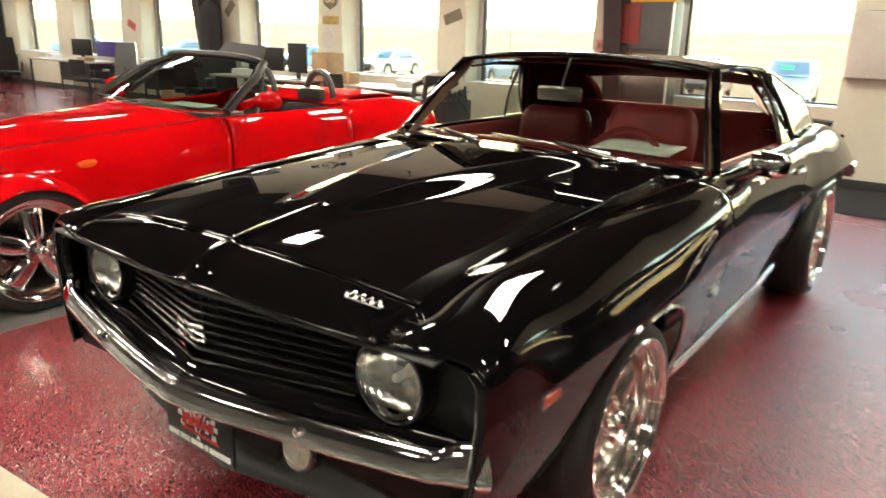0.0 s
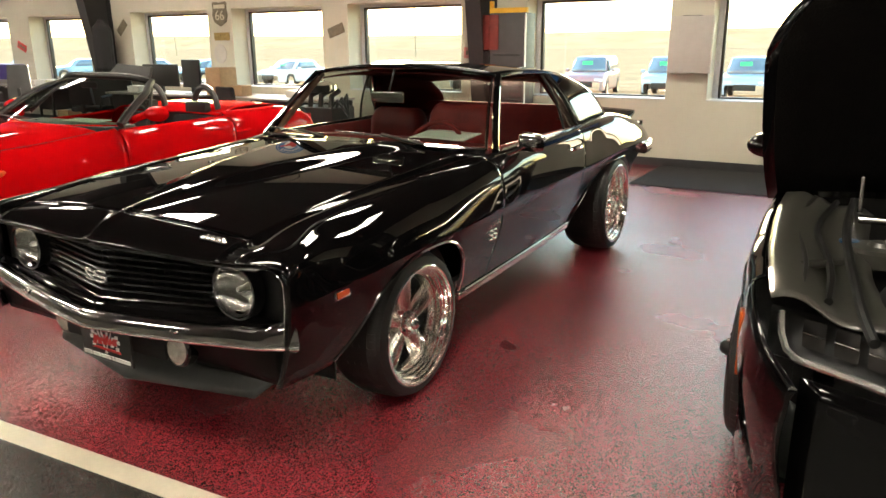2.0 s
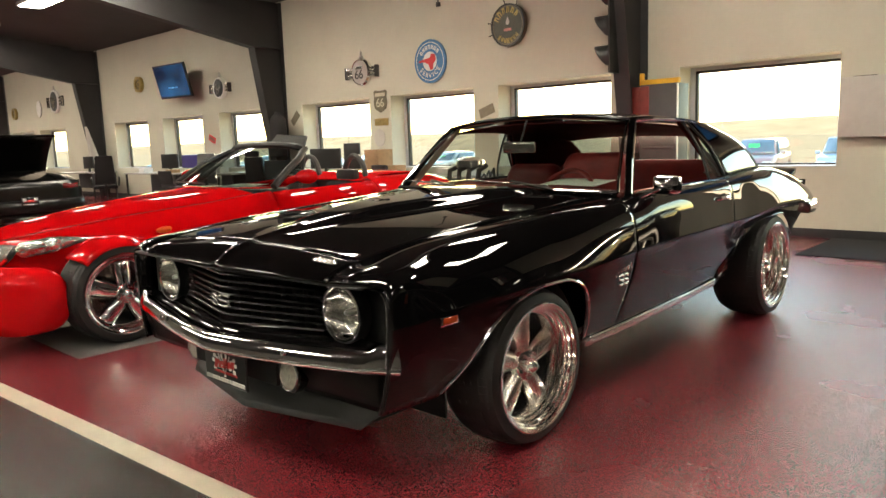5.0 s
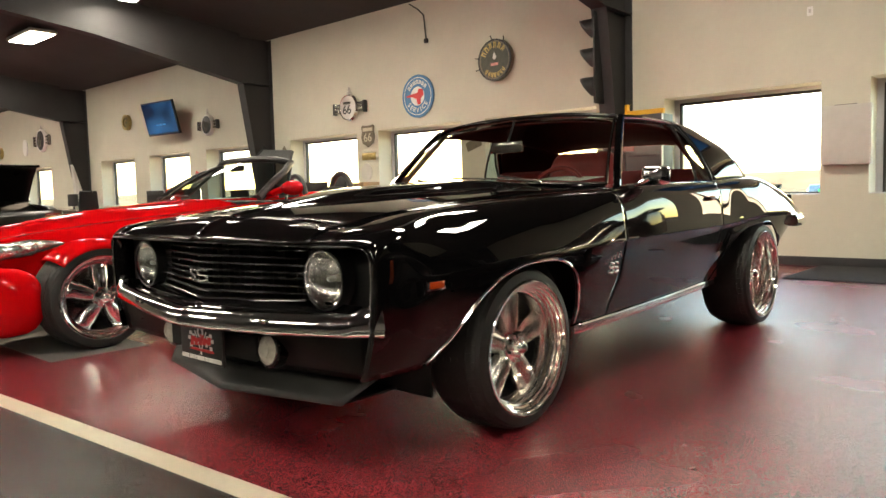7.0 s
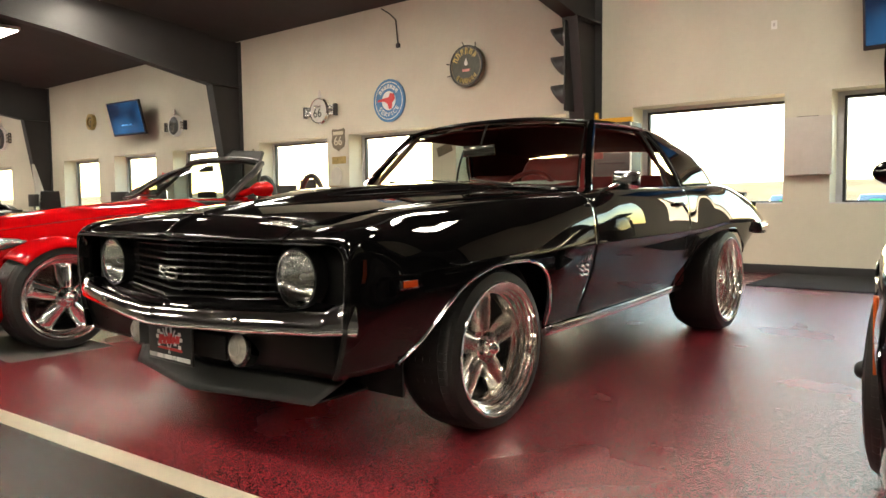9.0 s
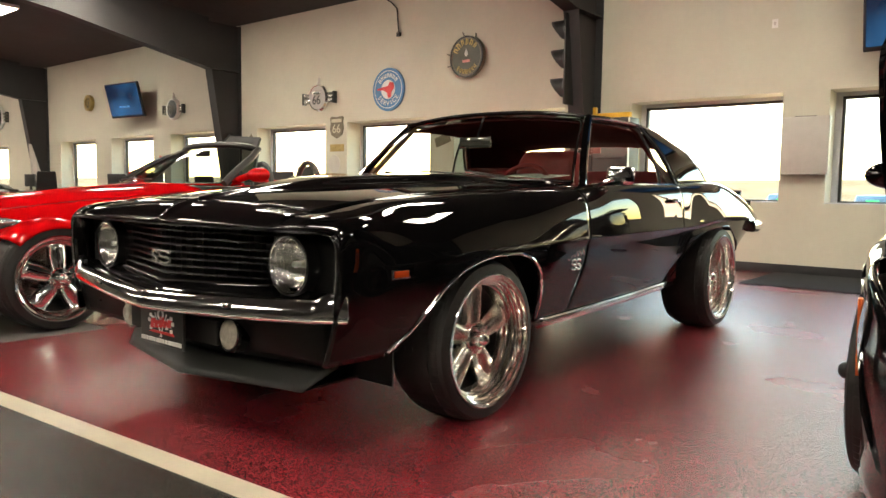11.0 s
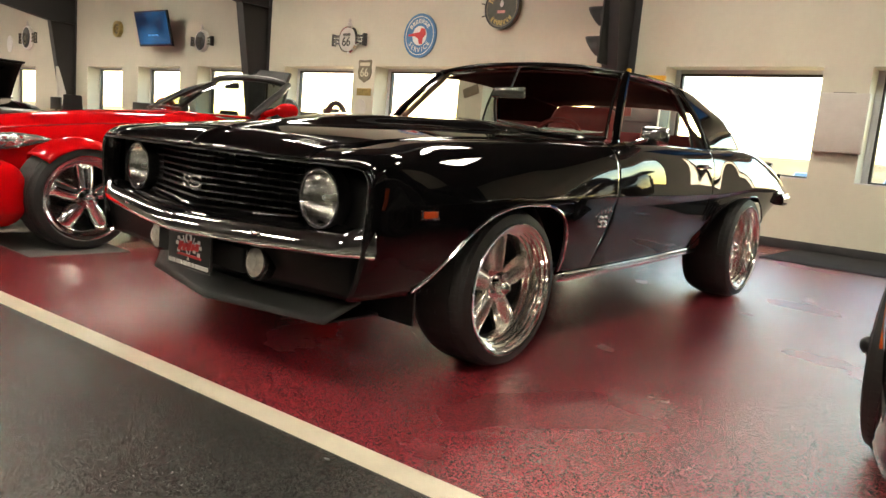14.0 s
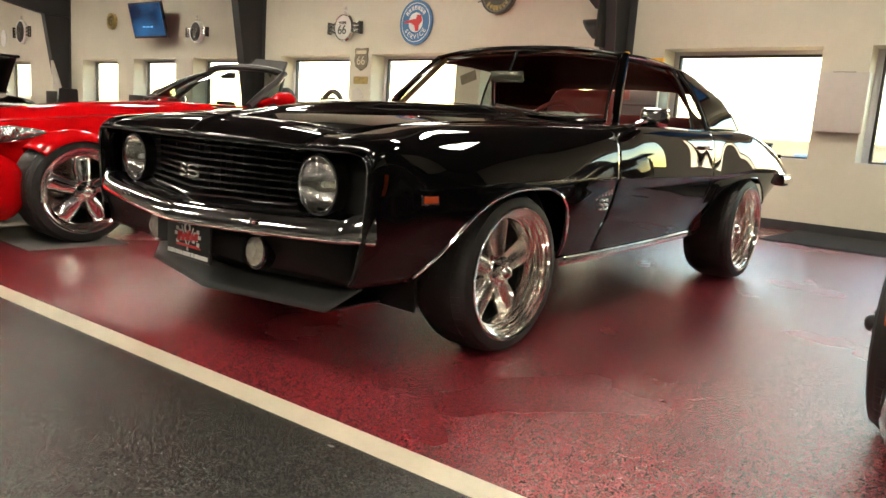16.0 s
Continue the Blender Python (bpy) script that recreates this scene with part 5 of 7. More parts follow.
    for sx in (1, -1):
        q = part("quarter_light", sheet(bmesh.new(), lambda u, v: scr(sx, v).lerp(V(sx * 0.765, 1.17, 0.955).lerp(scr(sx, 1), v), u), (0.02, 1), steps(0, 1, 4)), M_TINT, car)
        q.visible_shadow = False
        part("quarter_post", tube(bmesh.new(), [V(sx * 0.765, 1.17, 0.955), scr(sx, 1)], 0.014, 6), M_BLACK, q)
    part("cowl", sheet(bmesh.new(), lambda x, v: V(x, 0.715 + 0.24 * (x / 0.74) ** 2 + 0.05 * v, 0.928 - 0.004 * v), steps(-0.71, 0.71, 16), (0, 0.5, 1)), M_REDPAINT, car, solid=0.01)
    part("wiper", tube(bmesh.new(), [scr(0.15, 0.02) + Vector((0, -0.02, 0.02)), scr(-0.25, 0.05) + Vector((0, -0.02, 0.015)), scr(-0.75, 0.03) + Vector((0, -0.02, 0.015))], 0.007, 6), M_BLACK, car)
    part("inner_mirror", B(CX - 0.10, CX + 0.10, 1.22, 1.24, 1.165, 1.215, 0.01), M_BLACK, car)
    bm = box(bmesh.new(), -0.225, 0.225, -0.014, 0.014, -0.045, 0.045, 0.010, pose(-2.725, 1.44, 1.296, -20, 3, 4))
    for v in bm.verts:
        if v.co.x < -2.85 and v.co.z > 1.30:
            v.co.x += 0.07                                # a slanted inner end
    part("sun_visor", bm, M_GREYPLASTIC, car, "grey sun visor folded up over the screen")
    # cockpit
    part("cabin_floor", B(CX - 0.66, CX + 0.66, 0.98, 2.0, 0.24, 0.28), M_DEEP, car)
    part("dashboard", B(CX - 0.60, CX + 0.60, 0.90, 1.18, 0.66, 0.915, 0.03), M_BLACK, car)
    part("rear_bulkhead", B(CX - 0.68, CX + 0.68, 2.02, 2.06, 0.28, 0.93), M_BLACK, car)
    part("tonneau", sheet(bmesh.new(), lambda x, y: V(x, y, top(y) - 0.005 - 0.03 * (abs(x) / 0.8) ** 3 - 0.05 * (1 - sstep(1.98, 2.2, y))), steps(-0.62, 0.62, 20), steps(1.97, 3.10, 20)), M_REDPAINT, car, solid=0.01, smooth=60)
    for c in (-0.34, 0.34):
        s = part("seat", B(CX + c - 0.24, CX + c + 0.24, 1.42, 1.86, 0.40, 0.54, 0.05), M_BLACK, car)
        bm = B(-0.24, 0.24, -0.055, 0.055, 0, 0.50, 0.05)
        bmesh.ops.transform(bm, matrix=Matrix.Translation(V(c, 1.86, 0.42)) @ pose(0, 0, 0, -14), verts=bm.verts)
        part("backrest", bm, M_FABRIC, s)
        part("head_rest", B(CX + c - 0.13, CX + c + 0.13, 1.975, 2.05, 0.88, 1.02, 0.03), M_BLACK, s)
        hoop = [V(c + 0.15 * math.cos(a), 2.10, 0.93 + 0.21 * math.sin(a)) for a in steps(math.pi, 0, 14)]
        part("roll_hoop", tube(bmesh.new(), hoop, 0.026, 8), M_GREYPLASTIC, car)
    mw = Matrix.Translation(V(0.34, 1.33, 0.86)) @ pose(0, 0, 0, 65)
    part("steering_wheel", lathe(bmesh.new(), [(0.18 + 0.014 * math.cos(a), 0.014 * math.sin(a)) for a in steps(0, math.tau, 8)[:-1]], mw, 32, closed=True), M_BLACK, car)
    part("floor_pan", B(CX - 0.55, CX + 0.55, -0.7, 0.40, 0.17, 0.24), M_DEEP, car)
    part("floor_pan", B(CX - 0.72, CX + 0.72, 0.41, 2.9, 0.13, 0.238), M_DEEP, car)
    part("tail_panel", sheet(bmesh.new(), lambda x, v: V(x, 3.15, lerp(0.84, 0.45, v)), steps(-0.64, 0.64, 8), (0, 1)), M_REDPAINT, car, solid=0.01)
    wheel(car, LEFT(CX + 0.895, FY, 0.331), 0.328, 0.262, 0.31, 5, M_CHROME, M_CHROME, 0.18, 0.0, 1.1)
    wheel(car, RIGHT(CX - 0.895, FY, 0.331), 0.328, 0.262, 0.31, 5, M_CHROME, M_CHROME, 0.18, 0.0, 1.1)
    wheel(car, LEFT(CX + 0.90, RY, 0.36), 0.355, 0.27, 0.28, 5, M_CHROME, M_CHROME, 0.18, 0.0, 0.85)
    wheel(car, RIGHT(CX - 0.90, RY, 0.36), 0.355, 0.27, 0.28, 5, M_CHROME, M_CHROME, 0.18, 0.0, 0.85)


build_roadster()
single("drip_mat", B(-3.95, -1.98, -0.72, -0.12, 0.0, 0.004), M_MATGREY, "flat grey rubber mat under the roadster's front wheels", "mat")
bm = bmesh.new()
sheet(bm, lambda u, v: Vector((-2.95 + 0.42 * u, 0.94 + 0.14 * v, 0.935 + 0.008 * v)), (0, 0.5, 1), (0, 1))
single("window_sheet", bm, M_PAPER, "pale printed sheet on the roadster's dash", "paper", solid=0.002)


# ---- the black sports car with its bonnet up ----
def build_sports():
    CX, FY, RY = 3.08, 0.36, 3.18
    car = thing("sports_car", "black modern sports car with its bonnet raised", "car", "cars in the showroom")
    V = lambda x, y, z: Vector((CX + x, y, z))
    hw = ip([-0.55, -0.35, -0.1, 0.05, 0.3, 0.8, 1.4, 2.2, 3.1, 3.7, 4.25], [0.70, 0.805, 0.872, 0.895, 0.928, 0.955, 0.935, 0.93, 0.96, 0.93, 0.76])
    top = ip([-0.55, -0.2, 0.2, 0.6, 1.1, 1.6, 2.4, 3.1, 3.7, 4.25], [0.655, 0.735, 0.785, 0.815, 0.865, 0.91, 0.95, 1.00, 1.00, 0.95])
    low = ip([-0.55, 0, 1, 3.4, 4.25], [0.16, 0.16, 0.18, 0.20, 0.34])

    def arch(y, c, r):
        d = r * r - (y - c) ** 2
        return 0.335 + math.sqrt(d) if d > 0 else 0

    def shell(y, s, sx):
        w, t = hw(y), top(y)
        l = max(low(y), arch(y, FY, 0.355), arch(y, RY, 0.37))
        mid = max(lerp(low(y), t, 0.80), l + 0.01)
        if s <= 0.5:
            b = s / 0.5 * math.pi / 2
            return V(sx * lerp(w - 0.20, w, math.sin(b) ** 0.8), y, mid + (t - mid) * math.cos(b) ** 0.6)
        v = (s - 0.5) / 0.5
        return V(sx * (w - 0.012 * v * v + 0.010 * math.sin(v * 6)), y, lerp(mid, l, v))

    for sx in (1, -1):
        part("front_fender", sheet(bmesh.new(), lambda y, s: shell(y, s, sx), steps(0.02, 1.10, 60), steps(0.24, 1, 22)), M_BLACKPAINT, car, solid=0.008, smooth=60)
        part("front_corner", sheet(bmesh.new(), lambda y, s: shell(y, s, sx), steps(-0.55, 0.014, 24), steps(0.34, 1, 22)), M_BLACKPAINT, car, solid=0.008, smooth=60)
        part("door", sheet(bmesh.new(), lambda y, s: shell(y, s, sx), steps(1.106, 2.55, 24), steps(0.0, 1, 16)), M_BLACKPAINT, car, solid=0.02, smooth=60)
        part("rear_quarter", sheet(bmesh.new(), lambda y, s: shell(y, s, sx), steps(2.556, 4.25, 60), steps(0.0, 1, 18)), M_BLACKPAINT, car, solid=0.008, smooth=60)
        # slim amber marker on the corner
        def mk(u, v):
            y = 0.012 - 0.055 * v - 0.02 * u
            return V(sx * (hw(y) + 0.010 - 0.004 * u), y, lerp(0.625, 0.415, u))
        part("side_marker", sheet(bmesh.new(), mk, steps(0, 1, 8), steps(0, 1, 3)), M_AMBERDULL, car, "slim upright amber marker", solid=0.012)
        # headlamp
        def hl(u, v):
            return V(sx * (lerp(0.800, 0.30, u) + 0.01 * v * (1 - u)), lerp(-0.16, -0.34, u ** 1.2) + 0.13 * v, lerp(0.545 - 0.03 * u, 0.660 - 0.015 * u, v))
        lamp = part("headlamp", sheet(bmesh.new(), lambda u, v: hl(u, v) + Vector((0, 0.05, -0.01)), steps(0, 1, 16), steps(0, 1, 6)), M_BLACK, car, solid=0.01)
        part("lens", sheet(bmesh.new(), hl, steps(0, 1, 16), steps(0, 1, 6)), M_LENS, lamp).visible_shadow = False
        part("light_strip", tube(bmesh.new(), [hl(0.07, 0.95), hl(0.085, 0.5), hl(0.12, 0.22)] + [hl(u, 0.10) for u in steps(0.18, 1, 10)], 0.012, 6), M_BADGE, lamp)
        for u in (0.20, 0.38, 0.56):
            a, b, c, d = hl(u, 0.34), hl(u + 0.13, 0.34), hl(u + 0.13, 0.90), hl(u, 0.90)
            cell = part("lamp_cell", sheet(bmesh.new(), lambda p, q: a.lerp(b, p).lerp(d.lerp(c, p), q) + Vector((0, 0.016 + 0.022 * math.sin(p * math.pi) * math.sin(q * math.pi), 0)), steps(0, 1, 6), steps(0, 1, 6)), M_BARREL, lamp, smooth=60)
            part("cell_fin", tube(bmesh.new(), [a.lerp(d, 0.5) + Vector((0, 0.012, 0)), b.lerp(c, 0.5) + Vector((0, 0.012, 0))], 0.004, 6), M_GREYALLOY, cell)
        # corner intake
        part("corner_intake", sheet(bmesh.new(), lambda u, v: V(sx * (lerp(0.825, 0.66, u) + 0.02 * math.sin(v * 3)), lerp(-0.25, -0.47, u) + 0.035 - 0.02 * math.sin(u * math.pi), lerp(0.24 + 0.05 * u, 0.53 - 0.02 * u, v)), steps(0, 1, 10), steps(0, 1, 8)), M_DAM, car, solid=0.01)
        part("intake_fin", tube(bmesh.new(), [V(sx * 0.835, -0.22, 0.60), V(sx * 0.842, -0.25, 0.50), V(sx * 0.825, -0.29, 0.38), V(sx * 0.775, -0.37, 0.27), V(sx * 0.69, -0.46, 0.20)], 0.016, 8), M_BLACKPAINT, car)
        # side skirt and mirror
        part("side_skirt", B(CX + sx * 0.90 - 0.02, CX + sx * 0.90 + 0.02, 0.78, 2.76, 0.13, 0.20, 0.008), M_BLACK, car)
        m = Matrix.Translation(V(sx * 1.02, 1.36, 1.005))
        mr = part("door_mirror", lathe(bmesh.new(), [(0.0005, -0.08), (0.04, -0.065), (0.062, -0.03), (0.068, 0.02), (0.060, 0.035), (0.0005, 0.035)], m @ Matrix.Rotation(radians(-90), 4, "X") @ Matrix.Diagonal((1.55, 0.9, 1.0, 1)), 24), M_BLACKPAINT, car, smooth=60)
        part("stalk", tube(bmesh.new(), [V(sx * 0.86, 1.46, 0.90), V(sx * 0.90, 1.44, 0.93), V(sx * 0.97, 1.43, 0.96)], 0.020, 8), M_BLACK, mr)
        wheel(car, (LEFT if sx > 0 else RIGHT)(CX + sx * 0.942, FY, 0.335), 0.332, 0.255, 0.27, 5, M_BLACK, M_BLACK, 0.12, 0.0, 0.7)
        wheel(car, (LEFT if sx > 0 else RIGHT)(CX + sx * 0.925, RY, 0.345), 0.342, 0.255, 0.28, 5, M_BLACK, M_BLACK, 0.12, 0.0, 0.7)
        # exposed inner fender, grey
        part("inner_fender", sheet(bmesh.new(), lambda y, v: V(sx * (hw(y) - 0.06 - 0.34 * v - 0.10 * max(0, 0.3 - y) * v), y, top(y) - 0.014 - 0.10 * v ** 1.5 + 0.02 * math.sin(v * 9)), steps(-0.15, 1.1, 24), steps(0, 1, 12)), M_INNER, car, "bare grey inner fender", solid=0.006, smooth=60)
        part("fender_seal", tube(bmesh.new(), [V(sx * (hw(y) - 0.32), y, top(y) - 0.045 + 0.01 * math.sin(y * 6)) for y in steps(-0.25, 1.1, 20)], 0.016, 8), M_BLACK, car)
        for o, r in ((0.16, 0.010), (0.24, 0.014)):
            part("wiring_loom", tube(bmesh.new(), [V(sx * (hw(y) - o - 0.02 * math.sin(y * 7)), y, top(y) - 0.020 - 0.10 * ((o - 0.06) / 0.34) ** 1.5 + 0.012) for y in steps(-0.05, 1.05, 16)], r, 6), M_BLACK, car)
        part("inner_rib", tube(bmesh.new(), [V(sx * (hw(0.15) - 0.10 - 0.05 * k), 0.10 + 0.07 * k, top(0.12 + 0.07 * k) - 0.020 - 0.012 * k) for k in range(5)], 0.016, 8), M_INNER, car)
        part("fender_bolt", rod(bmesh.new(), V(sx * (hw(0.45) - 0.085), 0.45, top(0.45) - 0.03), V(sx * (hw(0.45) - 0.085), 0.45, top(0.45) - 0.005), 0.012, seg=8), M_GREYALLOY, car)
        part("strut_tower", lathe(bmesh.new(), [(0.11, -0.05), (0.11, 0.0), (0.095, 0.012), (0.04, 0.015), (0.03, 0.03), (0.0005, 0.03)], Matrix.Translation(V(sx * 0.52, 0.58, 0.74)), 24), M_INNER, car)
        # hood stay
        part("hood_stay", rod(bmesh.new(), V(sx * 0.60, 0.95, 0.80), V(sx * 0.62, 1.05, 1.38), 0.010), M_GREYALLOY, car)
    # nose
    part("bumper_skin", sheet(bmesh.new(), lambda x, v: V(x, -0.66 + 0.16 * (abs(x) / 0.7) ** 2 + 0.05 * v, lerp(0.20, 0.62, v)), steps(-0.68, 0.68, 24), steps(0, 1, 8)), M_BLACKPAINT, car, solid=0.01, smooth=60)
    part("front_panel", sheet(bmesh.new(), lambda x, v: V(x, -0.60 + 0.14 * (abs(x) / 0.7) ** 2 + 0.30 * v, 0.625 + 0.075 * v), steps(-0.30, 0.30, 24), steps(0, 1, 4)), M_INNER, car, solid=0.008, smooth=60)
    part("grille", B(CX - 0.40, CX + 0.40, -0.675, -0.63, 0.22, 0.36, 0.01), M_DEEP, car)
    part("splitter", B(CX - 0.74, CX + 0.74, -0.66, -0.30, 0.115, 0.135, 0.006), M_BLACK, car)
    # engine bay
    part("bay_floor", B(CX - 0.60, CX + 0.60, -0.25, 1.15, 0.30, 0.42, 0.02), M_DEEP, car)
    e = part("engine_cover", B(CX - 0.24, CX + 0.24, 0.15, 0.95, 0.42, 0.74, 0.05), M_GREYPLASTIC, car)
    for k in range(6):
        part("cover_rib", B(CX - 0.20, CX + 0.20, 0.22 + k * 0.115, 0.26 + k * 0.115, 0.735, 0.755, 0.006), M_BLACK, e)
    part("air_duct", tube(bmesh.new(), [V(-0.50, -0.10, 0.60), V(-0.46, 0.2, 0.66), V(-0.38, 0.5, 0.69), V(-0.30, 0.75, 0.68)], 0.055, 12), M_BLACK, car)
    part("filler_cap", lathe(bmesh.new(), [(0.035, 0.0), (0.035, 0.02), (0.0005, 0.024)], Matrix.Translation(V(-0.62, 0.62, 0.735)), 18), M_BLUE, car, "blue washer filler cap")
    part("strut_brace", rod(bmesh.new(), V(-0.6, 0.86, 0.79), V(0.6, 0.86, 0.79), 0.018), M_GREYALLOY, car)
    part("firewall", B(CX - 0.72, CX + 0.72, 1.10, 1.14, 0.30, 0.88), M_BLACK, car)
    # raised bonnet, hinged at the cowl, underside to the front
    bw = ip([0, 0.10, 0.28, 0.47, 0.59, 0.70, 0.85, 1.0], [0.965, 0.99, 1.01, 1.015, 0.955, 0.83, 0.68, 0.60])

    def bon(u, v):
        x = u * bw(v)
        return V(x, 1.04 - 0.42 * v - 0.10 * math.sin(v * 2.2) * (1 - abs(u) ** 2), 0.86 + 1.29 * v - 0.05 * abs(u) ** 3)
    bo = part("bonnet", sheet(bmesh.new(), bon, steps(-1, 1, 24), steps(0, 1, 24)), M_BLACKPAINT, car, "raised bonnet showing its matt underside", solid=0.012, smooth=60)
    part("bonnet_liner", sheet(bmesh.new(), lambda u, v: bon(u * 0.95, lerp(0.03, 0.96, v)) + Vector((0, -0.022, -0.006)), steps(-1, 1, 12), steps(0, 1, 12)), M_LINER, bo, solid=0.012)
    # cabin
    rise = ip([1.10, 1.75, 2.15, 2.9, 3.35, 3.85], [0.88, 1.26, 1.345, 1.33, 1.20, 0.99])
    wide = ip([1.10, 1.75, 2.15, 2.9, 3.35, 3.85], [0.74, 0.62, 0.57, 0.56, 0.60, 0.66])
    part("roof", sheet(bmesh.new(), lambda u, y: V(u * wide(y), y, rise(y) - 0.05 * abs(u) ** 3), steps(-1, 1, 16), steps(1.75, 3.0, 20)), M_BLACKPAINT, car, solid=0.02, smooth=60)
    part("windshield", sheet(bmesh.new(), lambda u, y: V(u * wide(y), y, rise(y) - 0.05 * abs(u) ** 3), steps(-1, 1, 16), steps(1.12, 1.745, 10)), M_SMOKE, car, "dark tinted windscreen", smooth=60)
    part("rear_window", sheet(bmesh.new(), lambda u, y: V(u * wide(y), y, rise(y) - 0.05 * abs(u) ** 3), steps(-1, 1, 16), steps(3.005, 3.80, 10)), M_SMOKE, car, "dark tinted rear glass", smooth=60)
    for sx in (1, -1):
        part("side_window", sheet(bmesh.new(), lambda y, v: V(sx * lerp(wide(y), hw(y) - 0.19, v), y, lerp(rise(y) - 0.055, top(y) - 0.01, v)), steps(1.35, 3.45, 20), steps(0, 1, 4)), M_SMOKE, car, "dark tinted side glass", solid=0.008, smooth=60)
    part("trunk_lid", sheet(bmesh.new(), lambda u, y: V(u * (hw(y) - 0.18), y, top(y) + 0.012 * (1 - u * u)), steps(-1, 1, 12), steps(3.6, 4.24, 8)), M_BLACKPAINT, car, solid=0.01, smooth=60)
    part("rear_spoiler", sheet(bmesh.new(), lambda x, v: V(x, 4.02 + 0.24 * v, 0.99 + 0.09 * v - 0.08 * abs(x) ** 3), steps(-0.78, 0.78, 20), steps(0, 1, 4)), M_BLACKPAINT, car, solid=0.025, smooth=60)
    part("floor_pan", B(CX - 0.72, CX + 0.72, -0.2, 3.9, 0.14, 0.18), M_DEEP, car)
    part("tail_panel", sheet(bmesh.new(), lambda x, v: V(x, 4.25, lerp(0.95, 0.34, v)), steps(-0.74, 0.74, 8), (0, 0.5, 1)), M_BLACKPAINT, car, solid=0.01)


M_SMOKE = mat("smoked glass", (0.004, 0.004, 0.004), 0.1, coat=1.0, var=0.1, coat_rough=0.01)
M_LINER = mat("black felt liner", (0.0035, 0.0030, 0.0028), 0.95, var=0.4, scale=12, bump=0.3, bscale=120, spec=0.05)
M_INNER = mat("satin grey undercoat", (0.058, 0.056, 0.047), 0.35, coat=0.5, coat_rough=0.15, var=0.2, scale=6)
build_sports()


# ---- on the long wall ----
def disc(bm, c, r, y0, y1, seg=40, rx=1.0):
    lathe(bm, [(0.0005, 0), (r, 0), (r, abs(y1 - y0)), (0.0005, abs(y1 - y0))], Matrix.Translation((c[0], max(y0, y1), c[1])) @ Matrix.Rotation(radians(90), 4, "X") @ Matrix.Diagonal((rx, 1, 1, 1)), seg)
    return bm


def ring(bm, c, r0, r1, y0, y1, seg=40, rx=1.0):
    d = abs(y1 - y0)
    lathe(bm, [(r0, 0), (r1, 0), (r1, d), (r0, d)], Matrix.Translation((c[0], max(y0, y1), c[1])) @ Matrix.Rotation(radians(90), 4, "X") @ Matrix.Diagonal((rx, 1, 1, 1)), seg, closed=True)
    return bm


def lettering(body, size, m, material, parent):
    """Raised lettering as a mesh of its own, facing the room."""
    c = bpy.data.curves.new("lettering", "FONT")
    c.body, c.size, c.extrude, c.align_x, c.align_y = body, size, 0.003, "CENTER", "CENTER"
    c.materials.append(material)
    t = new("lettering", c)
    me = bpy.data.meshes.new_from_object(t)
    bpy.data.objects.remove(t)
    ob = new("lettering", me)
    ob.matrix_world = m
    ob.parent = parent
    return ob


def service_sign(cx, cz, r):
    s = thing("round_sign", "round blue and white enamel sign with a red profile", "sign")
    Y = WY - 0.002
    part("plate", disc(bmesh.new(), (cx, cz), r, Y, Y - 0.03), M_BLUE, s)
    part("white_ring", ring(bmesh.new(), (cx, cz), r * 0.845, r * 0.875, Y - 0.03, Y - 0.034), M_WHITE, s)
    part("white_field", disc(bmesh.new(), (cx, cz), r * 0.44, Y - 0.03, Y - 0.034), M_WHITE, s)
    bm = bmesh.new()
    prism(bm, [(cx - 0.70 * r, cz + 0.06 * r), (cx - 0.30 * r, cz + 0.12 * r), (cx + 0.02 * r, cz + 0.16 * r), (cx + 0.10 * r, cz + 0.34 * r), (cx + 0.34 * r, cz + 0.30 * r), (cx + 0.40 * r, cz + 0.05 * r), (cx + 0.22 * r, cz - 0.12 * r), (cx + 0.20 * r, cz - 0.38 * r), (cx + 0.02 * r, cz - 0.40 * r), (cx - 0.06 * r, cz - 0.14 * r), (cx - 0.30 * r, cz - 0.02 * r), (cx - 0.68 * r, cz - 0.02 * r)], Y - 0.034, Y - 0.039, "y")
    part("red_emblem", bm, M_SIGNRED, s, smooth=0)
    for i in range(7):                                   # plain bars above, the word below
        a = radians(92 - (i - 3) * 17)
        bm = B(-0.065 * r, -0.022 * r, -0.002, 0.002, -0.095 * r, 0.095 * r)
        box(bm, 0.022 * r, 0.065 * r, -0.002, 0.002, -0.095 * r, 0.095 * r)
        box(bm, -0.022 * r, 0.022 * r, -0.002, 0.002, (0.05, -0.02, -0.09)[i % 3] * r, (0.09, 0.03, -0.04)[i % 3] * r)
        bmesh.ops.transform(bm, matrix=Matrix.Translation((cx + 0.655 * r * math.cos(a), Y - 0.032, cz + 0.655 * r * math.sin(a))) @ Matrix.Rotation(math.pi / 2 - a, 4, "Y"), verts=bm.verts)
        part("letter_bar", bm, M_WHITE, s, smooth=0)
    for i, ch in enumerate("SERVICE"):
        a = radians(-90 + (i - 3) * 18.5)
        lettering(ch, 0.31 * r, Matrix.Translation((cx + 0.65 * r * math.cos(a), Y - 0.034, cz + 0.65 * r * math.sin(a))) @ Matrix.Rotation(-math.pi / 2 - a, 4, "Y") @ Matrix.Rotation(radians(90), 4, "X"), M_WHITE, s)


service_sign(-6.0, 2.59, 0.36)


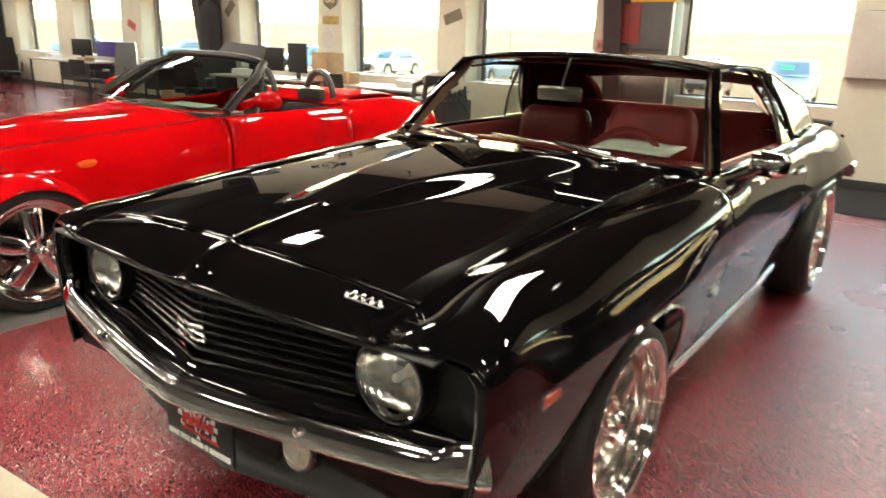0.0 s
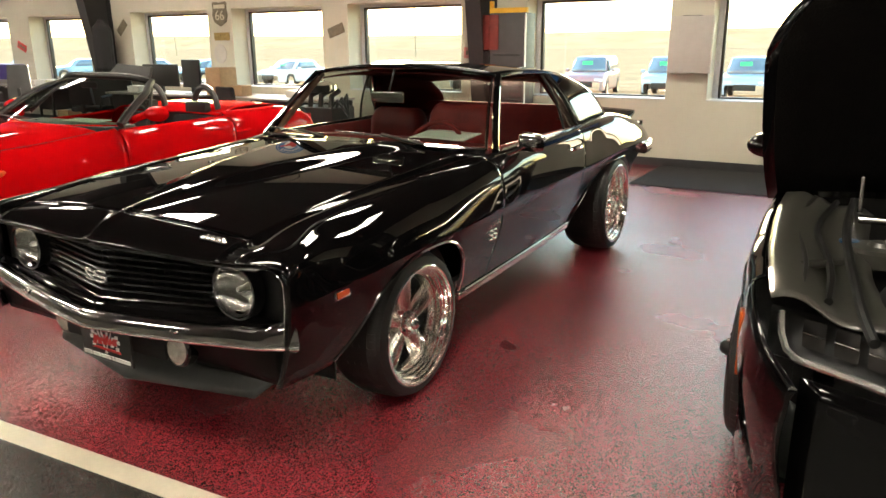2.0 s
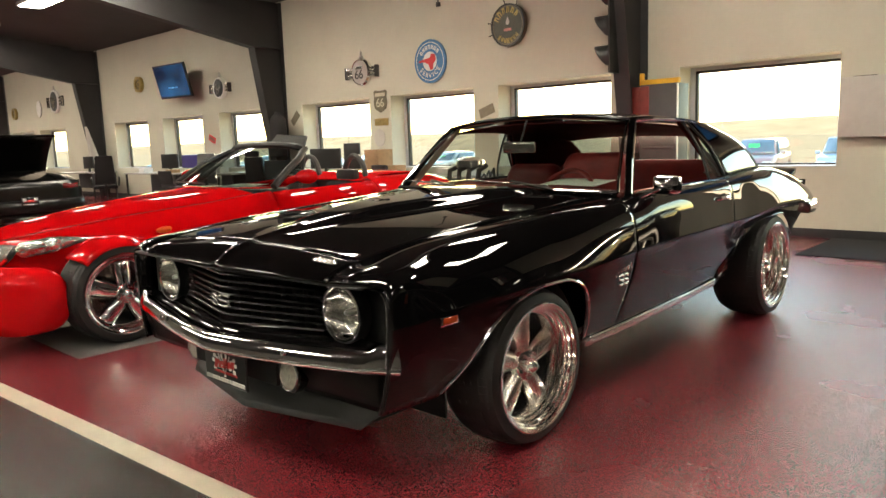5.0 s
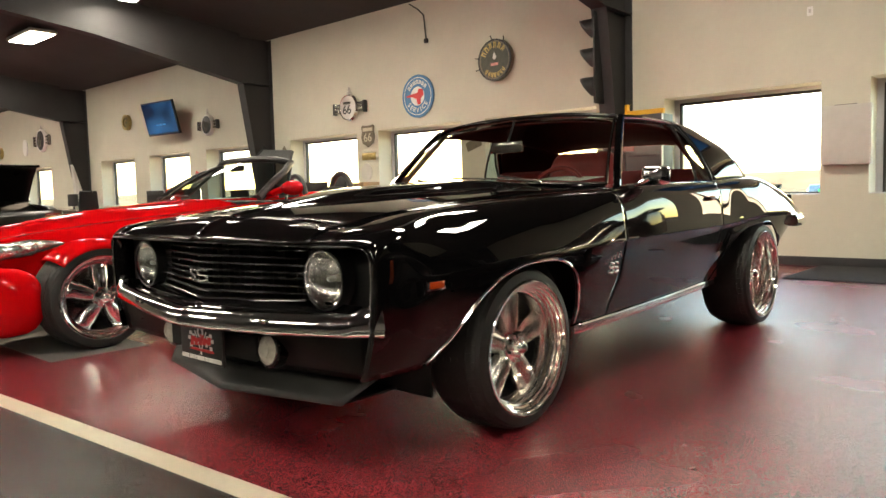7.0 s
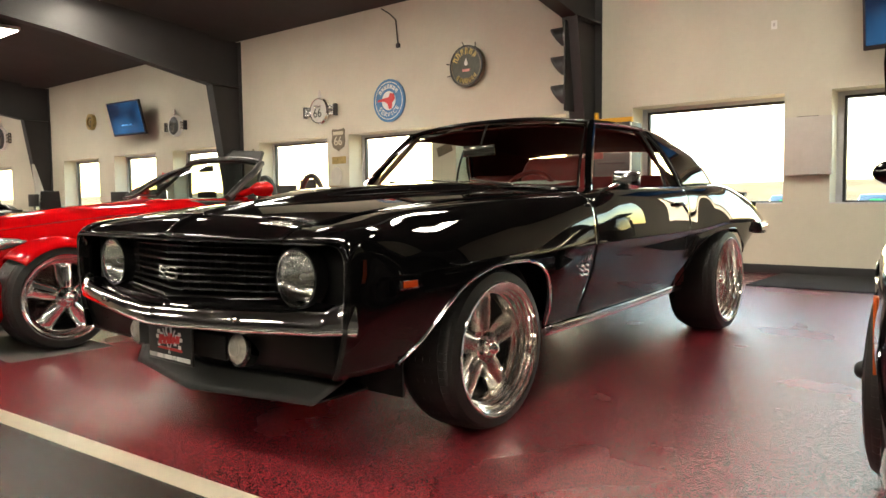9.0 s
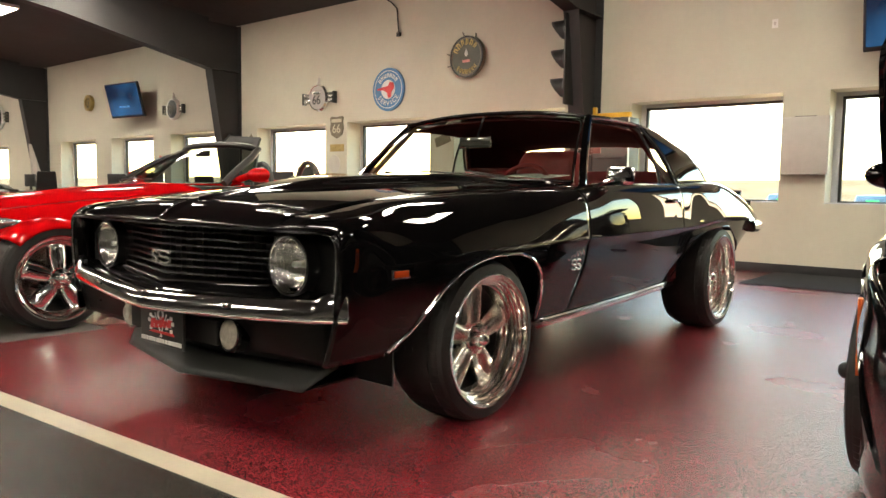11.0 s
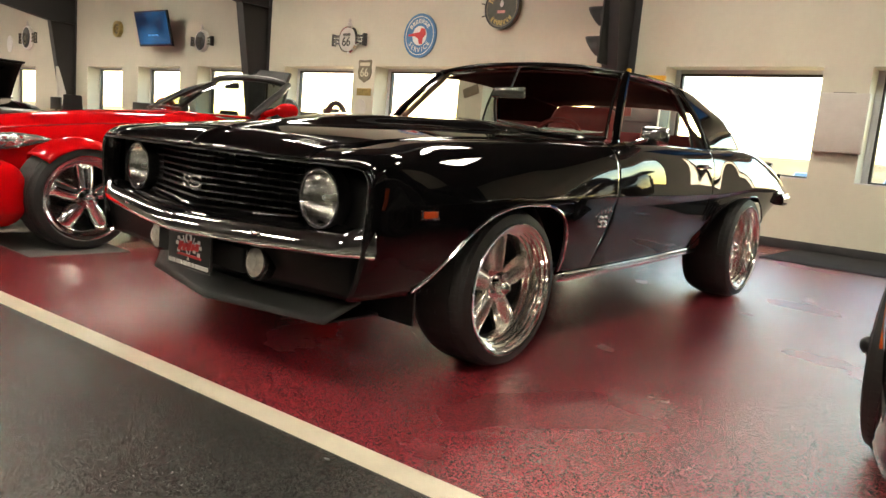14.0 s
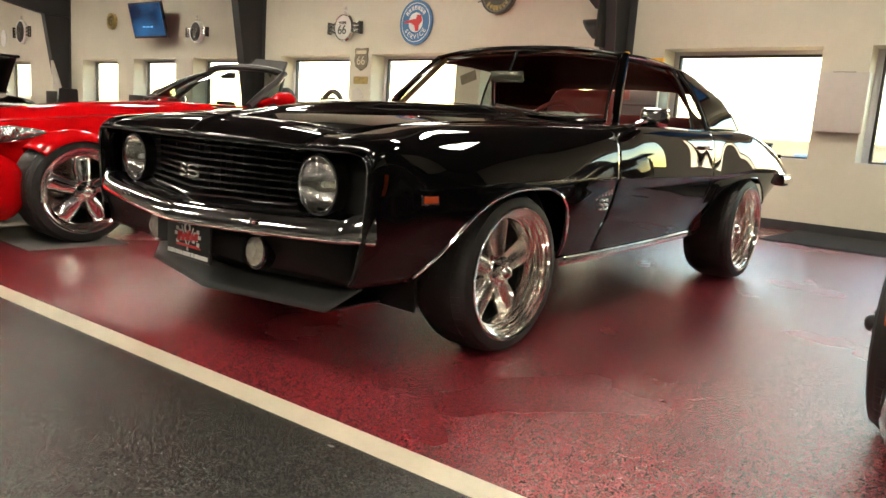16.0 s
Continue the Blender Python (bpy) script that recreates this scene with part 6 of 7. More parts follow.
def shield_sign(cx, cz):
    s = thing("shield_sign", "small aged route shield with raised white numerals 66", "sign")
    Y = WY - 0.002
    out = [(-0.17, 0.17), (-0.14, 0.20), (0.0, 0.185), (0.14, 0.20), (0.17, 0.17), (0.155, 0.08), (0.175, -0.02), (0.14, -0.13), (0.0, -0.20), (-0.14, -0.13), (-0.175, -0.02), (-0.155, 0.08)]
    part("plate", prism(bmesh.new(), [(cx + a, cz + b) for a, b in out], Y, Y - 0.015, "y"), M_DULL, s, smooth=0)
    part("top_band", B(cx - 0.13, cx + 0.13, Y - 0.019, Y - 0.015, cz + 0.09, cz + 0.15), M_CREAM, s)
    lettering("66", 0.22, pose(cx, Y - 0.019, cz - 0.03, 90), M_CREAM, s)


M_DULL = mat("weathered bronze paint", (0.16, 0.135, 0.09), 0.5, var=0.3, scale=14)
shield_sign(-7.285, 2.01)
single("brass_plaque", B(-7.46, -7.10, WY - 0.014, WY - 0.001, 1.58, 1.71, 0.004), M_BRASS, "small brass plaque screwed to the wall", "plaque")
bm = bmesh.new()
disc(bm, (-7.35, 1.36), 0.16, WY - 0.001, WY - 0.012, 28, 0.9)
single("faded_crest", bm, M_STEELBOX, "faded pale crest plate on the wall", "plaque")


def licence(cx, cz, tilt, material, label):
    p = thing("wall_plate", label, "plate", "old plates on the piers", pose(cx, WY - 0.006, cz, 0, tilt))
    part("plate", B(-0.155, 0.155, -0.004, 0.004, -0.075, 0.075, 0.003), material, p)
    for k in range(5):
        part("figure_bar", B(-0.12 + k * 0.05, -0.085 + k * 0.05, -0.0065, -0.004, -0.03, 0.03), M_DULL, p, smooth=0)


licence(-9.88, 1.83, -42, M_DULL, "aged cream number plate hung aslant")
licence(-13.2, 1.50, 22, M_SIGNRED, "faded red number plate hung aslant")
licence(-4.82, 1.71, -18, M_DULL, "dull green-grey number plate hung aslant")
licence(-2.42, 1.38, 0, M_PINK, "small red and white notice on the pier")


def wheel_clock(cx, cz, r, face, body, numerals=""):
    """A wall clock made like a truck grille: a domed face, chrome wings, a top finial."""
    s = thing("winged_clock", "chrome winged wall clock with a domed face", "clock", "winged clocks")
    Y = WY - 0.002
    part("body", lathe(bmesh.new(), [(0.0005, 0.0), (r, 0.0), (r * 1.02, 0.06), (r * 0.92, 0.10), (r * 0.86, 0.09)], Matrix.Translation((cx, Y, cz)) @ Matrix.Rotation(radians(90), 4, "X"), 36), body, s)
    part("face", lathe(bmesh.new(), [(r * 0.88, 0.085), (r * 0.6, 0.10), (0.0005, 0.105)], Matrix.Translation((cx, Y, cz)) @ Matrix.Rotation(radians(90), 4, "X"), 36), face, s)
    for k in (-1, 1):
        for j in range(3):
            x0, x1 = cx + k * r * 0.98, cx + k * r * 1.75
            part("wing_bar", B(min(x0, x1), max(x0, x1), Y - 0.075, Y - 0.03, cz - 0.12 * r + (j - 1) * 0.26 * r, cz + 0.08 * r + (j - 1) * 0.26 * r, 0.006), M_GREYALLOY, s)
        part("wing_end", B(cx + k * r * 1.68 - 0.02, cx + k * r * 1.68 + 0.02, Y - 0.085, Y, cz - 0.45 * r, cz + 0.42 * r, 0.008), M_STEEL, s)
    part("finial", lathe(bmesh.new(), [(0.035, 0.0), (0.045, 0.03), (0.02, 0.06), (0.028, 0.10), (0.0005, 0.14)], Matrix.Translation((cx, Y - 0.05, cz + r * 1.02)), 16), M_STEELBOX, s)
    if numerals:
        part("plate_band", B(cx - r * 0.40, cx + r * 0.40, Y - 0.112, Y - 0.100, cz + 0.22 * r, cz + 0.42 * r, 0.004), M_GREYALLOY, s)
        lettering(numerals, r * 0.95, pose(cx, Y - 0.112, cz - r * 0.20, 90), M_BLACK, s)
    else:
        for dx, dz, q in ((-0.28, 0.15, 0.24), (0.30, 0.10, 0.20), (0.0, -0.32, 0.26)):
            part("dial", ring(bmesh.new(), (cx + dx * r, cz + dz * r), r * q * 0.6, r * q, Y - 0.10, Y - 0.115, 20), M_GREYALLOY, s)


wheel_clock(-7.72, 2.56, 0.245, M_STEELBOX, M_ALLOY, "66")
wheel_clock(-12.62, 2.64, 0.235, M_BLACK, M_WHITE)
wheel_clock(-22.6, 2.95, 0.36, M_BLACK, M_WHITE)


def grille_badge_clock(cx, cz, r):
    s = thing("round_wall_clock", "round dark olive clock with gilt figures round its face", "clock")
    Y = WY - 0.002
    part("body", disc(bmesh.new(), (cx, cz), r, Y, Y - 0.07), M_DULL, s)
    part("rim", ring(bmesh.new(), (cx, cz), r * 0.92, r, Y - 0.07, Y - 0.085), M_BLACK, s)
    part("dark_face", disc(bmesh.new(), (cx, cz), r * 0.90, Y - 0.07, Y - 0.074), M_DEEPGREEN, s)
    rnd = random.Random(4)
    for mid, n, gap, size in ((98, 6, 22, 1.0), (-88, 7, 15, 0.72)):      # gilt figures in an arc above and below
        for k in range(n):
            a = radians(mid + (k - (n - 1) / 2) * gap)
            hi, wd = 0.052 * size * rnd.uniform(0.8, 1.05), 0.030 * size * rnd.uniform(0.7, 1.1)
            bm = box(bmesh.new(), -wd, -wd * 0.35, -0.005, 0.005, -hi, hi)
            box(bm, wd * 0.35, wd, -0.005, 0.005, -hi * rnd.uniform(0.6, 1), hi * rnd.uniform(0.5, 1))
            box(bm, -wd * 0.35, wd * 0.35, -0.005, 0.005, hi * 0.45, hi * 0.85)
            bmesh.ops.transform(bm, matrix=Matrix.Translation((cx + 0.72 * r * math.cos(a), Y - 0.078, cz + 0.72 * r * math.sin(a))) @ Matrix.Rotation(math.pi / 2 - a, 4, "Y"), verts=bm.verts)
            part("gilt_figure", bm, M_BRASS, s, smooth=0)
    part("face_ring", ring(bmesh.new(), (cx, cz), r * 0.86, r * 0.91, Y - 0.072, Y - 0.080), M_DULL, s)
    part("drop_motif", lathe(bmesh.new(), [(0.0005, -0.05), (0.03, -0.03), (0.034, 0.0), (0.018, 0.04), (0.0005, 0.075)], Matrix.Translation((cx, Y - 0.078, cz + 0.05)) @ Matrix.Diagonal((1, 0.3, 1, 1)), 16), M_STEELBOX, s, smooth=60)
    part("pink_band", B(cx - 0.07, cx + 0.07, Y - 0.084, Y - 0.075, cz - 0.085, cz - 0.045, 0.003), M_PINK, s)
    for a in (60, 100, 170, 200):
        b = radians(a)
        part("spark_wire", tube(bmesh.new(), [(cx + r * 0.98 * math.cos(b), Y - 0.05, cz + r * 0.98 * math.sin(b)), (cx + r * 1.2 * math.cos(b), Y - 0.09, cz + r * 1.2 * math.sin(b))], 0.008, 6), M_BLACK, s)


M_DEEPGREEN = mat("dark olive enamel", (0.045, 0.045, 0.028), 0.4, var=0.3, scale=15)
grille_badge_clock(-4.32, 2.955, 0.315)
for cx, cz in ((-16.65, 3.03), (-26.5, 2.75)):
    s = thing("brass_clock", "small round brass-rimmed wall clock", "clock", "brass clocks")
    part("rim", ring(bmesh.new(), (cx, cz), 0.13, 0.205, WY - 0.002, WY - 0.09, 32), M_BRASS, s)
    part("face", disc(bmesh.new(), (cx, cz), 0.135, WY - 0.002, WY - 0.06, 32), M_DULL, s)
    part("inner_ring", ring(bmesh.new(), (cx, cz), 0.045, 0.085, WY - 0.06, WY - 0.066, 24), M_BRASS, s)
bm = bmesh.new()
disc(bm, (-24.15, 2.80), 0.27, WY - 0.002, WY - 0.03, 28, 0.8)
single("oval_sign", bm, M_WHITE, "oval white sign with a faded green print", "sign")


def television(cx, cz, w, h, turn, tip, y=6.35):
    tv = thing("wall_television", "flat black television on a tilting wall arm showing blue", "television", "wall televisions", pose(cx, y, cz, tip, 0, turn))
    part("case", B(-w / 2, w / 2, -0.03, 0.03, -h / 2, h / 2, 0.012), M_BLACK, tv)
    part("screen", B(-w / 2 + 0.03, w / 2 - 0.03, -0.034, -0.03, -h / 2 + 0.05, h / 2 - 0.03), M_SCREEN, tv, "lit blue screen", smooth=0)
    part("arm", B(-0.05, 0.05, 0.03, WY - y + 0.02, -0.06, 0.06, 0.01), M_BLACK, tv)
    for k in range(3):                                   # a faint line of pale bars low on the picture
        part("screen_bar", B(-0.16 * w + k * 0.11 * w, -0.08 * w + k * 0.11 * w, -0.037, -0.034, -0.20 * h, -0.165 * h), M_SCREENLIT, tv, "pale blue bar on the screen")


m_, t_, b_, l_ = nodes("blue screen")
n_ = t_.nodes.new("ShaderNodeTexNoise")
c_ = t_.nodes.new("ShaderNodeTexCoord")
r_ = t_.nodes.new("ShaderNodeValToRGB")
n_.inputs["Scale"].default_value, n_.inputs["Detail"].default_value = 1.3, 1
r_.color_ramp.elements[0].position, r_.color_ramp.elements[0].color = 0.40, (0.004, 0.016, 0.045, 1)
r_.color_ramp.elements[1].position, r_.color_ramp.elements[1].color = 0.75, (0.03, 0.17, 0.40, 1)
l_(c_.outputs["Object"], n_.inputs["Vector"])
l_(n_.outputs["Fac"], r_.inputs[0])
l_(r_.outputs[0], b_.inputs["Emission Color"])
b_.inputs["Emission Strength"].default_value = 0.055
b_.inputs["Base Color"].default_value = (0.01, 0.01, 0.012, 1)
b_.inputs["Roughness"].default_value = 0.15
M_SCREEN = m_
M_SCREENLIT = glow("screen light", (0.16, 0.42, 0.70), 0.02)
television(-14.12, 2.90, 1.32, 0.80, 4, 14)
television(1.74, 2.80, 1.34, 0.78, -4, 10)


def electric_box():
    b = thing("electrical_cabinet", "pale grey steel electrical cabinet on the wall", "cabinet")
    part("body", B(0.275, 0.765, WY - 0.10, WY - 0.001, 1.145, 1.80, 0.004), M_STEELBOX, b)
    part("door", B(0.27, 0.755, WY - 0.114, WY - 0.102, 1.15, 1.785, 0.004), M_STEELBOX, b)
    part("top_slot", B(0.40, 0.62, WY - 0.095, WY - 0.05, 1.80, 1.806), M_BLACK, b)


electric_box()
s = thing("wall_switch", "small white switch plate high on the wall", "switch")
part("plate", B(0.08, 0.145, WY - 0.010, WY - 0.001, 2.84, 2.94, 0.003), M_WHITE, s)
part("rocker", B(0.10, 0.125, WY - 0.018, WY - 0.010, 2.87, 2.91, 0.003), M_STEELBOX, s)
s = thing("dangling_cable", "thin dark cable hanging down the wall", "cable")
part("cable", tube(bmesh.new(), [(-6.15, WY - 0.02, 4.14), (-5.95, WY - 0.03, 4.02), (-5.82, WY - 0.025, 3.90), (-5.80, WY - 0.02, 3.65), (-5.78, WY - 0.02, 3.50)], 0.012, 6), M_STEEL, s)
part("plug", B(-5.81, -5.74, WY - 0.05, WY - 0.005, 3.44, 3.51, 0.008), M_STEEL, s)


# ---- traffic signal on the column ----
def traffic_signal(x, y, z):
    s = thing("traffic_signal", "old black three-lamp traffic signal fixed to the column", "traffic signal")
    part("housing", B(x - 0.04, x - 0.010, y - 0.17, y + 0.17, z - 0.58, z + 0.58, 0.02), M_BLACK, s)
    part("bracket", B(x - 0.04, x - 0.012, y + 0.15, WY - 0.016, z - 0.05, z + 0.05, 0.01), M_STEEL, s)
    for k, col in enumerate((M_TAIL, M_AMBERLIT, M_GREENLENS)):
        zz = z + 0.37 - k * 0.37
        m = Matrix.Translation((x - 0.04, y, zz)) @ Matrix.Rotation(radians(-90), 4, "Y")
        part("lens", lathe(bmesh.new(), [(0.135, 0.0), (0.125, 0.05), (0.08, 0.09), (0.0005, 0.105)], m, 28), col, s)
        bm = bmesh.new()
        sheet(bm, lambda u, v: m @ Vector((0.15 * math.cos(u), 0.15 * math.sin(u), v * 0.26 * (0.55 + 0.45 * math.cos(u)) + 0.0)) , steps(-2.4, 2.4, 24), steps(0, 1, 4))
        part("visor", bm, M_BLACK, s, solid=0.005)
    return s


M_AMBERLIT = mat("amber signal lens", (0.80, 0.22, 0.02), 0.2, coat=1.0, var=0.1)
M_GREENLENS = mat("green signal lens", (0.01, 0.10, 0.06), 0.2, coat=1.0, var=0.1)
traffic_signal(-2.20, 6.17, 2.62)


# ---- tool cabinets by the column ----
M_DARKRED = mat("worn dark red enamel", (0.16, 0.022, 0.016), 0.45, var=0.25, scale=9)


def tool_chest():
    s = thing("tool_chest", "tall red and grey stacked tool chest", "tool chest")
    x0, x1, y0, y1 = -2.00, -1.50, 6.40, 6.73
    part("body", B(x0, x1, y0, y1, 0.0, 1.88, 0.008), M_GREYPLASTIC, s)
    for a, b in ((0.10, 0.45), (0.47, 0.80), (0.82, 1.10), (1.12, 1.38)):
        part("drawer", B(x0 + 0.02, x1 - 0.02, y0 - 0.012, y0 - 0.001, a, b, 0.004), M_GREYPLASTIC, s)
        part("drawer_pull", B(x0 + 0.06, x1 - 0.06, y0 - 0.03, y0 - 0.012, b - 0.035, b - 0.015, 0.004), M_STEEL, s)
    part("edge_trim", B(x1, x1 + 0.014, y0 - 0.014, y0 + 0.02, 0.1, 1.87, 0.003), M_WHITE, s)
    part("red_side", B(x0 - 0.10, x0 - 0.001, y0 - 0.02, y1, 1.42, 1.86, 0.006), M_DARKRED, s)
    part("red_front", B(x0 + 0.001, x0 + 0.13, y0 - 0.02, y0 - 0.001, 1.42, 1.86, 0.006), M_DARKRED, s)
    part("dark_shelf", B(x0 - 0.10, x0 - 0.001, y0 - 0.02, y1, 1.02, 1.40, 0.006), M_BLACK, s)
    return s


tool_chest()
s = thing("yellow_level", "yellow spirit level lying on the tool chest", "tool")
part("beam", B(-2.03, -1.50, 6.44, 6.50, 1.88, 1.945, 0.005), M_YELLOW, s)
part("hook", B(-2.03, -1.985, 6.44, 6.50, 1.945, 2.03, 0.005), M_YELLOW, s)


# ---- office corner beside the windows ----
def desk(x0, x1, y0, y1, z=0.74, material=None):
    d = thing("office_desk", "plain light-topped office desk with metal legs", "desk", "desks along the windows")
    part("desktop", B(x0, x1, y0, y1, z - 0.03, z, 0.006), material or M_DESKTOP, d)
    for x in (x0 + 0.05, x1 - 0.05):
        for y in (y0 + 0.05, y1 - 0.05):
            part("leg", B(x - 0.02, x + 0.02, y - 0.02, y + 0.02, 0, z - 0.03, 0.004), M_STEEL, d)
    part("modesty_panel", B(x0 + 0.07, x1 - 0.07, y1 - 0.06, y1 - 0.04, 0.25, z - 0.03), M_STEEL, d)


def office_chair(x, y, turn, material, high=1.05):
    c = thing("office_chair", "black swivel office chair on a star base", "chair", "office chairs", pose(x, y, 0, 0, 0, turn))
    part("seat", B(-0.25, 0.25, -0.24, 0.24, 0.44, 0.52, 0.035), material, c)
    bm = B(-0.22, 0.22, -0.035, 0.035, 0, high - 0.55, 0.032)
    for v in bm.verts:
        k = v.co.z / (high - 0.55)
        v.co.x *= 1 - 0.18 * k * k
        v.co.y += 0.03 * math.sin(k * math.pi * 2) - 0.25 * v.co.x ** 2
    bmesh.ops.transform(bm, matrix=pose(0, 0.24, 0.55, -8), verts=bm.verts)
    part("backrest", bm, material, c)
    part("back_bar", B(-0.03, 0.03, 0.20, 0.28, 0.42, 0.75, 0.01), M_BLACK, c)
    part("column", rod(bmesh.new(), (0, 0, 0.08), (0, 0, 0.44), 0.028), M_STEEL, c)
    for k in range(5):
        a = k * math.tau / 5
        l = part("base_arm", rod(bmesh.new(), (0, 0, 0.10), (0.29 * math.cos(a), 0.29 * math.sin(a), 0.075), 0.02, 0.014, 8), M_BLACK, c)
        part("castor", rod(bmesh.new(), (0.29 * math.cos(a) - 0.02, 0.29 * math.sin(a), 0.032), (0.29 * math.cos(a) + 0.02, 0.29 * math.sin(a), 0.032), 0.032, seg=12), M_BLACK, l)
    for k in (-1, 1):
        part("arm_rest", tube(bmesh.new(), [(k * 0.27, 0.18, 0.50), (k * 0.29, 0.16, 0.68), (k * 0.29, -0.12, 0.70)], 0.02, 6), M_BLACK, c)


def guest_chair(x, y, turn):
    c = thing("guest_chair", "black padded guest chair on thin metal legs", "chair", "guest chairs", pose(x, y, 0, 0, 0, turn))
    part("seat", B(-0.24, 0.24, -0.22, 0.22, 0.42, 0.48, 0.025), M_FABRIC, c)
    bm = B(-0.23, 0.23, -0.025, 0.025, 0, 0.30, 0.02)
    bmesh.ops.transform(bm, matrix=pose(0, 0.22, 0.54, -10), verts=bm.verts)
    part("backrest", bm, M_FABRIC, c)
    for k in (-1, 1):
        part("leg_frame", tube(bmesh.new(), [(k * 0.24, -0.22, 0.0), (k * 0.24, -0.22, 0.62), (k * 0.24, 0.18, 0.64), (k * 0.24, 0.26, 0.0)], 0.012, 6), M_STEEL, c)


def monitor(x, y, z, turn, w=0.55, h=0.34):
    m = thing("computer_monitor", "black computer monitor seen from its back", "monitor", "monitors on the desks", pose(x, y, z, 0, 0, turn))
    part("panel", B(-w / 2, w / 2, -0.02, 0.02, 0.10, 0.10 + h, 0.01), M_BLACK, m)
    part("stand", B(-0.03, 0.03, -0.01, 0.04, 0.01, 0.2, 0.006), M_BLACK, m)
    part("foot", B(-0.12, 0.12, -0.09, 0.09, 0, 0.012, 0.005), M_BLACK, m)


desk(-15.9, -13.3, 5.75, 6.5)
desk(-12.5, -11.0, 5.85, 6.55)
desk(-9.0, -6.75, 5.6, 6.35)
desk(-6.3, -4.2, 5.55, 6.35)
desk(-20.6, -18.0, 5.8, 6.5)
office_chair(-14.6, 4.75, -112, M_FABRIC, 1.20)
office_chair(-11.2, 5.30, 40, M_GREYPLASTIC, 1.18)
office_chair(-8.95, 5.30, 200, M_FABRIC, 1.10)
office_chair(-5.25, 5.10, 170, M_FABRIC, 0.95)
guest_chair(-12.4, 5.35, 185)
guest_chair(-19.0, 5.2, 170)
monitor(-7.95, 5.95, 0.74, 10, 0.72, 0.36)
monitor(-7.15, 5.9, 0.74, -6, 0.46, 0.44)
monitor(-14.3, 6.2, 0.74, 15)
monitor(-18.9, 6.1, 0.74, 5)
monitor(-9.45, 6.05, 0.0, 14, 0.9, 0.9)
single("violet_crate", B(-14.15, -13.20, 6.42, 6.90, SILL + 0.012, 1.15, 0.03), M_PURPLE, "violet plastic crate on the window sill", "crate")
single("cardboard_box", B(-6.78, -6.45, 5.85, 6.20, 0.74, 1.16, 0.006), M_CARD, "open brown cardboard box on the desk", "box")
single("cardboard_box", B(-10.62, -10.3, 5.7, 6.0, 0.0, 0.36, 0.006), M_CARD, "closed brown cardboard box on the floor", "box")
for i, (x, y, h) in enumerate(((-15.4, 6.1, 0.10), (-13.8, 6.0, 0.08), (-12.0, 6.2, 0.12), (-8.5, 5.9, 0.10), (-6.1, 5.9, 0.16), (-5.0, 6.0, 0.10), (-4.6, 5.9, 0.18))):
    single("box_file", B(x - 0.15, x + 0.15, y - 0.11, y + 0.11, 0.74, 0.74 + h, 0.004), (M_WHITE, M_CARD, M_STEELBOX)[i % 3], "closed box file lying on the desk", "file", "files on the desks")
# parts table behind the coupe: white display stand, bare engine
st = thing("display_stand", "white drilled metal display stand", "stand")
part("top", B(-4.75, -3.15, 4.75, 5.45, 0.40, 0.44, 0.006), M_WHITE, st)
bm = bmesh.new()
prism(bm, [(-4.75, 0.44), (-4.25, 0.44), (-4.35, 0.70), (-4.70, 0.78)], 4.74, 4.76, "y")
part("gusset", bm, M_WHITE, st, smooth=0)
for k in range(3):
    bm = bmesh.new()
    disc(bm, (-4.62 + 0.10 * k, 0.66 - 0.05 * k), 0.028, 4.738, 4.732, 14)
    part("hole", bm, M_DEEP, st)
for x in (-4.65, -3.25):
    for y in (4.82, 5.38):
        part("leg", B(x - 0.03, x + 0.03, y - 0.03, y + 0.03, 0, 0.40), M_WHITE, st)
en = thing("display_engine", "bare alloy engine with pipes on a display stand", "engine")
part("block", B(-4.15, -3.45, 4.86, 5.34, 0.44, 0.72, 0.03), M_STEEL, en)
for k in range(4):
    part("intake_pipe", tube(bmesh.new(), [(-4.05 + k * 0.17, 4.95, 0.70), (-4.05 + k * 0.17, 4.98, 0.86), (-3.98 + k * 0.15, 5.12, 0.92)], 0.035, 10), M_BARREL, en)
part("pulley", lathe(bmesh.new(), [(0.0005, 0.0), (0.10, 0.0), (0.10, 0.04), (0.0005, 0.04)], Matrix.Translation((-3.95, 4.86, 0.60)) @ Matrix.Rotation(radians(90), 4, "X"), 24), M_BLACK, en)
part("air_cleaner", lathe(bmesh.new(), [(0.0005, 0.14), (0.10, 0.13), (0.19, 0.09), (0.20, 0.0), (0.0005, 0.0)], Matrix.Translation((-3.80, 5.12, 0.90)), 28), M_CHROME, en)
for k in range(3):
    part("hose", tube(bmesh.new(), [(-3.5, 4.9 + 0.1 * k, 0.7), (-3.35, 4.85 + 0.1 * k, 0.82 + 0.03 * k), (-3.25, 4.95, 0.62)], 0.018, 8), M_BLACK, en)
# cloths hung on the columns
bm = bmesh.new()
sheet(bm, lambda u, v: Vector((-19.19 + 0.03 * math.sin(u * 9 + v * 3) * v + 0.16 * v * u, 6.20 + 0.05 * v + (0.06 + 0.24 * v) * u, 2.02 - 1.02 * v - 0.10 * u * v)), steps(0, 1, 14), steps(0, 1, 14))
single("hung_flag", bm, M_STEELBOX, "pale flag hung on the column", "cloth", solid=0.03, smooth=60)
bm = bmesh.new()


def drape(a, v):
    w = lerp(0.05, 0.24, sstep(0, 0.22, v)) * (1 - 0.10 * v) * (1 + 0.10 * math.sin(a * 5) * v)
    return Vector((-10.05 + w * math.cos(a), 6.42 + 0.55 * w * math.sin(a), 1.98 - 0.92 * v))


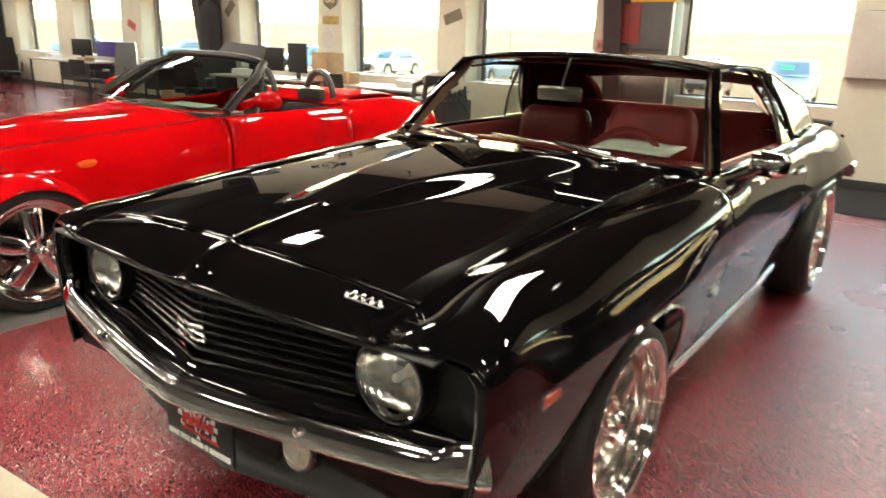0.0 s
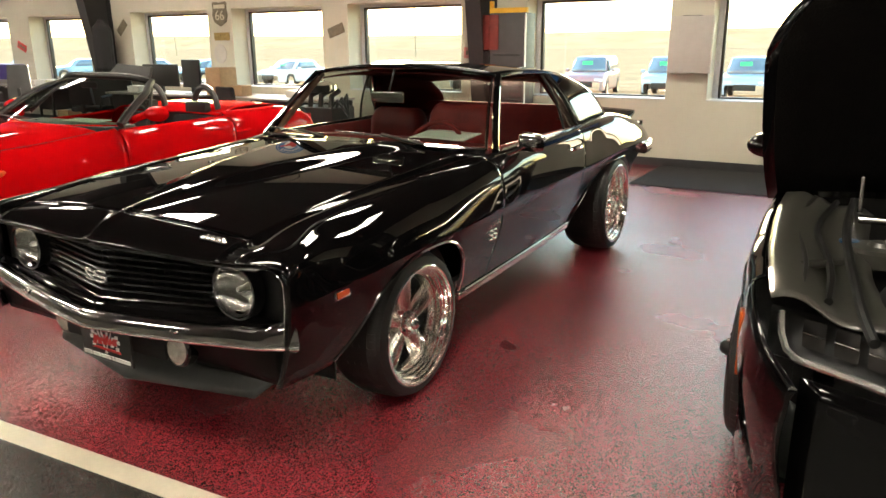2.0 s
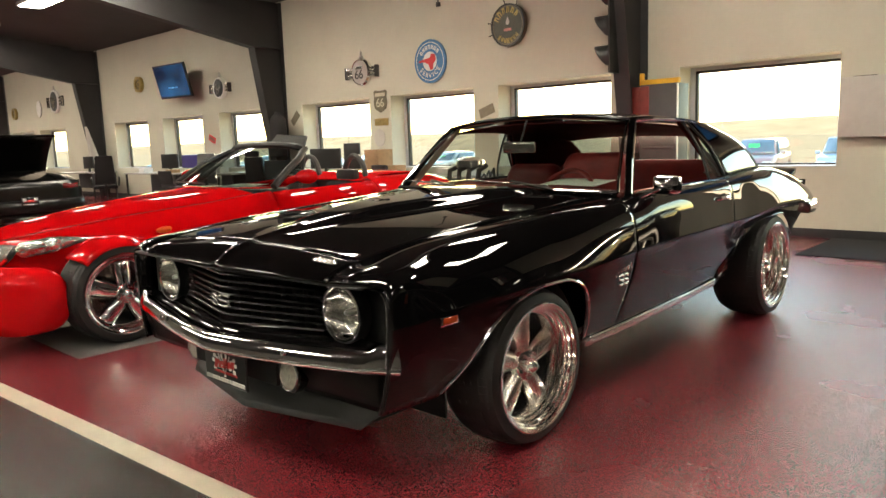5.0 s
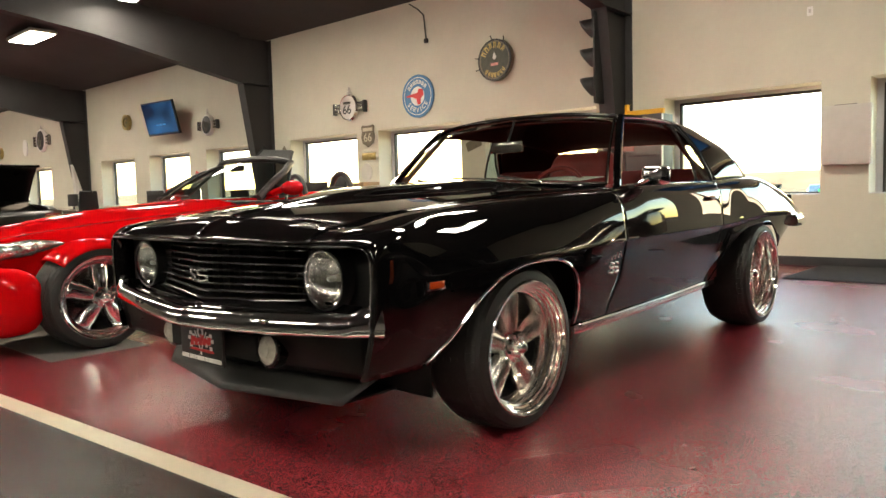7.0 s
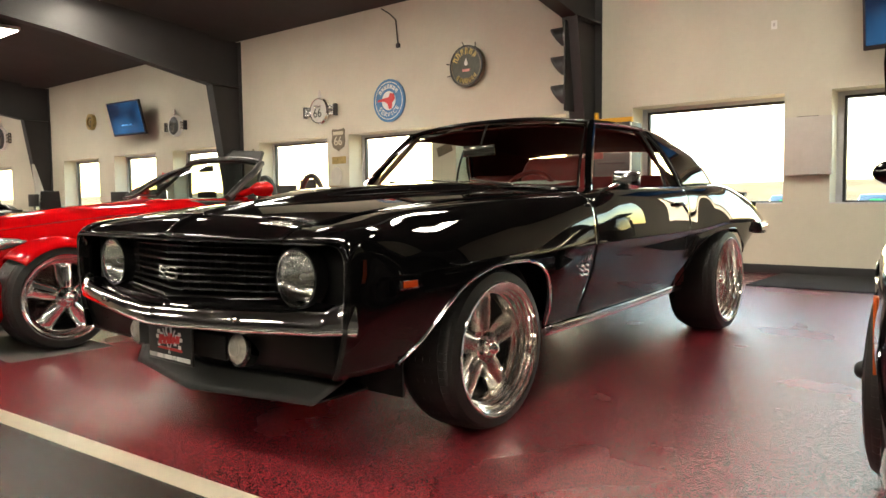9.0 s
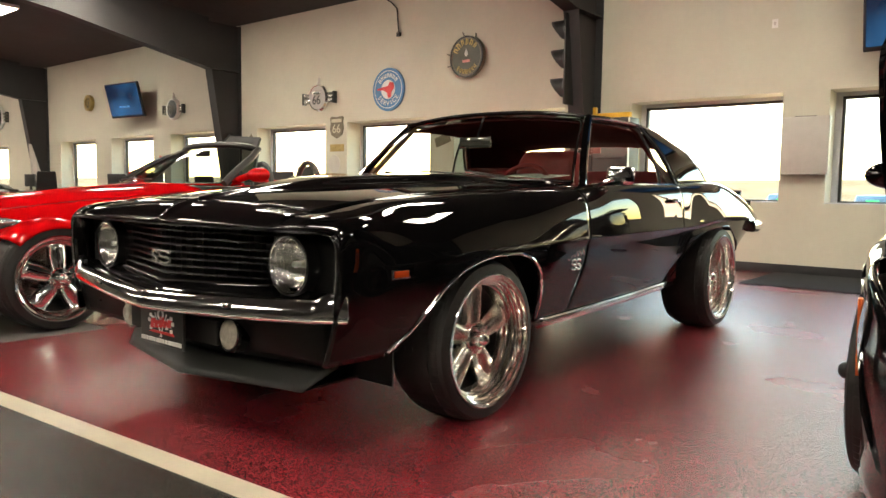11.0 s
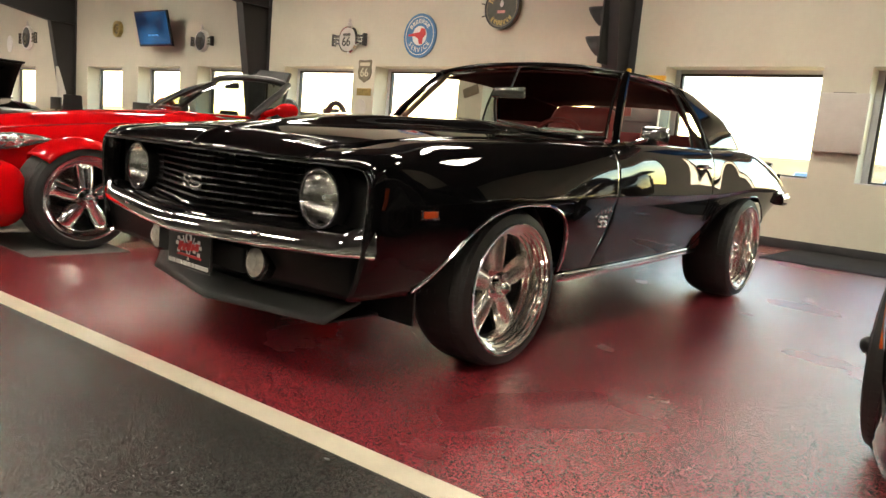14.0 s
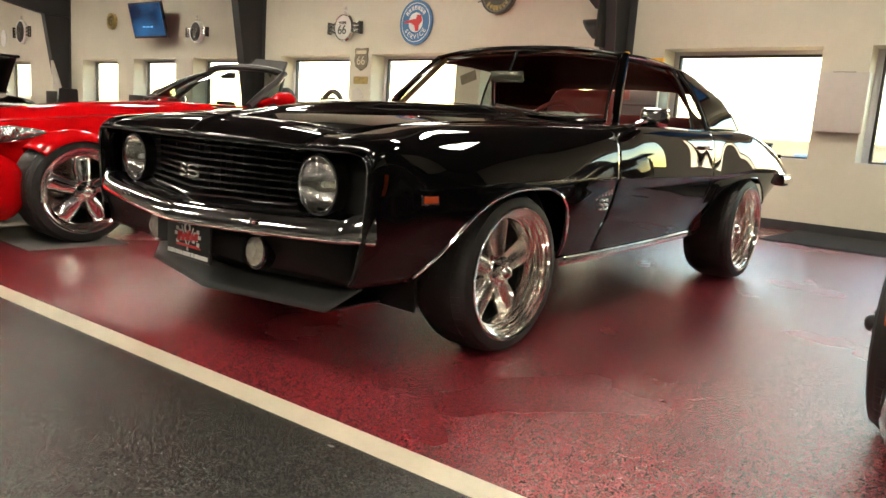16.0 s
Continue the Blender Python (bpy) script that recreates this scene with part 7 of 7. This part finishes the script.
sheet(bm, drape, steps(0, math.tau, 30), steps(0, 1, 16))
single("hung_jacket", bm, M_FABRIC, "dark jacket hung on the column", "cloth", solid=0.01, smooth=60)


# ---- far black saloon with its boot open ----
def build_saloon():
    car = thing("black_saloon", "black older saloon car with its boot lid raised", "car", "cars in the showroom")
    L = pose(-10.45, 1.76, 0, 0, 0, 90)
    P = lambda x, y, z: L @ Vector((x, y, z))
    hw = ip([0, 0.3, 1.2, 3.6, 4.6, 4.9], [0.84, 0.90, 0.92, 0.92, 0.88, 0.78])
    tp = ip([0, 0.3, 1.0, 2.0, 3.6, 4.9], [0.82, 0.90, 0.93, 0.95, 0.92, 0.80])

    def sh(y, s, sx):
        c = 0.0
        for yc in (0.95, 3.85):
            d = 0.36 ** 2 - (y - yc) ** 2
            if d > 0:
                c = max(c, 0.33 + math.sqrt(d))
        l = max(0.26, c)
        if s <= 0.5:
            b = s / 0.5 * math.pi / 2
            m = max(0.62, l + 0.01)
            return P(sx * lerp(0.62, hw(y), math.sin(b) ** 0.8), y, m + (tp(y) - m) * math.cos(b) ** 0.6)
        return P(sx * (hw(y) - 0.05 * (s - 0.5)), y, lerp(max(0.62, l + 0.01), l, (s - 0.5) * 2))
    for sx in (1, -1):
        part("body_side", sheet(bmesh.new(), lambda y, s: sh(y, s, sx), steps(0, 4.9, 80), steps(0, 1, 16)), M_OLDPAINT, car, solid=0.01, smooth=60)
        part("tail_lamp", sheet(bmesh.new(), lambda u, v: P(sx * lerp(0.56, 0.80, u), -0.015 + 0.01 * u, lerp(0.69, 0.77, v)), (0, 0.5, 1), (0, 1)), M_TAIL, car, solid=0.02)
        for yc in (0.95, 3.85):
            mm = L @ ((LEFT if sx > 0 else RIGHT)(sx * 0.90, yc, 0.33))
            wheel(car, mm, 0.328, 0.21, 0.22, 5, M_GREYALLOY, M_GREYALLOY, 0.2)
    part("boot_bulkhead", sheet(bmesh.new(), lambda x, z: P(x, 1.12, z), (-0.70, 0.70), (0.5, 1.02)), M_DEEP, car, solid=0.02)
    part("tail_panel", sheet(bmesh.new(), lambda x, v: P(x, 0.0, lerp(0.82, 0.30, v)), steps(-0.83, 0.83, 10), steps(0, 1, 4)), M_OLDPAINT, car, solid=0.02)
    part("rear_bumper", sheet(bmesh.new(), lambda x, v: P(x, -0.10 + 0.06 * (x / 0.88) ** 4 + 0.05 * (2 * v - 1) ** 2, lerp(0.32, 0.52, v)), steps(-0.88, 0.88, 16), steps(0, 1, 6)), M_OLDPAINT, car, solid=0.02, smooth=60)
    pl = part("number_plate", sheet(bmesh.new(), lambda x, v: P(x, -0.125, lerp(0.44, 0.58, v)), (-0.13, 0.13), (0, 1)), M_BLACK, car, "black dealer plate with red and white print", solid=0.006)
    part("plate_band", sheet(bmesh.new(), lambda x, v: P(x, -0.131, lerp(0.495, 0.535, v)), (-0.09, 0.09), (0, 1)), M_SIGNRED, pl, solid=0.003)
    for k in (-1, 1):
        part("plate_check", sheet(bmesh.new(), lambda x, v: P(k * 0.085 + x, -0.134, lerp(0.515, 0.565, v)), (-0.028, 0.028), (0, 1)), M_WHITE, pl, solid=0.003)
    part("plate_bar", sheet(bmesh.new(), lambda x, v: P(x, -0.131, lerp(0.455, 0.468, v)), (-0.11, 0.11), (0, 1)), M_WHITE, pl, solid=0.003)
    part("boot_lid", sheet(bmesh.new(), lambda u, v: P(u * 0.70, 1.05 - 0.42 * v - 0.25 * v * v + 0.1, 0.95 + 0.74 * v - 0.12 * sstep(0.85, 1, v)), steps(-1, 1, 10), steps(0, 1, 12)), M_SATIN, car, "raised boot lid", solid=0.04, smooth=60)
    # sloping black sheet added to give the boot opening its deep shade
    part("boot_dark_sheet", sheet(bmesh.new(), lambda x, v: P(x, lerp(0.06, 1.10, v), lerp(0.62, 0.97, v ** 0.6)), (-0.66, 0, 0.66), steps(0, 1, 8)), M_LINER, car, "black sheet added to darken the boot opening", solid=0.01)
    part("boot_floor", sheet(bmesh.new(), lambda x, y: P(x, y, 0.55), (-0.65, 0.65), (0.02, 1.1)), M_DEEP, car, solid=0.02)
    part("roof", sheet(bmesh.new(), lambda u, v: P(u * lerp(0.76, 0.60, math.sin(v * math.pi) ** 0.6), lerp(1.1, 3.6, v), 0.94 + 0.46 * math.sin(v * math.pi) ** 0.55 - 0.03 * u * u), steps(-1, 1, 10), steps(0.01, 0.99, 24)), M_OLDPAINT, car, solid=0.02, smooth=60)
    part("hood", sheet(bmesh.new(), lambda u, y: P(u * 0.64, y, tp(y) + 0.015 * (1 - u * u)), steps(-1, 1, 8), steps(3.5, 4.9, 8)), M_OLDPAINT, car, solid=0.01)
    part("floor_pan", sheet(bmesh.new(), lambda x, y: P(x, y, 0.26), (-0.8, 0.8), (0.1, 4.8)), M_DEEP, car, solid=0.04)


build_saloon()


# ---- vehicles outdoors ----
def parked(x, y, turn, kind, paint, label):
    G = -0.72
    car = thing("parked_" + ("suv" if kind else "car"), label, "car", "cars parked outside", pose(x, y, G, 0, 0, turn))
    h, bel, l, w = (1.72, 1.02, 4.8, 0.95) if kind else (1.46, 0.92, 4.6, 0.91)
    body = ip([0, 0.15, 0.8, 3.8, l - 0.2, l], [0.80, 0.90, 1, 1, 0.92, 0.82])
    topz = ip([0, 0.25, 1.2, 3.6, l - 0.2, l], [0.62, bel - 0.12, bel, bel + 0.03, bel, bel - 0.15])

    def sh(u, y):
        a = abs(u)
        if a < 0.5:
            return Vector((math.copysign(w * body(y) * (a / 0.5) ** 0.9 * 0.93, u), y, topz(y) + 0.02 * (1 - a)))
        v = (a - 0.5) / 0.5
        c = 0.26
        for yc in (0.95, l - 1.0):
            d = 0.40 ** 2 - (y - yc) ** 2
            if d > 0:
                c = max(c, 0.34 + math.sqrt(d))
        return Vector((math.copysign(w * body(y) * (0.93 + 0.07 * math.sin(min(v * 3, 1) * math.pi / 2) - 0.05 * v), u), y, lerp(topz(y), min(c, topz(y) - 0.05), v)))
    part("body", sheet(bmesh.new(), sh, steps(-1, 1, 28), steps(0, l, 60)), paint, car, solid=0.02, smooth=50)
    y0, y1, y2, y3 = (1.15, 1.75, 4.2, 4.65) if kind else (1.2, 2.0, 3.4, 4.2)

    def gh(u, v):
        y = lerp(y0, y3, v)
        f = min(sstep(y0, y1, y), 1 - sstep(y2, y3, y))
        a = abs(u)
        t = min(a / 0.7, 1)
        return Vector((math.copysign(lerp(0, lerp(0.88, 0.74, f), t), u) * w, y, bel - 0.02 + (h - bel) * f * (1 - 0.05 * t * t) * (1 if a <= 0.7 else 1 - (a - 0.7) / 0.3)))
    part("roof", sheet(bmesh.new(), gh, steps(-1, 1, 24), steps(0, 1, 30)), paint, car, smooth=50)
    part("windshield", sheet(bmesh.new(), lambda u, v: Vector((u * w * lerp(0.80, 0.68, v), lerp(y0 + 0.05, y1 - 0.12, v) - 0.04, lerp(bel + 0.02, h - 0.10, v) + 0.02)), (-1, 0, 1), steps(0, 1, 4)), M_DARKGLASS, car, solid=0.01)
    part("price_card", sheet(bmesh.new(), lambda u, v: Vector((u * 0.22 - 0.1, lerp(y0 + 0.25, y1 - 0.27, v) - 0.07, lerp(bel + 0.20, h - 0.26, v) + 0.03)), (-1, 1), (0, 1)), M_GREENCARD, car)
    for sx in (1, -1):
        part("side_glass", sheet(bmesh.new(), lambda u, v: Vector((sx * (w * lerp(0.885, 0.76, v) + 0.012), lerp(lerp(y0 + 0.35, y1 + 0.05, v), lerp(y3 - 0.35, y2 + 0.05, v), u), lerp(bel + 0.02, h - 0.14, v))), steps(0, 1, 6), (0, 1)), M_DARKGLASS, car, solid=0.01)
        part("headlamp", B(sx * 0.66 - 0.16, sx * 0.66 + 0.16, 0.03, 0.14, 0.66, 0.78, 0.02), M_WHITE, car)
        part("door_mirror", B(sx * (w + 0.08) - 0.09, sx * (w + 0.08) + 0.09, y0 + 0.35, y0 + 0.47, bel, bel + 0.14, 0.03), paint, car)
        for yc in (0.95, l - 1.0):
            m = (LEFT if sx > 0 else RIGHT)(sx * w * 0.97, yc, 0.345)
            wh = part("wheel", lathe(bmesh.new(), [(0.0005, -0.01), (0.20, -0.01), (0.235, 0.0), (0.235, -0.2)], m, 24), M_GREYALLOY, car)
            part("tyre", lathe(bmesh.new(), [(0.235, 0.0), (0.29, 0.01), (0.335, -0.02), (0.345, -0.06), (0.345, -0.2), (0.235, -0.22)], m, 24, closed=True), M_TYRE, wh)
    part("grille", B(-0.42, 0.42, -0.02, 0.03, 0.42, 0.66, 0.02), M_BLACK, car)


# car glass made paler in colour to imitate the haze outdoors
M_DARKGLASS = mat("haze-paled car glass", (0.12, 0.16, 0.19), 0.10, coat=1.0, var=0.1)
M_GREENCARD = mat("green price card", (0.05, 0.75, 0.18), 0.6, var=0.05)
M_SILVERCAR = mat("silver blue paint", (0.40, 0.46, 0.54), 0.35, coat=1.0, var=0.05)
# a dark red lightened in its colour, again for the haze
M_REDCAR = mat("haze-paled red paint", (0.34, 0.22, 0.21), 0.35, coat=1.0, var=0.05)
M_WHITECAR = mat("white paint coat", (0.62, 0.65, 0.68), 0.35, coat=1.0, var=0.04)
M_BLUECAR = mat("pale blue paint", (0.22, 0.36, 0.50), 0.35, coat=1.0, var=0.05)
for x, turn, k, pt, lab in ((-8.6, 8, 1, M_REDCAR, "dark red sport utility car parked outside"), (-5.2, 6, 1, M_SILVERCAR, "silver-blue utility car parked with a green card"), (-2.0, 4, 1, M_SILVERCAR, "silver-blue utility car parked with a green card"), (1.6, 2, 0, M_BLUECAR, "pale blue saloon parked outside"),
                            (-14.5, 4, 0, M_WHITECAR, "white saloon parked outside"), (-20.0, 6, 0, M_SILVERCAR, "silver saloon parked outside"), (-27.0, 4, 0, M_WHITECAR, "white saloon parked outside"), (-34.0, 2, 0, M_BLUECAR, "pale blue saloon parked outside"),
                            (-41.0, -30, 0, M_WHITECAR, "white saloon parked outside"), (-47.5, -30, 0, M_BLUECAR, "pale blue saloon parked outside"), (-55.0, -32, 0, M_WHITECAR, "white saloon parked outside"), (-63.0, -32, 0, M_BLUECAR, "pale blue saloon parked outside")):
    parked(x, 28.5, turn, k, pt, lab)
